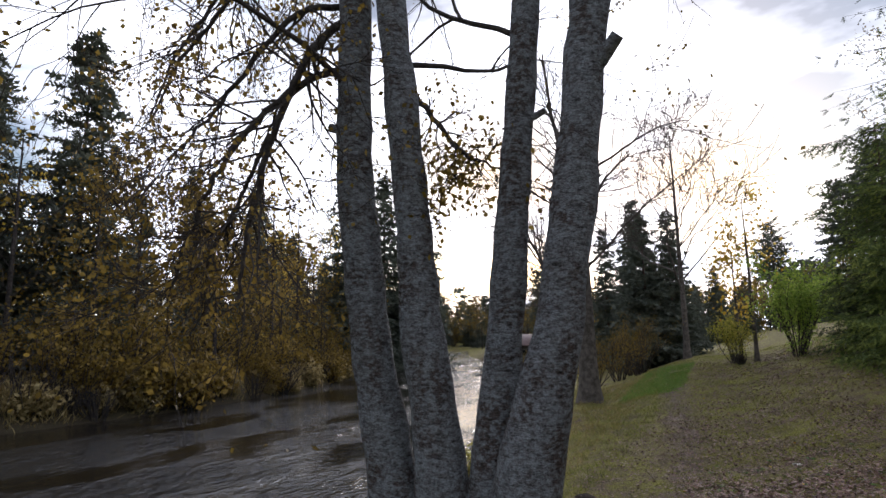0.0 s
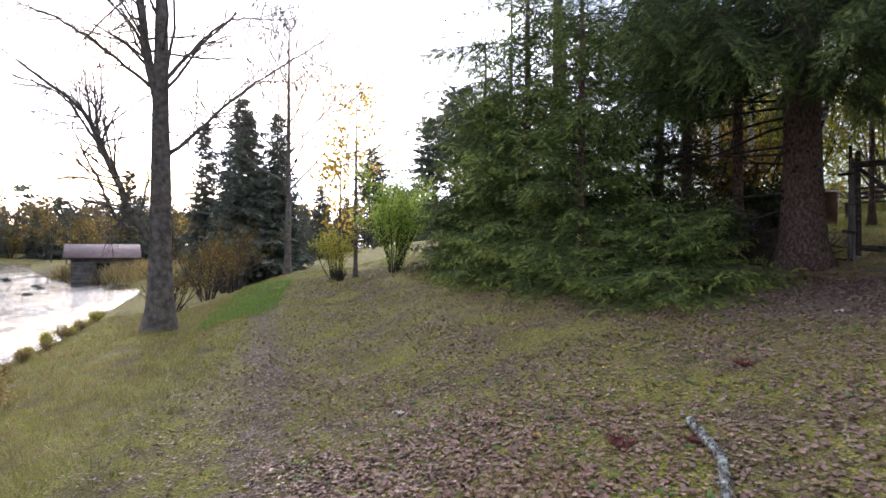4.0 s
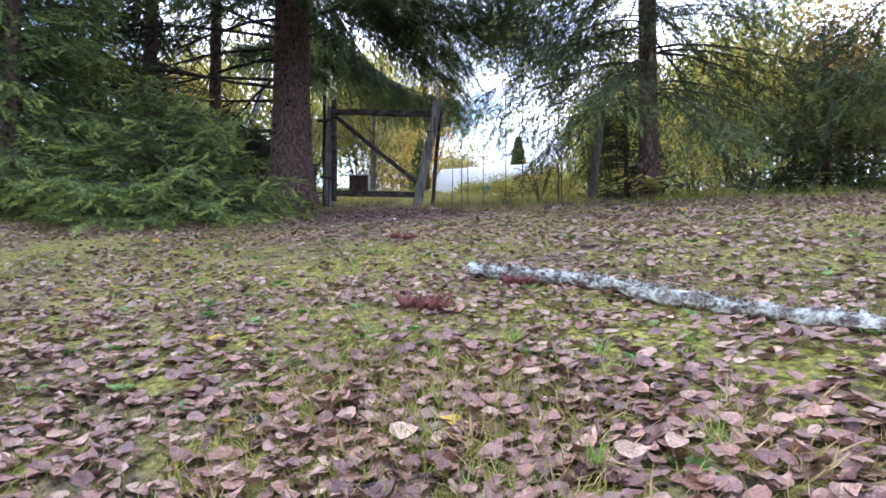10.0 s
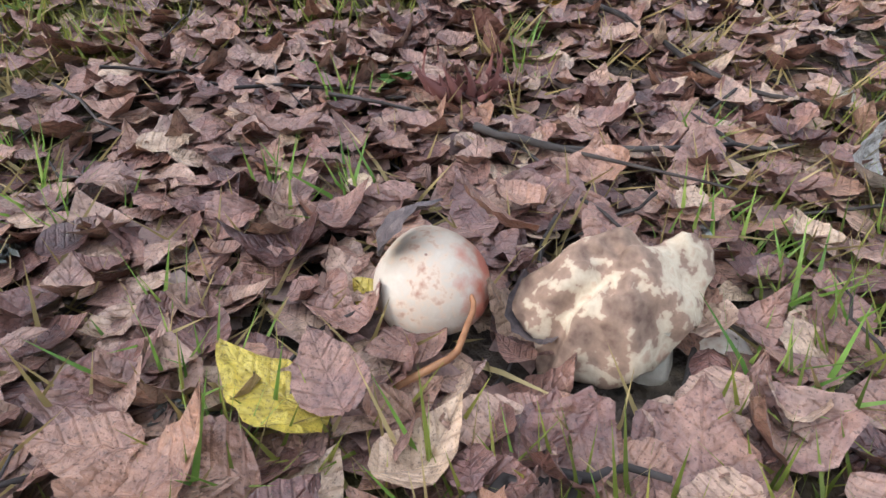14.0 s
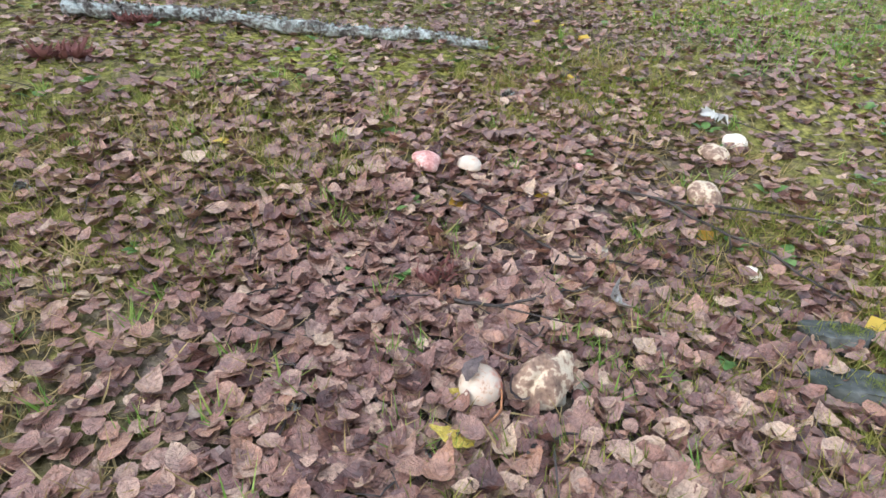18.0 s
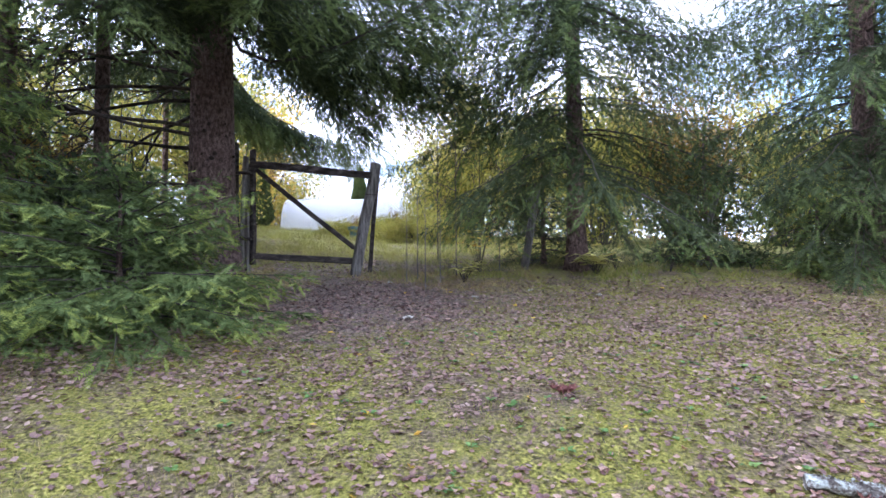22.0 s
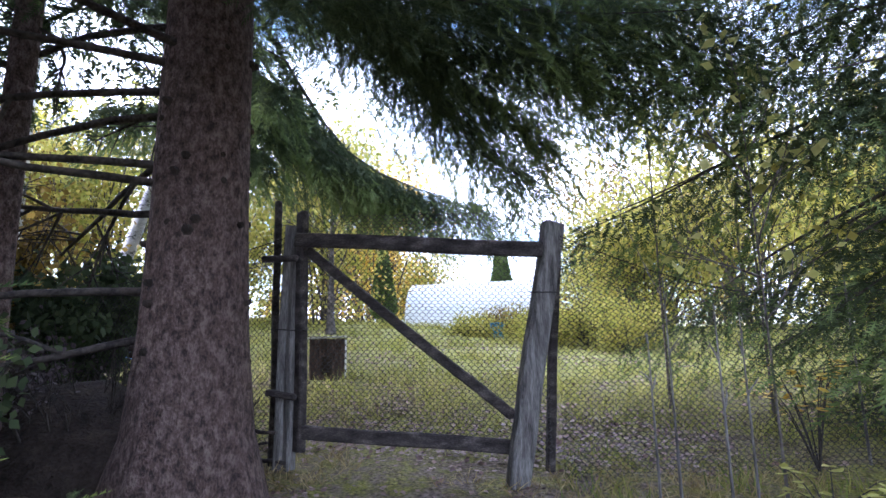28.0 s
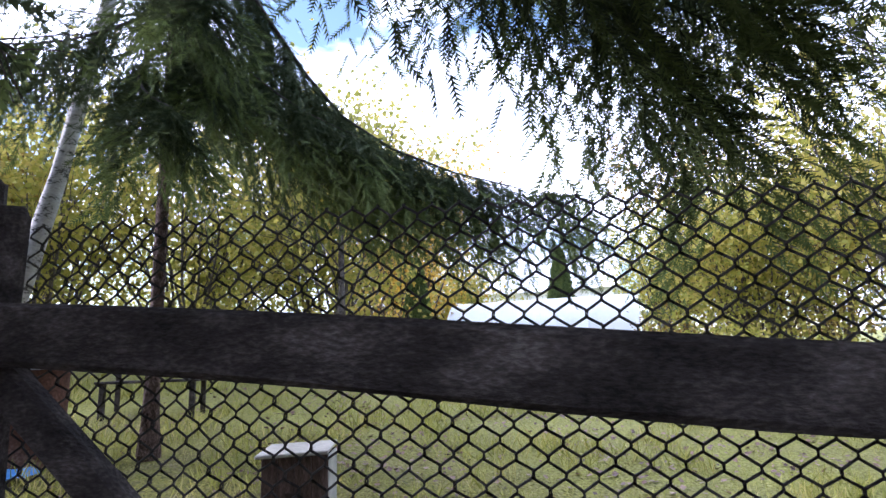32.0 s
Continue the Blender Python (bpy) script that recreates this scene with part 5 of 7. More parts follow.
bush("yellow_green_bush", -10.6, -9.1, 1.6, 1.3, 25, "low yellow-green bush round a cut stump", M_GREENLEAF, 16, 5, 0.06)
bush("green_bush", -8.8, -7.4, 2.6, 1.1, 26, "tall green leafy bush beside the spruces", M_BUSHGREEN, 20, 9, 0.075)
bush("cut_stump_shoots", -10.0, -9.0, 0.5, 0.4, 27, "dark clump of cut shoots on a stump", None, 60, bark=M_TWIG, depth=1)
for k, (bx, by, bh) in enumerate([(-12.8, -13.6, 2.0), (-14.5, -13.0, 2.3), (-11.0, -14.3, 1.6), (-16.5, -13.6, 2.2)]):
    bush("red_brown_shrub", bx, by, bh, 1.5, 30 + k, "nearly bare red-brown shrub on the bank", M_OLIVE, 22, 2, 0.05)


# ---- forest of the far bank and distance: a few trees made once, then copied ----
rng = np.random.default_rng(77)
far_spruces = []
for k in range(3):
    t = spruce(-30 - 6 * k, -40, 17 + 3 * k, 4.6, 1.5, 0.2, 40 + k, "tall dark spruce of the far river bank", SHOOT_FAR, M_NEEDLE_HAZE, step=0.5, per=8, shoot=0.8, sub=0.42, spacing=0.36, hang=0.4, droop=0.3, seed_len=1.5)
    far_spruces.append(t)
far_pines = []
for k in range(2):
    t = spruce(-55 - 8 * k, 4 + 5 * k, 17, 3.6, 8.5, 0.22, 50 + k, "distant pine with a rounded crown", SHOOT_FAR, M_NEEDLE_HAZE, step=0.5, per=8, shoot=0.9, sub=0.5, spacing=0.4, hang=0.1, droop=0.1, flare=0.45, seed_len=1.4)
    far_pines.append(t)
far_leafy = []
for k, (lf, keep) in enumerate([(M_OLIVE, 0.5), (M_OLIVE, 0.8), (None, 0), (M_YELLOW, 0.3)]):
    far_leafy.append(leafy_tree("river_alder", -6 - 5 * k, -35 - k, 9 + k, 0.13, 60 + k, "alder with brown-yellow autumn leaves on the far bank" if lf else "bare alder on the far bank", depth=2, limbs=11, first=0.15, sides=3, seg=3, leaf=lf, per=6, leaf_size=0.2, limb_len=0.36, up=0.6, bark=M_TWIG, thin=0.008, scat=0.35, keep=keep))


def put(tree, x, y, s=1.0, a=None):
    return copy_thing(tree, Matrix.LocRotScale((x, y, float(gz(x, y))), Euler((0, 0, rng.uniform(0, 6.28) if a is None else a)), None) @ Matrix.Diagonal((s, s, s, 1)))


def yfar(x):
    return float(np.interp(x, FAR_X, FAR_Y))


for k in range(26):
    x = rng.uniform(-60, 16)
    put(far_spruces[k % 3], x, yfar(x) - rng.uniform(7, 26), rng.uniform(0.55, 1.0))
for k in range(44):
    x = rng.uniform(-55, 18)
    put(far_leafy[k % 4], x, yfar(x) - rng.uniform(1.0, 12), rng.uniform(0.5, 1.15))
for k in range(18):
    x = rng.uniform(-112, -60)
    put(far_spruces[k % 3], x, yfar(x) - rng.uniform(3, 30), rng.uniform(0.45, 0.75))
for k in range(20):
    x, y = rng.uniform(-135, -112), rng.uniform(-100, 10)
    put((far_spruces + far_leafy + far_leafy[:2])[k % 9], x, y, rng.uniform(0.4, 0.75) if k % 9 < 3 else rng.uniform(0.7, 1.1))
for k in range(46):
    x, y = rng.uniform(-124, -104), -100 + 2.4 * k
    put((far_leafy[1], far_leafy[0], far_spruces[0])[k % 3], x, y, rng.uniform(0.9, 1.2) if k % 3 < 2 else rng.uniform(0.5, 0.7))
for k in range(22):
    x = rng.uniform(-100, -48)
    y = float(np.interp(x, NEAR_X, NEAR_Y)) + rng.uniform(3, 30)
    put((far_leafy + far_spruces[:1])[k % 5], x, y, rng.uniform(0.4, 0.75))
for x, y, s in [(-21, -13.4, 0.5), (-22.5, -12.2, 0.42), (-24.5, -14.4, 0.55), (-27, -12.5, 0.45), (-29, -15, 0.5), (-26, -16.5, 0.4)]:
    put(far_spruces[int(abs(x)) % 3], x, y, s)
for x, y, s in [(-50, 0.5, 0.75), (-46, 6, 0.8), (-60, -5, 0.7)]:
    put(far_pines[int(abs(x)) % 2], x, y, s)

far_bushes = [bush("bank_bush", -3.0 - 4 * k, -33.5, 2.4 + 0.6 * k, 1.6, 85 + k, "brown-leaved willow bush on the far bank" if k else "bare brown willow bush on the far bank", (None, M_OLIVE, M_OLIVE)[k], 13, 4, 0.15, scat=0.22, depth=1) for k in range(3)]
for k in range(84):
    x = rng.uniform(-50, 16)
    put(far_bushes[k % 3], x, yfar(x) - rng.uniform(0.6, 7), rng.uniform(0.6, 1.3))
for k in range(24):
    x = rng.uniform(-120, -50)
    put(far_bushes[k % 3], x, yfar(x) - rng.uniform(0.6, 7), rng.uniform(1.0, 1.8))

shore_bush = [bush("shore_weeds", 2.0 - 3 * k, float(np.interp(2.0 - 3 * k, NEAR_X, NEAR_Y)) + 0.5, 0.55 + 0.15 * k, 0.5, 95 + k, "low green and brown weeds at the water's edge", (M_GREENLEAF, M_DRYGRASS)[k], 16, 3, 0.05, scat=0.06) for k in range(2)]
for k in range(26):
    x = 6 - k * 0.75
    put(shore_bush[k % 2], x, float(np.interp(x, NEAR_X, NEAR_Y)) + rng.uniform(0.0, 0.6), rng.uniform(0.3, 0.6))
leafy_tree("brown_birch", -6.9, -4.3, 8.5, 0.06, 99, "slender birch with thin brown leaves beside the spruces", depth=2, limbs=16, first=0.3, leaf=M_OLIVE, per=4, leaf_size=0.06, limb_len=0.24, up=1.0, scat=0.12)


def far_woods():
    """Uneven mixed wood at the end of the river and behind the gardens."""
    g = np.random.default_rng(31)
    P, D, S = [], [], []
    for k in range(420):
        if k < 300:
            x, y = g.uniform(-190, -122), g.uniform(-120, 60)
        else:
            a = g.uniform(-0.2, 3.0)
            x, y = 60 * math.cos(a) * g.uniform(1.0, 1.6), 45 + 20 * g.uniform(0, 1) + 10 * math.sin(a)
        h = g.uniform(7, 14) * (1.0 if k < 300 else 0.55)
        cone = g.random() < 0.45
        m = 70
        f = g.uniform(0.05, 1, m)
        r = (0.2 * h * (1 - f) ** 0.8 + 0.1) if cone else 0.26 * h * np.sqrt(np.clip(1 - (2 * f - 1.05) ** 2, 0.02, 1))
        a = g.uniform(0, 6.28, m)
        r = r * g.uniform(0.5, 1.1, m)
        P.append(np.stack([x + r * np.cos(a), y + r * np.sin(a), float(gz(x, y)) + f * h], 1))
        D.append(np.stack([np.cos(a), np.sin(a), g.normal(0.1, 0.5, m)], 1))
        S.append(g.uniform(0.12, 0.22, m) * h)
    P, D, S = np.concatenate(P), np.concatenate(D), np.concatenate(S)
    pick = np.repeat(g.integers(0, 3, 420), 70)
    ob = make("far_wood", [scatter(*SHOOT_FAR, P[pick == k], D[pick == k], g.normal(0, 1, (int((pick == k).sum()), 3)), S[pick == k], k) for k in range(3)], [M_NEEDLE_HAZE, M_OLIVE, M_GREYTWIG])
    tagged(ob, "distant mixed wood of dark spruces and bare autumn trees", "wood", kind="stuff")


far_woods()

bank_weeds = [bush("bank_weeds", -2.0 - 3 * k, yfar(-2.0 - 3 * k) - 0.5, 0.9 + 0.3 * k, 0.8, 205 + k, ("brown dry weeds at the far water's edge", "dark red-brown bramble on the far bank", "olive weeds on the far bank")[k], (M_DRYGRASS, None, M_OLIVE)[k], 20, 3, 0.13, scat=0.12, depth=1) for k in range(3)]
for k in range(120):
    x = rng.uniform(-34, 16)
    put(bank_weeds[k % 3], x, yfar(x) - rng.uniform(-0.35, 1.4), rng.uniform(0.7, 1.6))
for k in range(16):
    x, y = rng.uniform(-78, -50), rng.uniform(-36, -8)
    put((far_leafy[2], far_leafy[1], far_spruces[0])[k % 3], x, y, rng.uniform(0.45, 0.8) if k % 3 < 2 else rng.uniform(0.35, 0.5))


# ---- gate and fence ----
def zigzag_mesh(name, x0, x1, zb0, zb1, zt0, zt1, y0, y1, parent, cell=0.0238, r=0.0026, sag=0.0, mat_=None, label=""):
    """Chain-link netting: bent wires hooked into one another between x0 and x1."""
    ln = math.hypot(x1 - x0, y1 - y0)
    n = int(ln / cell)
    specs = []
    for k in range(n + 1):
        f = k / n
        zb, zt = zb0 + (zb1 - zb0) * f, zt0 + (zt1 - zt0) * f - sag * math.sin(math.pi * f)
        m = max(2, int((zt - zb) / cell))
        i = np.repeat(np.arange(m + 1), 2)
        bend = np.tile([-0.17, 0.17], m + 1)
        q = f + ((i + k) % 2 - 0.5) * 1.03 / n
        jit = np.sin(i * 1.7 + k * 2.1) * 0.0014
        y = y0 + (y1 - y0) * q + ((i % 2) - 0.5) * 0.004 + bend * 0.006 + jit
        specs.append((np.stack([x0 + (x1 - x0) * q + jit, y, zb + (zt - zb) * np.clip(i + bend, 0, m) / m], 1), np.full(2 * m + 2, r)))
    top = np.linspace(0, 1, 14)
    edge = [(np.stack([x0 + (x1 - x0) * top, y0 + (y1 - y0) * top, zt0 + (zt1 - zt0) * top - sag * np.sin(np.pi * top) - 0.01], 1), np.full(14, r * 1.3))]
    if parent is not gate:
        make("top_wire", tubes(edge, 5), mat_ or M_WIRE, parent)
    return make(name, tubes(specs, 3, cap=False), mat_ or M_WIRE, parent, label)


gate = empty("garden_gate", "weathered timber gate with chain-link netting and a diagonal brace, closed", "gate", 0, 0, float(gz(0.9, 0)))


def rel(ob, *ps):
    return [tuple(np.array(p) - np.array(ob.location)) for p in ps]


part("upright", beam(*rel(gate, (-0.02, -0.06, 1.98), (-0.03, -0.075, 3.82)), 0.09, 0.07, seed=1), M_DARKWOOD, gate)
part("top_rail", beam(*rel(gate, (-0.06, -0.135, 3.585), (1.84, 0.0, 3.41)), 0.05, 0.112, seed=2), M_DARKWOOD, gate)
part("bottom_rail", beam(*rel(gate, (0.0, -0.08, 2.13), (1.62, 0.02, 2.03)), 0.05, 0.1, seed=3), M_DARKWOOD, gate)
part("brace", beam(*rel(gate, (0.02, -0.1, 3.5), (1.58, 0.0, 2.24)), 0.04, 0.075, seed=4), M_DARKWOOD, gate)
part("end_upright", beam(*rel(gate, (1.8, 0.16, 1.85), (1.93, 0.2, 3.5)), 0.08, 0.06, seed=5), M_DARKWOOD, gate)
zigzag_mesh("netting", *[0.0, 1.82, 2.06 - gate.location.z, 1.98 - gate.location.z, 3.8 - gate.location.z, 3.72 - gate.location.z, -0.035, 0.085], gate)
part("hinge_block", beam(*rel(gate, (-0.32, -0.17, 3.44), (-0.02, -0.17, 3.43)), 0.045, 0.05, seed=6), M_DARKWOOD, gate)
part("hinge_block", beam(*rel(gate, (-0.27, -0.14, 2.42), (-0.02, -0.14, 2.38)), 0.045, 0.05, seed=7), M_DARKWOOD, gate)

gatepost = empty("gate_post", "split grey timber gate post with a jagged top", "post", -0.17, -0.03, float(gz(-0.17, 0)))
part("slab", beam(*rel(gatepost, (-0.2, -0.05, 1.75), (-0.16, -0.03, 3.72)), 0.085, 0.09, seed=11), M_OLDWOOD, gatepost)
part("slab", beam(*rel(gatepost, (-0.11, -0.06, 1.75), (-0.1, -0.04, 3.6)), 0.07, 0.08, seed=12), M_OLDWOOD, gatepost)
part("back_pole", beam(*rel(gatepost, (-0.31, 0.06, 1.8), (-0.35, 0.1, 3.98)), 0.055, 0.05, seed=13), M_DARKWOOD, gatepost)
part("wire_loop", beam(*rel(gatepost, (-0.26, -0.11, 2.9), (0.03, -0.11, 2.88)), 0.008, 0.008, 0.001, seed=14, wob=0.006), M_WIRE, gatepost)

right_post = empty("gate_post", "leaning grey timber gate post with a worn square top", "post", 1.58, -0.06, float(gz(1.58, -0.06)))
part("post", beam(*rel(right_post, (1.55, -0.08, 1.55), (1.915, 0.11, 3.63)), 0.13, 0.15, 0.018, 8, 0.007, seed=21), M_OLDWOOD, right_post)
part("wire_loop", beam(*rel(right_post, (1.74, -0.025, 3.1), (1.92, -0.015, 3.09)), 0.008, 0.008, 0.001, seed=22, wob=0.006), M_WIRE, right_post)


def post(x, y, tx, ty, tz, r, seed, label):
    p = empty("fence_post", label, "post", x, y, float(gz(x, y)), group="fence posts")
    a = np.array([[x, y, p.location.z - 0.3], [(x + tx) / 2 + 0.015, (y + ty) / 2, (p.location.z + tz) / 2], [tx, ty, tz]]) - np.array(p.location)
    q = np.linspace(0, 1, 9)
    P = np.stack([np.interp(q, [0, 0.5, 1], a[:, c]) for c in range(3)], 1) + np.random.default_rng(seed).normal(0, 0.006, (9, 3))
    make("pole", tubes([(P, np.linspace(r, r * 0.8, 9))], 9), M_OLDWOOD, p)
    return p


post(4.36, 0.76, 4.62, 0.5, 3.35, 0.075, 1, "leaning grey round fence post under the spruces")
post(7.6, 1.3, 7.95, 1.1, 3.3, 0.065, 2, "leaning grey round fence post under the spruces")
post(-3.4, 0.5, -3.45, 0.5, 3.3, 0.06, 3, "grey round fence post behind the old spruce")
fence_a = empty("wire_fence", "rusty chain-link netting hung between the fence posts", "fence", 3.2, 0.3, float(gz(3.2, 0.3)))
za = fence_a.location.z
fm = zigzag_mesh("netting", -1.28, 1.3, -0.05, -0.02, 1.72, 1.3, -0.25, 0.25, fence_a, sag=0.25)
fence_b = empty("wire_fence", "rusty chain-link netting hung between the fence posts", "fence", 6.1, 0.95, float(gz(6.1, 0.95)))
zigzag_mesh("netting", -1.6, 1.7, -0.05, -0.02, 1.3, 1.25, -0.2, 0.3, fence_b, sag=0.1)
fence_c = empty("wire_fence", "rusty chain-link netting beside the old spruce", "fence", -1.8, 0.25, float(gz(-1.8, 0.25)))
zigzag_mesh("netting", -1.6, 1.55, 0.0, 0.0, 1.4, 1.7, 0.2, -0.2, fence_c, sag=0.1)

# rails and sticks lying by the left gate post
pile = empty("stick_heap", "small heap of broken rails and sticks at the gate post", "sticks", -0.5, -0.1, float(gz(-0.5, -0.1)))
for k, (a, b, r) in enumerate([((-0.3, 0.1, 0.32), (0.35, -0.05, 0.28), 0.022), ((-0.35, 0.0, 0.1), (0.3, -0.12, 0.22), 0.018), ((-0.2, 0.15, 0.05), (0.4, 0.0, 0.06), 0.025), ((-0.4, -0.1, 0.03), (0.1, 0.1, 0.5), 0.012)]):
    make("stick", tubes([(np.linspace(a, b, 6) + np.random.default_rng(k).normal(0, 0.012, (6, 3)), np.linspace(r, r * 0.6, 6))], 6), M_DARKWOOD, pile)

# ---- the lichened log and the forest-floor things near it ----
log_pts = np.array([(4.68, -6.42), (5.0, -6.52), (5.3, -6.6), (5.65, -6.83), (6.0, -7.04), (6.3, -7.25)])
log_z = np.array([float(gz(a, b)) for a, b in log_pts]) + np.array([0.045, 0.035, 0.03, 0.028, 0.026, 0.022])
LP = np.stack([log_pts[:, 0], log_pts[:, 1], log_z], 1)
q = np.linspace(0, 1, 42)
LQ = np.stack([np.interp(q, np.linspace(0, 1, 6), LP[:, c]) for c in range(3)], 1)
lr = np.interp(q, [0, 0.5, 0.9, 1], [0.032, 0.029, 0.025, 0.018])
log = empty("fallen_log", "fallen branch covered in pale grey-green lichen on the leaves", "log", *LP[2])
ch = tubes([(LQ - LP[2], lr)], 12)
v = ch[0][0]
off = np.array([noise.noise(Vector(a) * 14) * 0.014 + noise.noise(Vector(a) * 45) * 0.011 for a in v])
v[:, 2] += off
v[:, 1] += off * 0.7
make("bark", ch, M_LICHEN, log, smooth=True)
g = np.random.default_rng(4)
idx = g.integers(2, 40, 520)
nd = g.normal(0, 1, (520, 3))
nd[:, 2] = abs(nd[:, 2])
nd /= np.linalg.norm(nd, axis=1, keepdims=True)
tri_t = (np.array([(0, 0, 0), (0.5, 0.6, 0.2), (0, 1, 0.3), (-0.5, 0.6, 0.1)], float), np.array([(0, 1, 2, 3)], np.int32))
make("lichen_crust", [scatter(*tri_t, (LQ - LP[2])[idx] + nd * lr[idx][:, None] * 0.95, nd + g.normal(0, 0.6, (520, 3)), g.normal(0, 1, (520, 3)), g.uniform(0.01, 0.024, 520))], M_LICHEN, log)["kind"] = "stuff"


def lathe(profile, sides=28, rng=None, wob=0.0, lobes=3):
    p = np.array(profile, float)
    a = np.linspace(0, 2 * np.pi, sides, endpoint=False)
    ph = rng.uniform(0, 6, 3) if rng is not None else np.zeros(3)
    k = 1 + wob * (np.sin(lobes * a + ph[0]) + 0.6 * np.sin((lobes + 2) * a + ph[1]))
    v = np.stack([p[:, None, 0] * np.cos(a) * k, p[:, None, 0] * np.sin(a) * k, np.repeat(p[:, None, 1], sides, 1)], -1).reshape(-1, 3)
    i, j = np.meshgrid(np.arange(len(p) - 1), np.arange(sides), indexing="ij")
    j2 = (j + 1) % sides
    return v, np.stack([i * sides + j, i * sides + j2, (i + 1) * sides + j2, (i + 1) * sides + j], -1).reshape(-1, 4)


def mushroom(x, y, r, label, cap, seed, tilt=(0, 0), h=0.05, dome=0.7, wob=0.03, dz=0.0, spin=0.0):
    g = np.random.default_rng(seed)
    t = empty("mushroom", label, "mushroom", x, y, float(gz(x, y)) + dz, group="mushrooms on the leaves")
    t.rotation_euler = (radians(tilt[0]), radians(tilt[1]), radians(spin))
    n = 9
    prof = [(max(0.001, r * math.sin(math.pi / 2 * i / n)), h + r * dome * math.cos(math.pi / 2 * i / n)) for i in range(n + 1)]
    prof += [(r * 0.99, h - 0.1 * r), (r * 0.9, h - 0.16 * r), (r * 0.75, h - 0.1 * r)]
    v, f = lathe(prof, 32, g, wob)
    v += np.array([noise.noise(Vector(q_ * 32) + Vector((seed, 0, 0))) * 0.035 * r for q_ in v])[:, None] * np.array([0.6, 0.6, 1])
    make("cap", [(v, f, 0)], cap, t, smooth=True)
    gills = []
    for k in range(40):
        a = k * 2 * math.pi / 40
        c, s = math.cos(a), math.sin(a)
        gills.append([(c * r * 0.2, s * r * 0.2, h + 0.1 * r), (c * r * 0.9, s * r * 0.9, h - 0.1 * r), (c * r * 0.85, s * r * 0.85, h + 0.12 * r)])
    gv = np.array(gills).reshape(-1, 3)
    make("gills", [(gv, np.arange(120).reshape(-1, 3), 0)], M_GILL, t)
    sv, sf = lathe([(0.32 * r, -0.03), (0.3 * r, h * 0.3), (0.27 * r, h * 0.8), (0.3 * r, h + 0.12 * r)], 16, g, 0.04)
    make("stem", [(sv, sf, 0)], M_GILL, t, smooth=True)
    return t


mushroom(5.39, -8.79, 0.041, "round cream mushroom with a reddish rim among brown leaves", M_CAPFLUSH, 1, (28, -8), 0.03, 0.92, 0.02, dz=0.012)


def broken_mushroom(x, y, dz):
    """A large folded cap with a torn front edge over a short white stem."""
    t = empty("mushroom", "large broken mushroom with a folded cream and brown cap", "mushroom", x, y, float(gz(x, y)) + dz, group="mushrooms on the leaves")
    rings, sides, shell = 18, 72, []
    for layer in (0, 1):
        for i in range(rings + 1):
            r = i / rings
            for j in range(sides):
                a = 2 * math.pi * j / sides
                c_, s_ = math.cos(a), math.sin(a)
                rag = 1 + 0.07 * math.sin(3 * a + 1.0) + 0.05 * math.sin(7 * a + 2) + 0.05 * noise.noise(Vector((c_ * 4, s_ * 4, 2)))
                front = max(0.0, -s_)
                px_, py_ = 0.069 * r * c_ * rag, 0.046 * r * s_ * rag
                pz_ = 0.036 * (1 - r ** 2.2) - 0.017 * front * r ** 2.5 * (1 - 0.8 * c_) + 0.002 * c_ * r
                pz_ += 0.012 * math.exp(-((py_ - 0.024 + 0.25 * px_) / 0.011) ** 2) - 0.024 * math.exp(-((py_ - 0.006 - 0.3 * px_) / 0.007) ** 2) * r
                pz_ += 0.011 * noise.noise(Vector((px_, py_, 0)) * 38) + 0.004 * noise.noise(Vector((px_, py_, 1)) * 140)
                if layer:
                    pz_ -= 0.016 * (1 - r ** 6) + 0.003
                    px_, py_ = px_ * 0.985, py_ * 0.985
                shell.append((px_, py_, pz_))
    bm = bmesh.new()
    vs_ = [bm.verts.new(q_) for q_ in shell]
    step_ = (rings + 1) * sides
    for j in range(sides):
        j2 = (j + 1) % sides
        for i in range(rings):
            bm.faces.new((vs_[i * sides + j], vs_[i * sides + j2], vs_[(i + 1) * sides + j2], vs_[(i + 1) * sides + j]))
            bm.faces.new((vs_[step_ + i * sides + j2], vs_[step_ + i * sides + j], vs_[step_ + (i + 1) * sides + j], vs_[step_ + (i + 1) * sides + j2]))
        bm.faces.new((vs_[rings * sides + j], vs_[rings * sides + j2], vs_[step_ + rings * sides + j2], vs_[step_ + rings * sides + j]))
    bm.transform(Matrix.Translation((0.004, 0.004, 0.05)) @ Euler((radians(13), radians(-10), radians(12))).to_matrix().to_4x4())
    part("cap", bm, M_CAPBROWN, t, "folded cream cap with grey-brown patches", True)
    sv, sf = lathe([(0.026, -0.03), (0.022, 0.0), (0.018, 0.03), (0.02, 0.05)], 18, np.random.default_rng(3), 0.06)
    st = make("stem", [(sv + np.array([0.024, -0.008, -0.006]), sf, 0)], M_GILL, t, "thick white stem", True)
    return t


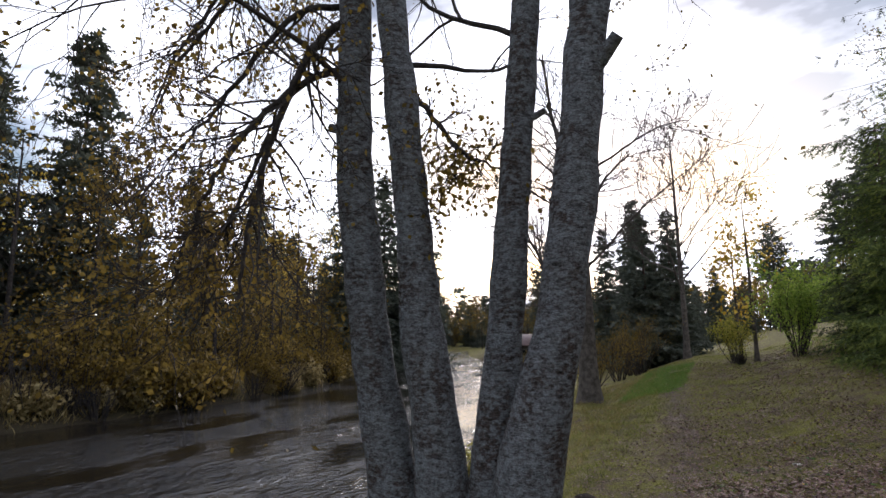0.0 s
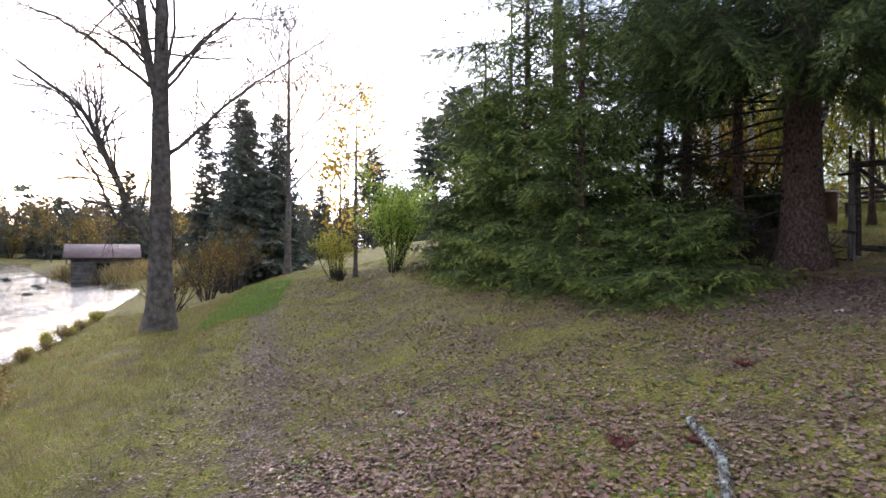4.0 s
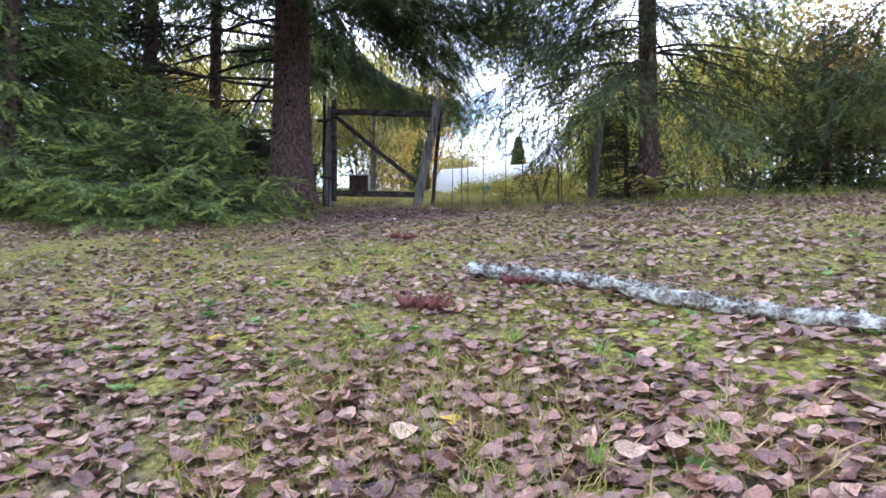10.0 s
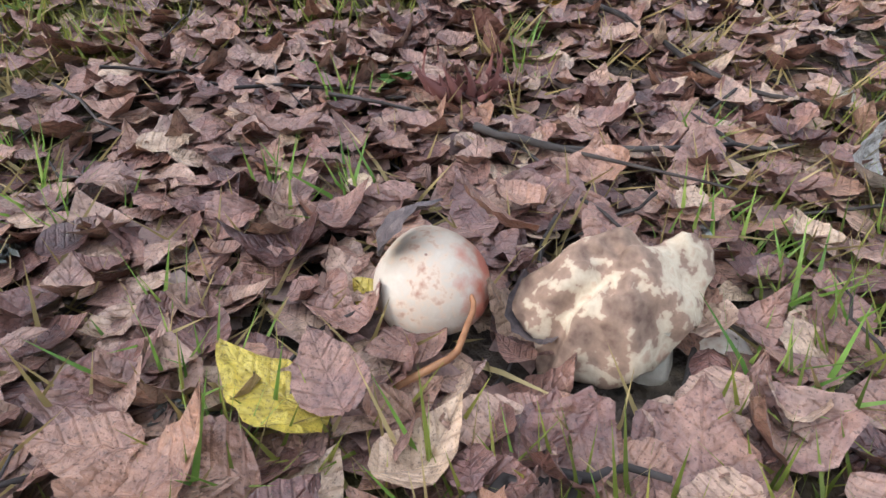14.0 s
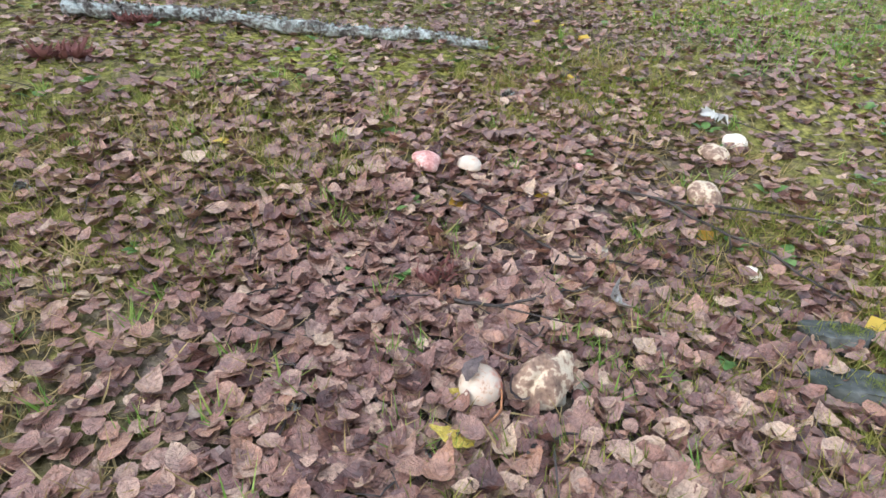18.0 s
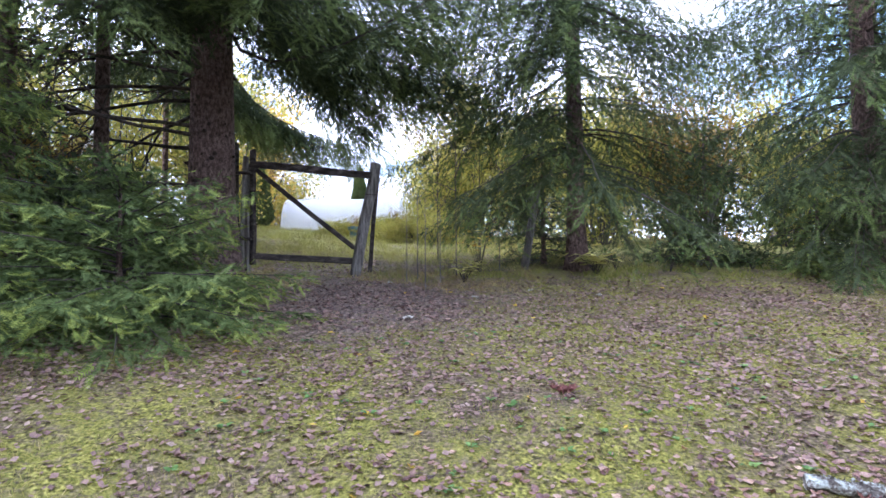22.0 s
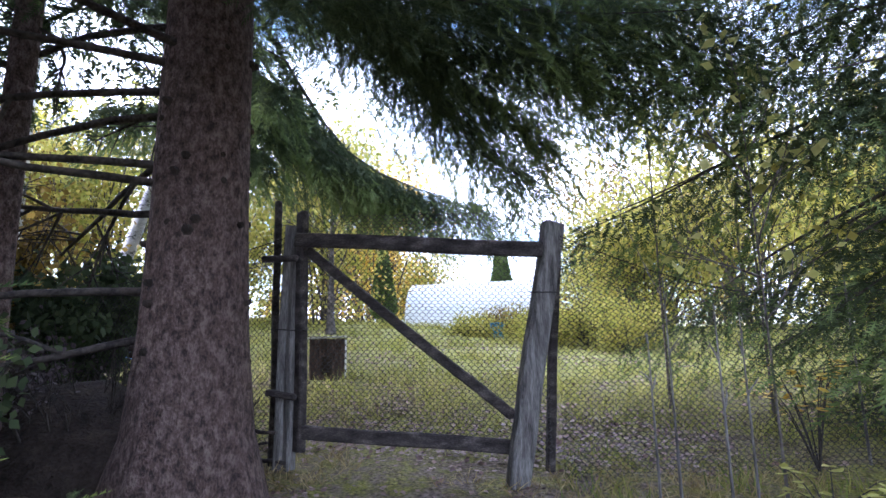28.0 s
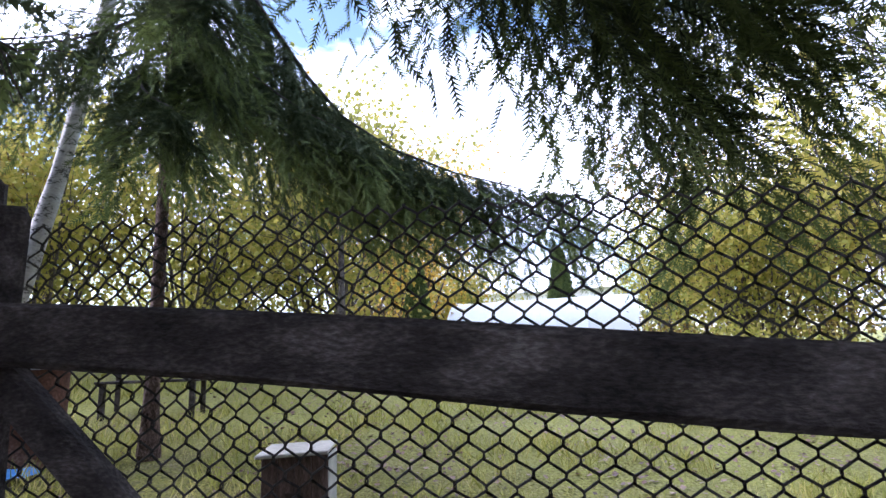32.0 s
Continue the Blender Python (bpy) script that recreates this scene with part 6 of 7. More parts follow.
broken_mushroom(5.502, -8.842, -0.004)
mushroom(5.585, -8.85, 0.022, "small half-buried pale mushroom beside the broken one", M_CAP, 7, (10, 20), 0.0, 0.7, 0.08)
mushroom(5.625, -8.05, 0.042, "pink mushroom with a curled edge on the leaves", M_CAPPINK, 3, (25, 8), 0.025, 0.6, 0.08)
mushroom(5.741, -8.1, 0.037, "white and purple mushroom on a short stem", M_CAPFLUSH, 4, (6, 10), 0.03, 0.8, 0.05)
mushroom(6.336, -8.43, 0.055, "pale weathered mushroom with a spotted cap", M_CAPBROWN, 5, (35, 5), 0.03, 0.7, 0.04)
mushroom(6.58, -8.26, 0.052, "pale brown mushroom cap lying on the leaves", M_CAPBROWN, 6, (14, 4), 0.01, 0.55, 0.04)
mushroom(6.7, -8.24, 0.042, "tipped cream mushroom with its gills up", M_CAP, 8, (40, -25), 0.01, 0.5, 0.06)
mushroom(5.919, -8.5, 0.018, "tiny round white mushroom button among the leaves", M_GILL, 9, (10, 0), 0.008, 0.7, 0.05)
mushroom(6.22, -8.72, 0.026, "small cream mushroom among the leaves", M_CAP, 10, (18, 0), 0.006, 0.6, 0.06)
mushroom(6.1, -8.16, 0.022, "small pink-white mushroom among the leaves", M_CAPPINK, 12, (10, 10), 0.008, 0.5, 0.06)


# ---- leaves on the ground ----
def leaf_template(curl, fold, seed, teeth=0.0, crumple=0.0, rows=7, cols=3):
    """An ovate leaf, one unit long, curled along and folded across its midrib."""
    g = np.random.default_rng(seed)
    ys = np.linspace(0, 1, rows)
    ws = 0.34 * np.sin(np.pi * np.clip(ys, 0.02, 1) ** 0.72) ** 0.9 + 0.012
    ws[-1] = 0.008
    v = []
    for y, w in zip(ys, ws):
        for c_ in np.linspace(-1, 1, cols):
            edge = g.uniform(-teeth, teeth) if abs(c_) == 1 else 0
            zz = curl * (y - 0.45) ** 2 * 1.6 + fold * abs(c_) * w + g.normal(0, crumple) + 0.35 * crumple * math.sin(9 * y + 5 * c_ + seed) + 0.35 * crumple * abs(math.sin(11 * (y - 0.25 * abs(c_))))
            v.append((c_ * w + edge, y + g.uniform(-teeth, teeth) * 0.5, zz))
    f = [(r * cols + c_, r * cols + c_ + 1, (r + 1) * cols + c_ + 1, (r + 1) * cols + c_) for r in range(rows - 1) for c_ in range(cols - 1)]
    return np.array(v) - np.array([0, 0.5, 0]), np.array(f, np.int32)


LEAVES_NEAR = [leaf_template(c_ * 0.8, fo * 0.8, 20 + s_, 0.024, 0.02, 13, 7) for s_, (c_, fo) in enumerate([(0.2, 0.1), (0.5, 0.25), (-0.5, 0.1), (0.3, -0.3), (1.0, 0.6), (0.1, 0.02), (-0.2, -0.15), (1.2, -0.4), (0.6, 0.7), (1.6, 0.4), (-0.8, 0.5), (0.3, 0.1), (-0.3, 0.05)])]
LEAVES_FINE = [leaf_template(c, fo, s, 0.03, 0.02) for s, (c, fo) in enumerate([(0.2, 0.1), (0.5, 0.2), (-0.4, 0.1), (0.3, -0.25), (0.9, 0.5), (0.1, 0.02), (-0.2, -0.12)])]
LEAF_PLAIN = (np.array([(0, -0.5, 0.05), (0.4, 0, 0.12), (0, 0.5, 0.08), (-0.4, 0, 0.1), (0, 0, 0)], float), np.array([(0, 1, 4), (1, 2, 4), (2, 3, 4), (3, 0, 4)], np.int32))


def patch_noise(x, y, s=0.7, o=0.0):
    return np.array([noise.noise(Vector((a * s + o, b * s - o, 0.3))) for a, b in zip(x, y)])


def leaf_lines(ob, shapes, counts):
    """Keeps each leaf's own along-and-across place for the veins."""
    a = ob.data.attributes.new("leaf", "FLOAT_VECTOR", "POINT")
    flat = np.concatenate([np.tile(s_ * np.array([1, 1, 0]), (c_, 1)) for s_, c_ in zip(shapes, counts)])
    a.data.foreach_set("vector", flat.astype(np.float32).ravel())


def litter(name, x0, x1, y0, y1, n, size, templates, seed, lift=0.02, tilt=0.35, thin=0.0, label="", material=None):
    g = np.random.default_rng(seed)
    x, y = g.uniform(x0, x1, n), g.uniform(y0, y1, n)
    if thin:
        keep = patch_noise(x, y, 0.9, 4.2) + g.normal(0, 0.12, n) > -thin
        x, y = x[keep], y[keep]
    keep = g.random(len(x)) < np.clip((y + 12.5) / 3.2, 0.12, 1)
    rim = 0.22 * min(x1 - x0, y1 - y0)
    keep &= g.random(len(x)) < np.clip(np.minimum(np.minimum(x - x0, x1 - x), np.minimum(y - y0, y1 - y)) / rim + 0.1, 0, 1)
    for cx, cy, r in ((5.387, -8.81, 0.036), (5.505, -8.87, 0.05), (5.625, -8.06, 0.04), (5.74, -8.1, 0.035), (6.336, -8.44, 0.045), (6.58, -8.26, 0.04)):
        keep &= (x - cx) ** 2 + (y - cy) ** 2 > r * r
    x, y = x[keep], y[keep]
    n = len(x)
    z = gz(x, y) + g.uniform(0.004, lift, n)
    a = g.uniform(0, 2 * np.pi, n)
    d = np.stack([np.cos(a), np.sin(a), g.normal(0, tilt, n)], 1)
    up = np.stack([g.normal(0, tilt, n), g.normal(0, tilt, n) - 0.2, np.ones(n)], 1)
    s = size * g.uniform(0.6, 1.35, n)
    which = g.integers(0, len(templates), n)
    P = np.stack([x, y, z], 1)
    ch = [scatter(*templates[k], P[which == k], d[which == k], up[which == k], s[which == k]) for k in range(len(templates))]
    ob = make(name, ch, material or (M_LITTER if templates[0] is LEAF_PLAIN else M_LEAFNEAR), smooth=templates[0] is not LEAF_PLAIN)
    if templates[0] is not LEAF_PLAIN:
        leaf_lines(ob, [templates[k][0] for k in range(len(templates))], [int((which == k).sum()) for k in range(len(templates))])
    return tagged(ob, label or "brown fallen birch and alder leaves", "leaves", kind="stuff")


litter("fallen_leaves", 4.95, 6.0, -9.3, -8.0, 1750, 0.054, LEAVES_NEAR, 1, 0.03, 0.22, label="thick layer of damp brown fallen leaves round the mushrooms")
litter("fallen_leaves", 4.5, 6.7, -9.6, -7.3, 4200, 0.052, LEAVES_FINE, 11, 0.026, 0.2, 0.9)
litter("fallen_leaves", 2.9, 5.5, -9.9, -7.3, 3000, 0.05, LEAVES_FINE, 19, 0.024, 0.22, 0.9)
litter("fallen_leaves", 2.6, 8.4, -10.0, -6.0, 9000, 0.041, LEAVES_FINE, 2, 0.022, 0.24, 0.9)
litter("fallen_leaves", 3.4, 11.5, -12.0, -0.3, 34000, 0.042, [LEAF_PLAIN], 3, 0.018, 0.3, 0.3)
litter("fallen_leaves", -1.5, 3.6, -12.2, -0.3, 22000, 0.042, [LEAF_PLAIN], 13, 0.018, 0.3, 0.3)
litter("fallen_leaves", -12, 13, -12.5, 0.6, 24000, 0.043, [LEAF_PLAIN], 4, 0.016, 0.3, 0.4)
litter("fallen_leaves", -5, 5.5, 0.2, 9, 9000, 0.055, [LEAF_PLAIN], 5, 0.02, 0.3, 0.15)
litter("fallen_leaves", -1.5, 8.5, -6.0, -0.3, 16000, 0.04, [LEAF_PLAIN], 15, 0.016, 0.3, 0.9)
litter("fallen_leaves", -12, 1, -12.0, -4.0, 19000, 0.046, [LEAF_PLAIN], 16, 0.018, 0.35, 0.35)
litter("fallen_leaves", -1.0, 3.2, 0.1, 2.4, 3000, 0.05, [LEAF_PLAIN], 18, 0.02, 0.3, 0.6)
litter("yellow_fallen_leaves", -11, 11, -10.5, -0.5, 400, 0.06, [LEAF_PLAIN], 6, 0.02, 0.3, 0.3, "scattered yellow fallen leaves", M_YELLOW)

BLADE = (np.array([(-0.024, 0, 0), (0.024, 0, 0), (0.021, 0.45, 0.06), (-0.021, 0.45, 0.06), (0.0, 1.0, 0.3)], float), np.array([(0, 1, 2), (0, 2, 3), (3, 2, 4)], np.int32))


def grass(name, x0, x1, y0, y1, tufts, blades, length, seed, material, label, thin=0.0, spread=0.04, off=1.0, lean=0.5, z=None):
    g = np.random.default_rng(seed)
    x, y = g.uniform(x0, x1, tufts), g.uniform(y0, y1, tufts)
    keep = (patch_noise(x, y, 1.3, off) > thin) & ((bare(x, y) < 0.47) | (y < -7.6) & (x > 4.6) & (x < 6.8)) & (land(x, y) > WATER_Z + 0.05)
    x, y = np.repeat(x[keep], blades), np.repeat(y[keep], blades)
    n = len(x)
    x, y = x + g.normal(0, spread, n), y + g.normal(0, spread, n)
    P = np.stack([x, y, gz(x, y) - 0.005], 1)
    d = np.stack([g.normal(0, lean, n), g.normal(0, lean, n), np.ones(n)], 1)
    up = g.normal(0, 1, (n, 3))
    return tagged(make(name, [scatter(*BLADE, P, d, up, length * g.uniform(0.5, 1.4, n))], material), label, "grass", kind="stuff")


grass("grass", 4.5, 6.9, -9.4, -7.4, 1500, 14, 0.055, 1, M_GRASS, "thin green and dry grass tufts between the leaves", -0.12, 0.02)
grass("grass", 0, 9.5, -10.2, -2.0, 15000, 9, 0.042, 2, M_GRASS, "thin green grass tufts between the leaves", -0.04, 0.04)
grass("grass", -16, 0, -12.5, -4.0, 11000, 8, 0.06, 3, M_GRASS, "short green lawn grass", -0.15, 0.06)
grass("green_grass", -11.5, -5.5, -12.3, -10.6, 2600, 9, 0.09, 31, M_BLADE, "strip of fresh green grass beside the footpath", -0.5, 0.06)
grass("green_grass", 7.2, 9.0, -8.0, -7.0, 230, 8, 0.07, 35, M_BLADE, "patch of fresh green grass on the slope", -0.5, 0.05)
grass("bank_grass", -11, 9.5, -16.2, -10.9, 5200, 8, 0.09, 14, M_GRASS, "short green grass on the river bank", -0.5, 0.06)
grass("bank_grass", -11, 9.5, -16.2, -11.6, 3600, 8, 0.11, 4, M_DRYGRASS, "long dry yellow grass on the river bank", -0.5, 0.07)
grass("garden_grass", -7, 7, 0.5, 16, 14000, 7, 0.06, 5, M_LAWN, "green garden lawn behind the fence", -0.35, 0.08)
grass("meadow_grass", -7, 6, 1.2, 13, 5200, 9, 0.17, 33, M_LAWN, "longer half-dry meadow grass behind the gate", -0.02, 0.07)
grass("gate_grass", -0.6, 4.5, -1.6, 0.4, 1100, 7, 0.1, 34, M_DRYGRASS, "dry pale grass beside the gate", 0.0, 0.05, 3.0, 0.9)
grass("fence_grass", 1.9, 12, -0.7, 0.7, 700, 8, 0.13, 6, M_GRASS, "grass and weeds along the fence", -0.1, 0.05)
grass("reeds", -48, -33, -34.5, -23.5, 1500, 8, 1.0, 9, M_DRYGRASS, "tall dry reeds on the shore by the cabin", -1.0, 0.25)
grass("far_bank_grass", -40, 14, -36.5, -30, 2600, 10, 0.5, 7, M_DRYGRASS, "tall dry grass of the far river bank", -0.6, 0.2)

grass("dry_grass", 4.6, 6.8, -9.3, -7.5, 700, 18, 0.065, 21, M_DRYGRASS, "matted pale dry grass between the leaves", -0.2, 0.025, 5.0, 1.6)
grass("dry_grass", -3, 11, -10.0, -1.0, 5000, 8, 0.05, 22, M_DRYGRASS, "matted pale dry grass between the leaves", -0.1, 0.04, 6.0, 1.4)


def tuft(x, y, n, length, seed):
    g = np.random.default_rng(seed)
    P = np.stack([g.normal(0, 0.012, n), g.normal(0, 0.012, n), np.full(n, -0.006)], 1)
    D = np.stack([g.normal(0, 0.55, n), g.normal(0, 0.55, n), np.ones(n)], 1)
    ob = make("grass_tuft", [scatter(*BLADE, P, D, g.normal(0, 1, (n, 3)), length * g.uniform(0.5, 1.3, n))], M_BLADE)
    ob.location = (x, y, float(gz(x, y)))
    return tagged(ob, "tuft of fresh green grass between the fallen leaves", "grass", "grass tufts by the mushrooms")


TUFTS = [(5.063, -8.639), (4.993, -8.53), (5.113, -8.681), (5.236, -8.857), (5.208, -8.805), (5.263, -8.923), (5.38, -8.947), (5.416, -8.959), (5.451, -8.954), (5.62, -8.735), (5.66, -8.75), (5.644, -8.815), (5.67, -8.843), (5.596, -8.89), (5.7, -8.56), (5.336, -8.46), (5.266, -8.662), (5.0, -8.25), (5.3, -8.2), (5.9, -8.1), (5.2, -8.0), (5.8, -8.75), (5.75, -8.9)]
g = np.random.default_rng(77)
TUFTS += [(float(a), float(b)) for a, b in zip(g.uniform(4.4, 7.0, 60), g.uniform(-9.3, -7.2, 60))]
for k, (tx, ty) in enumerate(TUFTS):
    tuft(tx, ty, 5 if 6 <= k <= 8 else 20, 0.068, 300 + k)


def green_weeds():
    g = np.random.default_rng(41)
    P, D, U = [], [], []
    for k in range(330):
        x, y = g.uniform(1.5, 9.5), g.uniform(-9.6, -3.5)
        for j in range(g.integers(4, 8)):
            a = g.uniform(0, 6.28)
            P.append((x + 0.015 * math.cos(a), y + 0.015 * math.sin(a), float(gz(x, y)) + 0.015))
            D.append((math.cos(a), math.sin(a), g.uniform(0.1, 0.6)))
            U.append((0, 0, 1))
    tv, tf = leaf_template(-0.3, 0.1, 5)
    ob = make("green_weeds", [scatter(tv + np.array([0, 0.5, 0]), tf, P, D, U, g.uniform(0.02, 0.05, len(P)))], M_GREENWEED)
    tagged(ob, "small green weeds in the leaf litter", "weeds", kind="stuff")
    specs = []
    for k in range(260):
        x, y, a, ln = g.uniform(1.5, 9), g.uniform(-9.5, -3.0), g.uniform(0, 6.28), g.uniform(0.06, 0.3)
        if k < 70:
            x, y = g.uniform(4.9, 6.3), g.uniform(-9.1, -8.0)
        s_ = np.linspace(-0.5, 0.5, 6)
        xs, ys = x + s_ * ln * math.cos(a) + g.normal(0, 0.006, 6), y + s_ * ln * math.sin(a) + g.normal(0, 0.006, 6)
        specs.append((np.stack([xs, ys, gz(xs, ys) + g.uniform(0.008, 0.03) + s_ * g.normal(0, 0.02)], 1), np.linspace(0.0022, 0.001, 6)))
    tagged(make("fallen_twigs", tubes(specs, 4), M_TWIG), "thin dark fallen twigs on the leaves", "twigs", kind="stuff")


green_weeds()
for k, pts in enumerate([((5.64, -8.2), (5.737, -8.36), (5.8, -8.52), (5.95, -8.6)), ((5.457, -8.565), (5.542, -8.615), (5.632, -8.615), (5.78, -8.626)), ((5.387, -8.955), (5.431, -8.947), (5.484, -8.951)), ((6.1, -8.32), (6.36, -8.54), (6.65, -8.79), (6.8, -8.95)), ((6.2, -8.4), (6.3, -8.75), (6.28, -8.95))]):
    q = np.linspace(0, 1, 14)
    P = np.array(pts)
    P = np.stack([np.interp(q, np.linspace(0, 1, len(P)), P[:, c]) for c in range(2)], 1) + np.random.default_rng(k).normal(0, 0.004, (14, 2))
    br = empty("fallen_branch", "thin dark fallen branch lying on the leaves", "branch", P[0, 0], P[0, 1], float(gz(*P[0])) + 0.03)
    line = np.stack([P[:, 0], P[:, 1], gz(P[:, 0], P[:, 1]) + 0.03], 1) - np.array(br.location)
    make("stem", tubes([(line, np.linspace(0.0045, 0.002, 14))], 6), M_TWIG, br)
    for j in (4, 8, 11):
        e = line[j] + np.random.default_rng(k * 9 + j).normal(0, 0.05, 3) * np.array([1, 1, 0.25])
        make("side_twig", tubes([(np.linspace(line[j], e, 4), np.linspace(0.0025, 0.001, 4))], 5), M_TWIG, br)


def one_leaf(x, y, z, size, az, tilt, kind, material, label, name="fallen_leaf"):
    tv, tf = LEAVES_NEAR[kind]
    ob = make(name, [(tv * size, tf, 0)], material, smooth=True)
    leaf_lines(ob, [tv], [1])
    ob.location = (x, y, float(gz(x, y)) + z)
    ob.rotation_euler = (radians(tilt[0]), radians(tilt[1]), radians(az))
    return tagged(ob, label, "leaf")


one_leaf(5.285, -8.885, 0.036, 0.08, 60, (22, 10), 5, M_LEAFYELLOW, "half yellow and half brown fallen leaf")
one_leaf(5.318, -8.886, 0.046, 0.06, 20, (20, -6), 11, M_LEAFNEAR, "tan brown leaf over half of the yellow one")
one_leaf(5.515, -8.945, 0.03, 0.085, -30, (20, -10), 3, M_LEAFNEAR, "large serrated brown leaf near the broken mushroom")
one_leaf(5.368, -8.808, 0.095, 0.056, -75, (34, -18), 2, M_DARKLEAF, "dark grey leaf stuck on the mushroom cap")
one_leaf(5.425, -8.8, 0.092, 0.07, 70, (30, 24), 1, M_LEAFNEAR, "tan curled leaf leaning on the mushroom cap")
one_leaf(5.447, -8.83, 0.028, 0.055, 10, (25, 10), 4, M_DARKLEAF, "dark brown curled leaf standing between the mushrooms")
one_leaf(5.345, -8.795, 0.022, 0.045, 20, (50, -40), 2, M_LEAFYELLOW, "small yellow leaf behind the mushroom cap")
one_leaf(5.6, -8.855, 0.028, 0.05, -60, (8, 14), 7, M_LEAFNEAR, "tan dry curled leaf beside the broken mushroom")
one_leaf(5.79, -8.7, 0.035, 0.075, 12, (30, 30), 9, M_LEAFPALE, "pale grey curled leaf in the litter")
def lichen_tuft(x, y, size, seed):
    g = np.random.default_rng(seed)
    n = 90
    d = g.normal(0, 1, (n, 3))
    d[:, 2] = np.abs(d[:, 2]) + 0.2
    d /= np.linalg.norm(d, axis=1, keepdims=True)
    ob = make("lichen_tuft", [scatter(*tri_t, d * size * g.uniform(0.0, 0.5, (n, 1)), d + g.normal(0, 0.5, (n, 3)), g.normal(0, 1, (n, 3)), size * g.uniform(0.25, 0.6, n))], M_LICHEN)
    ob.location = (x, y, float(gz(x, y)) + 0.012)
    return tagged(ob, "small ragged tuft of pale blue-grey lichen on the leaves", "lichen", "lichen tufts")


for k, (lx, ly, lz) in enumerate([(5.23, -8.885, 0.022), (5.06, -8.71, 0.02), (6.14, -7.68, 0.035), (4.61, -7.86, 0.03), (5.62, -8.74, 0.014)]):
    lichen_tuft(lx, ly, lz, 400 + k)
leafstalk = empty("leaf_stalk", "thin orange-brown curling leaf stalk below the mushroom", "stalk", 5.4, -8.83, float(gz(5.4, -8.83)))
sq = np.linspace(0, 1, 16)
make("stalk", tubes([(np.stack([np.interp(sq, [0, 0.3, 0.7, 1], [0.006, 0.01, -0.006, -0.05]), np.interp(sq, [0, 0.3, 0.7, 1], [0.004, -0.012, -0.035, -0.045]), np.interp(sq, [0, 0.3, 0.7, 1], [0.06, 0.05, 0.03, 0.016])], 1), np.linspace(0.0016, 0.0028, 16))], 7), M_LEAFORANGE, leafstalk, smooth=True)
MAPLE = []
for k in range(5):
    a = radians(-100 + 50 * k)
    for w, r_ in ((-0.34, 0.55), (-0.16, 0.72), (0.0, 1.0), (0.16, 0.72), (0.34, 0.5)):
        MAPLE.append((math.sin(a + w) * r_, math.cos(a + w) * r_))
for mx, my, sz, az, mt, lb in [(5.99, -8.255, 0.085, 30, M_LITTER, "large dry pinkish maple leaf"), (6.75, -8.1, 0.07, 80, M_PALEBOARD, "pale dry maple leaf"), (5.95, -7.95, 0.09, 200, M_LITTER, "large dry pinkish maple leaf"), (5.9, -7.2, 0.08, 120, M_LITTER, "dry brown maple leaf"), (2.28, -8.39, 0.075, 40, M_PALEBOARD, "pale dry maple leaf"), (1.88, -8.44, 0.06, 100, M_LITTER, "dry brown maple leaf"), (2.6, -3.05, 0.075, 10, M_PALEBOARD, "pale dry maple leaf"), (2.22, -0.8, 0.05, 60, M_PALEBOARD, "pale dry maple leaf"), (3.4, -1.73, 0.06, 150, M_PALEBOARD, "pale dry maple leaf"), (4.98, -1.75, 0.055, 220, M_PALEBOARD, "pale dry maple leaf"), (4.17, -1.38, 0.05, 300, M_PALEBOARD, "pale dry maple leaf")]:
    v = [(0, 0, 0.012)] + [(p_[0] * sz, p_[1] * sz, 0.018 * math.sin(3 * i + az)) for i, p_ in enumerate(MAPLE)]
    ob = make("maple_leaf", [(v, [(0, i + 2, i + 1) for i in range(len(MAPLE) - 1)], 0)], mt)
    ob.location, ob.rotation_euler = (mx, my, float(gz(mx, my)) + 0.028), (radians(8), radians(-6), radians(az))
    tagged(ob, lb + " lying on the litter", "leaf", "maple leaves")
for k, (sx, sy, ax, ay, az_) in enumerate([(6.1, -9.1, 0.11, 0.045, -50), (6.18, -8.97, 0.08, 0.04, -35)]):
    bm = bmesh.new()
    bmesh.ops.create_icosphere(bm, subdivisions=4, radius=1.0)
    for v in bm.verts:
        w = 1 + 0.3 * noise.noise(v.co * 1.6 + Vector((k * 3, 0, 0))) + 0.07 * noise.noise(v.co * 6)
        v.co = Vector((v.co.x * ax * w, v.co.y * ay * w, max(-0.03, min(0.025, v.co.z * 0.06 * w + 0.01 * noise.noise(v.co * 5)))))
    st = empty("mossy_stone", "flat grey stone with patches of moss in the leaf litter", "stone", sx, sy, float(gz(sx, sy)) + 0.004)
    st.rotation_euler = (0, 0, radians(az_))
    part("stone", bm, M_STONE, st, smooth=True)
    g = np.random.default_rng(k)
    m = 520
    px_ = np.stack([g.normal(0.3 * ax, ax * 0.3, m), g.normal(0, ay * 0.3, m), np.full(m, 0.022)], 1)
    stuff(make("moss", [scatter(*BLADE, px_, np.stack([g.normal(0, 0.6, m), g.normal(0, 0.6, m), np.ones(m)], 1), g.normal(0, 1, (m, 3)), g.uniform(0.008, 0.02, m))], M_MOSS, st, "yellow-green moss"))

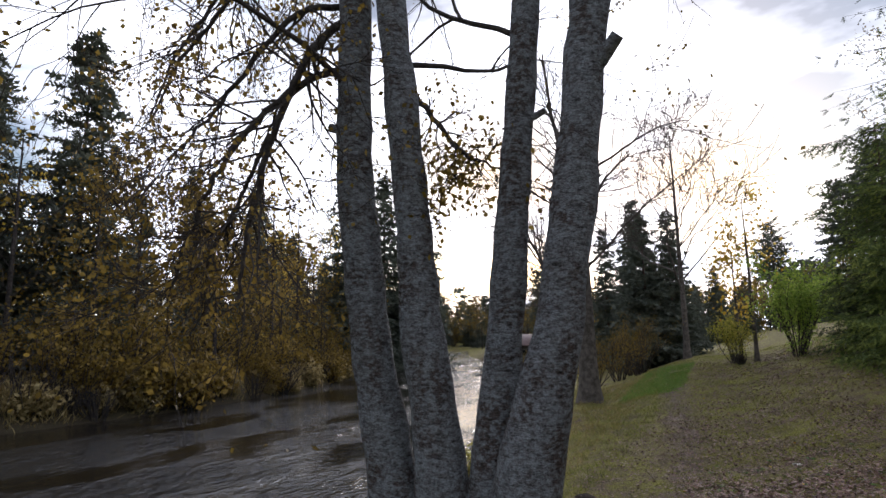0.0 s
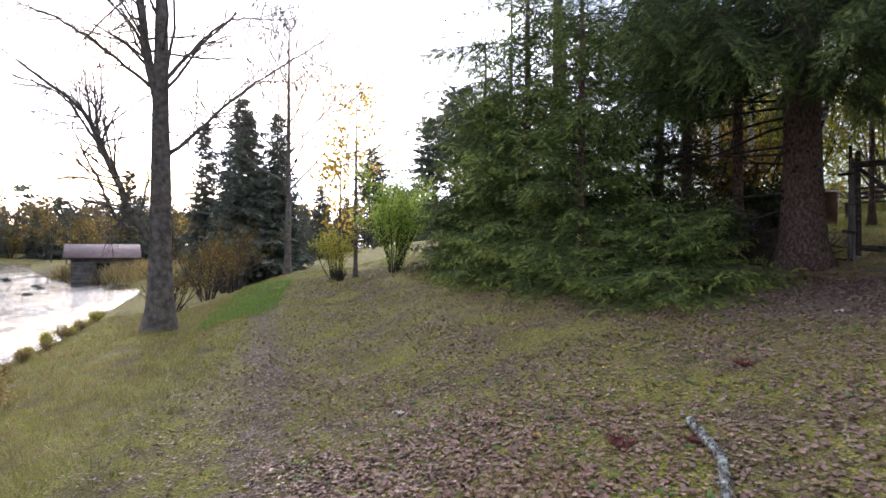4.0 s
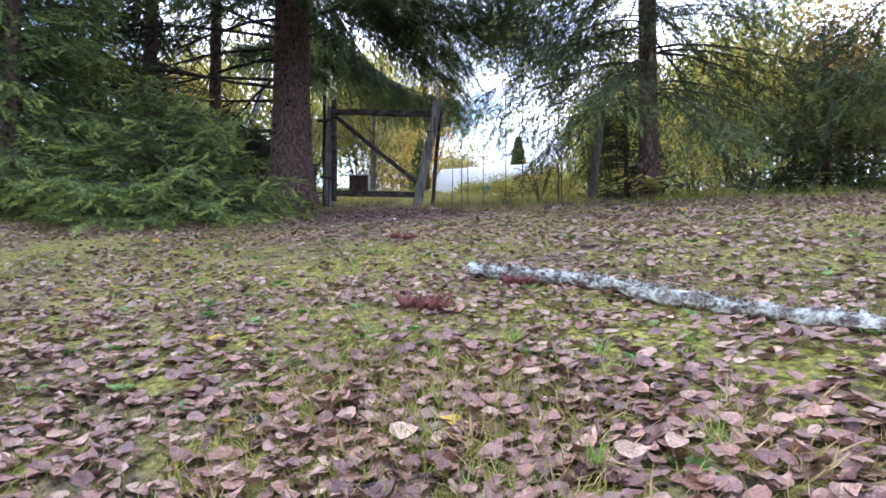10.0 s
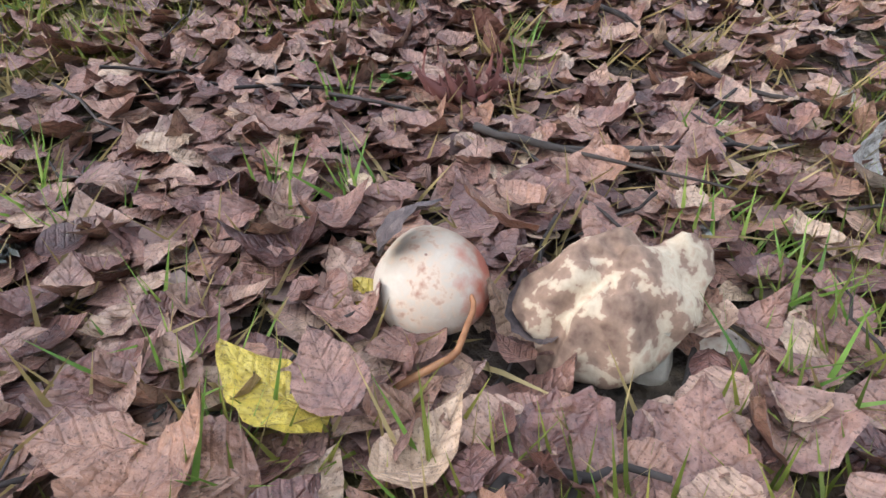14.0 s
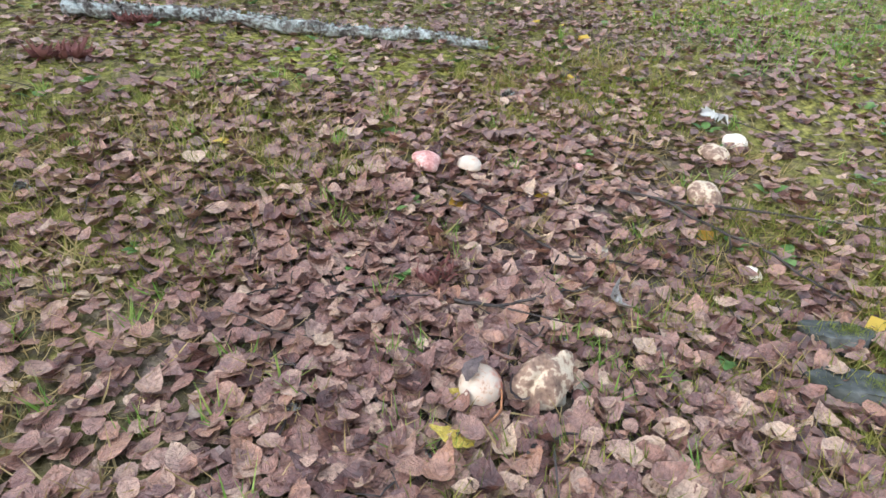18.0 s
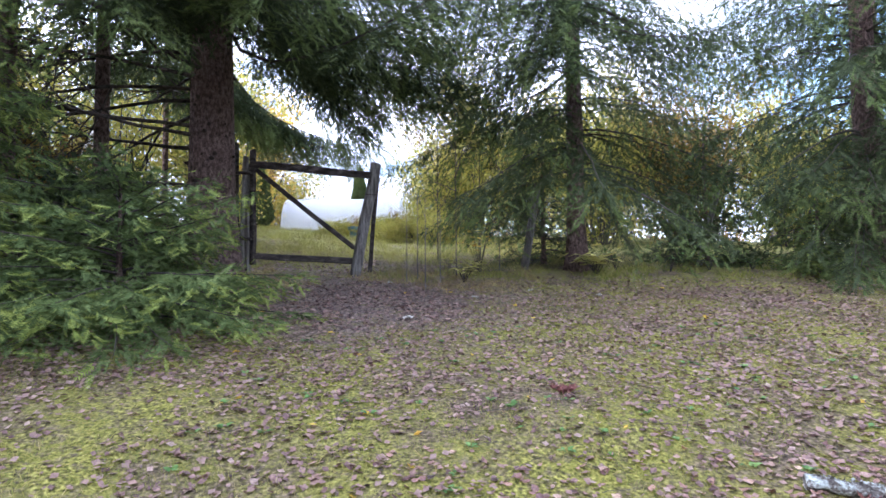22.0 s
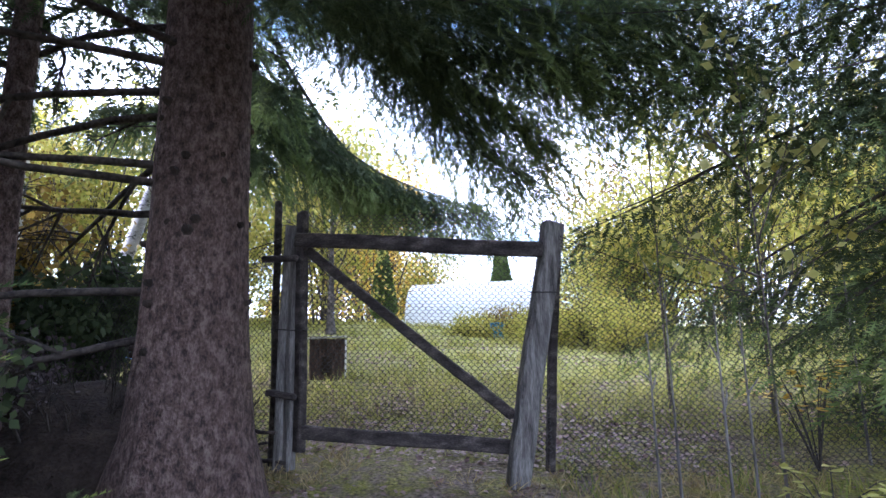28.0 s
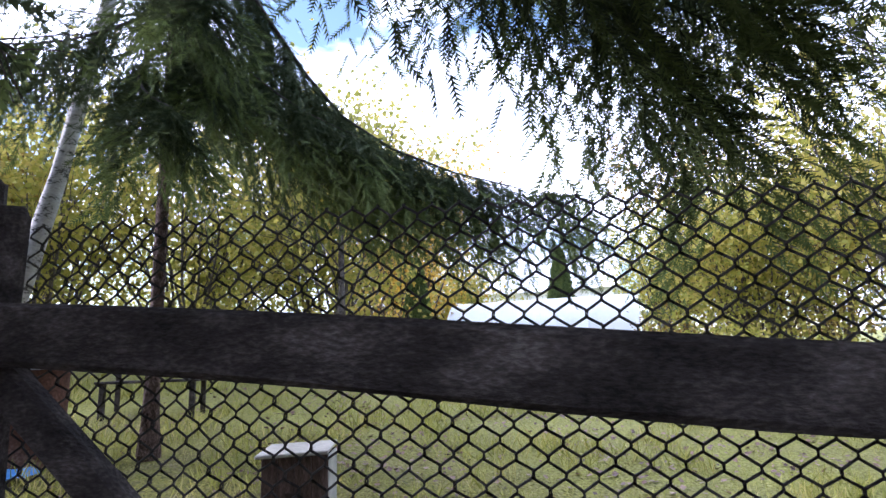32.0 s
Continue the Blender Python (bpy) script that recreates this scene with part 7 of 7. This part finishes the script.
# ---- garden behind the fence ----
rng = np.random.default_rng(99)
crate = empty("wooden_crate", "dark wooden box with a pale tilted lid on the garden grass", "box", -1.12, 2.82, float(gz(-1.12, 2.82)) + 0.02)
crate.rotation_euler = (0, 0, radians(20))
for k in range(4):
    part("front_board", box((-0.22 + 0.11 * k, -0.2, -0.06), (-0.114 + 0.11 * k, -0.18, 0.46 + 0.008 * (k % 2)), 0.004), M_CRATE, crate)
part("back_board", box((-0.22, 0.18, -0.02), (0.22, 0.2, 0.46), 0.004), M_DARKWOOD, crate)
part("side_board", box((-0.222, -0.178, -0.02), (-0.204, 0.178, 0.46), 0.004), M_DARKWOOD, crate)
part("side_board", box((0.204, -0.178, -0.02), (0.222, 0.178, 0.46), 0.004), M_PALEBOARD, crate, "pale side board")
lid = part("lid", box((-0.24, -0.22, 0.475), (0.24, 0.22, 0.5), 0.006), M_PALEBOARD, crate, "pale tilted lid")
lid.rotation_euler = (radians(2), radians(-2), 0)
# dark plate on the front boards, standing in for the shade in an opening
part("hole", box((-0.06, -0.215, 0.02), (0.06, -0.2, 0.24), 0.004), M_SOIL, crate, "dark plate for the shade inside the opening")
bench = empty("garden_bench", "dark slatted garden bench on the lawn", "bench", -4.4, 4.9, float(gz(-4.4, 4.9)))
bench.rotation_euler = (0, 0, radians(20))
for k in range(3):
    part("back_slat", box((-0.6, 0.16, 0.52 + 0.13 * k), (0.6, 0.19, 0.6 + 0.13 * k), 0.006), M_DARKWOOD, bench)
for k in range(4):
    part("seat_slat", box((-0.6, -0.26 + 0.11 * k, 0.4), (0.6, -0.18 + 0.11 * k, 0.43), 0.006), M_DARKWOOD, bench)
for sx in (-0.52, 0.52):
    part("leg", box((sx - 0.03, -0.24, -0.03), (sx + 0.03, -0.18, 0.4), 0.006), M_DARKWOOD, bench)
    part("leg", box((sx - 0.03, 0.13, -0.03), (sx + 0.03, 0.158, 0.86), 0.006), M_DARKWOOD, bench)

barrel = empty("rusty_barrel", "rusty steel barrel with a pale lid in the garden", "barrel", -4.05, 3.09, float(gz(-4.05, 3.09)) + 0.02)
pr = []
for k in range(25):
    zz = 0.85 * k / 24
    rib = 0.012 if any(abs(zz - q_) < 0.02 for q_ in (0.28, 0.57, 0.02, 0.83)) else 0.0
    pr.append((0.28 + rib, zz - 0.02))
bv, bf = lathe(pr, 26)
make("body", [(bv, bf, 0)], M_RUST, barrel, smooth=True)
bv, bf = lathe([(0.001, 0.87), (0.3, 0.865), (0.32, 0.85), (0.31, 0.825)], 26)
make("lid", [(bv, bf, 0)], M_WHITE, barrel, "pale lid")
tarp = empty("blue_plastic_sheet", "crumpled blue plastic sheet on the ground", "plastic sheet", -4.15, 2.65, float(gz(-4.15, 2.65)) + 0.05)
g = np.random.default_rng(8)
u, w = np.meshgrid(np.linspace(-0.5, 0.5, 16), np.linspace(-0.3, 0.3, 12), indexing="ij")
tz = 0.1 + 0.12 * np.abs(np.sin(u * 9 + w * 4)) * np.abs(np.cos(w * 11)) + g.normal(0, 0.02, u.shape)
ii, jj = np.meshgrid(np.arange(15), np.arange(11), indexing="ij")
kk = ii * 12 + jj
make("sheet", [(np.stack([u, w, tz * (1 - 1.6 * np.abs(u)) - 0.02], -1).reshape(-1, 3), np.stack([kk, kk + 12, kk + 13, kk + 1], -1).reshape(-1, 4), 0)], M_BLUE, tarp)
bucket = empty("blue_bucket", "blue plastic bucket among the currant bushes", "bucket", 0.25, 8.6, float(gz(0.25, 8.6)))
bv, bf = lathe([(0.001, 0.0), (0.13, 0.0), (0.17, 0.34), (0.18, 0.35), (0.16, 0.34), (0.12, 0.03)], 20)
make("body", [(bv, bf, 0)], M_BLUE, bucket, smooth=True)

gh = empty("polytunnel_greenhouse", "milky plastic-film greenhouse tunnel in the garden", "greenhouse", -1.0, 13.6, float(gz(-1.0, 13.6)))
n = 15
a = np.linspace(0, np.pi, n)
for k in range(4):
    x0, x1 = -2.0 + 1.1 * k, -2.0 + 1.1 * (k + 1) - 0.01
    v = np.concatenate([np.stack([np.full(n, x0), -1.4 * np.cos(a), 1.45 * np.sin(a) ** 0.7], 1), np.stack([np.full(n, x1), -1.4 * np.cos(a), 1.45 * np.sin(a) ** 0.7], 1)])
    i = np.arange(n - 1)
    make("film_panel", [(v, np.stack([i, i + n, i + n + 1, i + 1], 1), 0)], M_FILM, gh)
    make("hoop", tubes([(v[:n] * np.array([1, 1.005, 1.005]), np.full(n, 0.02))], 6), M_WHITE, gh)
v = np.concatenate([np.stack([np.full(n, -2.0), -1.39 * np.cos(a), 1.44 * np.sin(a) ** 0.7], 1), [[-2.0, 0, 0]]])
make("end_panel", [(v, np.stack([np.arange(n - 1), np.arange(1, n), np.full(n - 1, n)], 1), 0)], M_FILM, gh)


def cone_tree(x, y, h, w, seed, label):
    g = np.random.default_rng(seed)
    t = empty("thuja", label, "tree", x, y, float(gz(x, y)))
    trunk_mesh("trunk", h * 0.9, 0.05, M_TWIG, t, seed=seed)
    n = 5200
    f = g.uniform(0.02, 1, n) ** 1.2
    a = g.uniform(0, 6.28, n)
    r = w * np.minimum(1.0, f * 6) * (1 - f) ** 0.75 * g.uniform(0.75, 1.05, n)
    P = np.stack([r * np.cos(a), r * np.sin(a), f * h], 1)
    D = np.stack([np.cos(a) * 0.5, np.sin(a) * 0.5, np.ones(n)], 1) + g.normal(0, 0.25, (n, 3))
    make("crown", [scatter(*SHOOT_FAR, P, D, g.normal(0, 1, (n, 3)), 0.16)], M_NEEDLE, t)
    return t


cone_tree(-0.7, 16.6, 3.2, 0.62, 1, "narrow dark green cone-shaped thuja behind the greenhouse")
cone_tree(-3.75, 12.4, 2.3, 0.42, 2, "narrow green thuja at the greenhouse end")

house = empty("garden_house", "white house with a pale gable roof beyond the garden", "house", -5.5, 34, float(gz(-5.5, 34)))
part("wall", box((-6, -4, -0.5), (6, 4, 3.2), 0.02), M_WHITE, house)
rv = [(-6.4, -4.5, 3.1), (6.4, -4.5, 3.1), (6.4, 0, 5.6), (-6.4, 0, 5.6), (-6.4, 4.5, 3.1), (6.4, 4.5, 3.1)]
make("roof", [(rv, [(0, 1, 2, 3), (3, 2, 5, 4)], 0)], M_WHITE, house)
for k in range(3):
    wdw = part("window", box((-4 + 3.2 * k, -4.06, 1.0), (-2.8 + 3.2 * k, -4.002, 2.2), 0.01), M_WHITE, house)
    part("pane", box((-3.92 + 3.2 * k, -4.075, 1.08), (-2.88 + 3.2 * k, -4.062, 2.12), 0.004), M_WATER, wdw)

for k, (bx, by, bh, bw, lf) in enumerate([(-4.6, 9.5, 4.2, 2.4, M_GREENLEAF), (-6.8, 8.2, 4.4, 2.4, M_GREENLEAF), (-8.6, 6.4, 4.2, 2.3, M_GREENLEAF), (-4.6, 14, 5.2, 2.8, M_YELLOW), (3.9, 13.5, 3.6, 2.2, M_GREENLEAF), (6.3, 11.0, 5.0, 2.6, M_GREENLEAF), (4.6, 16.5, 5.6, 3.0, M_OLIVE), (9.0, 13.0, 5.5, 3.0, M_GREENLEAF), (12.5, 12.0, 5.0, 3.0, M_OLIVE), (-11, 8.0, 5.0, 3.0, M_GREENLEAF), (7.2, 6.2, 3.2, 1.8, M_GREENLEAF), (9.8, 7.2, 3.4, 2.0, M_OLIVE), (12.6, 6.6, 3.4, 2.0, M_GREENLEAF), (16.0, 8.0, 3.8, 2.2, M_OLIVE), (-7.5, 17.5, 4.0, 2.4, M_OLIVE), (-11.5, 15.0, 4.2, 2.6, M_GREENLEAF), (-4.6, 19.5, 3.4, 2.0, M_GREENLEAF), (2.6, 19.5, 3.6, 2.2, M_GREENLEAF), (7.0, 19.0, 4.2, 2.6, M_OLIVE), (11.5, 18.0, 4.4, 2.8, M_GREENLEAF), (-9.8, 5.0, 3.6, 1.8, M_OLIVE)]):
    bush("fruit_bush", bx, by, bh, bw, 110 + k, "large yellow-green leafy fruit bush in the garden", lf, 20, 9, 0.11, scat=0.34, depth=2, bark=M_GREYTWIG, fill=160)
for k, (bx, by, bh) in enumerate([(1.0, 8.6, 0.6), (0.3, 9.6, 0.5), (-0.3, 8.6, 0.4), (2.3, 8.0, 0.9), (1.7, 9.4, 0.75), (1.5, 7.6, 0.55), (2.9, 7.0, 0.8)]):
    bush("currant_bush", bx, by, bh, 0.9, 130 + k, "brown-leaved currant bush in the garden", (M_GREENLEAF, M_OLIVE)[k % 3 == 1], 22, 4, 0.055, scat=0.14)
leafy_tree("fruit_tree", -3.1, 7.2, 3.6, 0.07, 145, "small fruit tree with yellow-olive leaves on the garden lawn", depth=3, limbs=12, first=0.26, leaf=M_GREENLEAF, per=5, leaf_size=0.1, limb_len=0.5, up=0.7, scat=0.2, keep=0.8, thin=0.005)
leafy_tree("young_rowan", 2.9, 2.2, 4.2, 0.011, 141, "slender young tree with thin yellow-green leaves by the fence", depth=2, limbs=14, first=0.2, leaf=M_GREENLEAF, per=3, leaf_size=0.07, limb_len=0.34, up=1.3, scat=0.14)
leafy_tree("young_rowan", 3.7, 1.7, 4.0, 0.01, 142, "slender young tree with thin yellow-green leaves by the fence", depth=2, limbs=14, first=0.2, leaf=M_GREENLEAF, per=3, leaf_size=0.07, limb_len=0.34, up=1.3, scat=0.14)
leafy_tree("young_maple", 3.2, -0.2, 2.9, 0.007, 143, "thin maple sapling with a few yellow leaves", depth=1, limbs=8, first=0.35, leaf=M_PALELEAF, per=2, leaf_size=0.09, limb_len=0.25, up=0.9, scat=0.1)
for k, (sx, sy, sh) in enumerate([(2.74, -1.0, 1.3), (2.6, -0.3, 1.4), (2.95, -0.6, 1.2), (2.45, -0.6, 1.1), (3.95, 0.55, 2.2)]):
    leafy_tree("bare_sapling", sx, sy, sh, 0.008, 150 + k, "thin pale bare sapling stem at the fence", depth=0, limbs=3, first=0.6, limb_len=0.15, up=1.5, bark=M_OLDWOOD, flare=1.1)
spruce(4.9, 1.7, 3.0, 1.0, 0.1, 0.035, 160, "small spruce growing through the fence", SHOOT_FINE, M_NEEDLE_DARK, step=0.16, per=6, shoot=0.11, sub=0.1, spacing=0.07)


def weed(x, y, h, w, seed, label, material, leaves=26, size=0.09):
    g = np.random.default_rng(seed)
    t = empty("yellow_plant", label, "plant", x, y, float(gz(x, y)))
    out, P, D = [], [], []
    for k in range(max(3, leaves // 5)):
        a = g.uniform(0, 6.28)
        tip = np.array([math.cos(a) * w * g.uniform(0.5, 1), math.sin(a) * w * g.uniform(0.5, 1), h * g.uniform(0.6, 1.05)])
        s = np.linspace(0, 1, 6)
        pts = np.outer(s, tip) + np.stack([0 * s, 0 * s, 0.25 * h * np.sin(s * 3.1)], 1) + np.array([0, 0, -0.02])
        out.append((pts, np.linspace(0.006, 0.002, 6)))
        for j in (2, 3, 4, 5, 5):
            P.append(pts[j])
            D.append([math.cos(a + g.uniform(-1.2, 1.2)), math.sin(a + g.uniform(-1.2, 1.2)), g.uniform(-0.5, 0.2)])
    stuff(make("stem_wood", tubes(out, 4, cap=False), M_TWIG, t))
    tv, tf = leaf_template(0.3, 0.15, seed)
    stuff(make("foliage", [scatter(tv + np.array([0, 0.5, 0]), tf, P, D, np.tile([0, 0, 1.0], (len(P), 1)), size * g.uniform(0.7, 1.2, len(P)))], material, t))
    return t


weed(5.45, 0.05, 0.34, 0.45, 1, "low plant with pale yellow leaves at the edge of the trees", M_PALELEAF, 60, 0.16)
weed(3.3, -0.6, 0.34, 0.32, 2, "low plant with yellow leaves beside the fence", M_PALELEAF, 60, 0.09)
weed(3.6, 0.45, 0.75, 0.5, 3, "low bush with yellow autumn leaves under the spruce", M_YELLOW, 50, 0.09)
weed(0.62, -1.72, 0.22, 0.12, 4, "maple seedling with bright yellow-green leaves at the spruce root", M_GREENLEAF, 15, 0.13)
for k, (fx, fy, sz) in enumerate([(5.46, -8.45, 0.06), (4.694, -6.982, 0.1), (3.794, -5.269, 0.09), (4.95, -6.55, 0.08)]):
    t = empty("withered_fern", "clump of dull red withered fern fronds on the leaves", "fern", fx, fy, float(gz(fx, fy)))
    g = np.random.default_rng(k)
    m = 46
    a = g.uniform(0, 6.28, m)
    ch = []
    for j in range(4):
        tv, tf = leaf_template((1.6, 0.9, 2.2, -0.8)[j], 0.8, 60 + j, 0.05, 0.03, 7, 5)
        tv = tv * np.array([0.55, 1, 1]) + np.array([0, 0.5, 0])
        pk = np.arange(m) % 4 == j
        ch.append(scatter(tv, tf, (np.stack([np.cos(a), np.sin(a), 0 * a + 0.25], 1) * sz * g.uniform(0, 0.6, (m, 1)))[pk], np.stack([np.cos(a), np.sin(a), g.uniform(0.0, 0.6 if k == 0 else 0.12, m)], 1)[pk], np.stack([g.normal(0, 0.4, m), g.normal(0, 0.4, m), np.ones(m)], 1)[pk], (sz * g.uniform(0.4, 0.85, m))[pk]))
    make("fronds", ch, M_REDLEAF, t, smooth=True)

# dark earth bank and root plate behind the old spruce
g = np.random.default_rng(12)
rv, rf = lathe([(0.001, 0.55), (0.35, 0.52), (0.7, 0.4), (1.0, 0.2), (1.25, -0.1)], 30, g, 0.12)
rv += np.array([noise.noise(Vector(q_) * 3) * 0.12 for q_ in rv])[:, None]
mound = make("earth_mound", [(rv * np.array([1.3, 0.7, 1]), rf, 0)], M_SOIL, smooth=True)
mound.location = (-2.1, -0.4, float(gz(-2.1, -0.4)))
tagged(mound, "dark mound of earth and roots behind the old spruce", "mound")
for k, (bx, by) in enumerate([(-7.4, 2.4), (-8.6, 4.6)]):
    leafy_tree("white_birch", bx, by, 12, 0.11, 170 + k, "birch with a white trunk behind the fence", depth=2, limbs=14, first=0.3, leaf=M_OLIVE, per=2, leaf_size=0.07, limb_len=0.22, up=0.9, keep=0.5, bark=M_BIRCH)
leafy_tree("leaning_birch", -5.75, 3.7, 9.5, 0.1, 175, "white birch leaning over the garden", depth=2, limbs=12, first=0.4, leaf=M_OLIVE, per=2, leaf_size=0.07, limb_len=0.2, up=0.9, keep=0.5, bark=M_BIRCH, lean=(3.9, -0.6))
bush("dark_bush", -2.7, 0.5, 1.2, 0.6, 181, "dark-leaved bush behind the old spruce", M_NEEDLE_DARK, 16, 7, 0.09)
bush("dark_bush", -3.6, 0.2, 1.7, 0.9, 182, "dark-leaved bush behind the old spruce", M_OLIVE, 16, 4, 0.08)


for k, (bx, by) in enumerate([(-1.5, -0.6), (-2.3, -0.9), (-1.9, -0.1), (-2.9, -0.5), (-1.3, 0.0)]):
    bush("dead_brushwood", bx, by, 0.9, 0.9, 220 + k, "tangle of dead dark brushwood beside the old spruce", M_DARKLEAF if k % 2 else None, 26, 2, 0.05, bark=M_DEADTWIG, depth=2)
bush("pale_green_willow", 18.2, 0.6, 4.6, 1.7, 231, "tall pale green willow bush beyond the conifer", M_GREENLEAF, 22, 14, 0.1, scat=0.28)
bush("green_bush", 15.6, 2.4, 1.5, 1.0, 232, "low yellow-green bush beside the conifer", M_GREENLEAF, 20, 8, 0.07, scat=0.12)
bush("green_bush", 17.0, 4.0, 1.9, 1.3, 233, "low yellow-green bush beside the conifer", M_GREENLEAF, 20, 8, 0.08, scat=0.15)
for k in range(16):
    x = 5.5 + 0.62 * k + 0.2 * math.sin(k * 5)
    weed(x, 0.35 + 0.3 * math.sin(k * 2.3) - 0.06 * max(0, x - 9), 0.3 + 0.1 * math.sin(k), 0.26, 240 + k, "low green and yellow weeds along the fence", M_PALELEAF if k % 3 == 0 else M_GREENWEED, 34, 0.07)


# ---- cabin by the river, hut behind the trees, stump, stones ----
def cabin(name, x, y, w, d, h, roof_h, turn, label, wall_mat, roof_mat, logs=7):
    t = empty(name, label, "hut", x, y, float(gz(x, y)) - 0.3)
    t.rotation_euler = (0, 0, radians(turn))
    for k in range(logs):
        z0, z1 = -0.3 + (h + 0.3) * k / logs, -0.3 + (h + 0.3) * (k + 1) / logs - 0.015
        part("log_course", box((-w / 2, -d / 2, z0), (w / 2, d / 2, z1), 0.03), wall_mat, t)
    e = 0.5
    rv = [(-w / 2 - e, -d / 2 - e, h - 0.1), (w / 2 + e, -d / 2 - e, h - 0.1), (w / 2 + e, 0, h + roof_h), (-w / 2 - e, 0, h + roof_h), (-w / 2 - e, d / 2 + e, h - 0.1), (w / 2 + e, d / 2 + e, h - 0.1)]
    rv += [(a_, b_, c_ + 0.12) for a_, b_, c_ in rv]
    make("roof", [(rv, [(0, 1, 2, 3), (3, 2, 5, 4), (6, 9, 8, 7), (9, 10, 11, 8), (0, 6, 7, 1), (4, 5, 11, 10), (0, 3, 9, 6), (3, 4, 10, 9), (1, 7, 8, 2), (2, 8, 11, 5)], 0)], roof_mat, t)
    wd = part("window", box((-0.5, -d / 2 - 0.05, h * 0.4), (0.5, -d / 2 - 0.004, h * 0.75), 0.01), M_DARKWOOD, t)
    part("pane", box((-0.42, -d / 2 - 0.065, h * 0.43), (0.42, -d / 2 - 0.052, h * 0.72), 0.004), M_WATER, wd)
    return t


cabin("river_cabin", -43.5, -28.3, 4.4, 4.0, 1.7, 0.95, 110, "low grey log cabin with a brown roof at the water", M_LOGWALL, M_ROOF)
cabin("log_hut", 37.0, 17.0, 4.4, 4.2, 2.4, 2.2, 130, "dark log hut with a brown roof behind the trees", M_DARKWOOD, M_ROOF)
stump = empty("tree_stump", "small dark rotten stump by the footpath", "stump", 4.64, -10.88, float(gz(4.64, -10.88)))
sv, sf = lathe([(0.001, 0.1), (0.09, 0.12), (0.12, 0.1), (0.13, 0.02), (0.18, -0.08)], 20, np.random.default_rng(2), 0.12, 4)
make("wood", [(sv, sf, 0)], M_SOIL, stump)
for k in range(9):
    x, y = rng.uniform(-60, -8), 0
    y = float(np.interp(x, NEAR_X, NEAR_Y)) - rng.uniform(2, 9)
    bm = bmesh.new()
    bmesh.ops.create_icosphere(bm, subdivisions=2, radius=0.3)
    for v in bm.verts:
        v.co *= 1 + 0.25 * noise.noise(v.co * 4 + Vector((k, 0, 0)))
        v.co.z *= 0.55
    st = new("river_stone")
    st.location = (x, y, WATER_Z - 0.02)
    tagged(st, "dark wet stone in the river", "stone", "stones in the river")
    part("stone", bm, M_STONE, st, smooth=True)
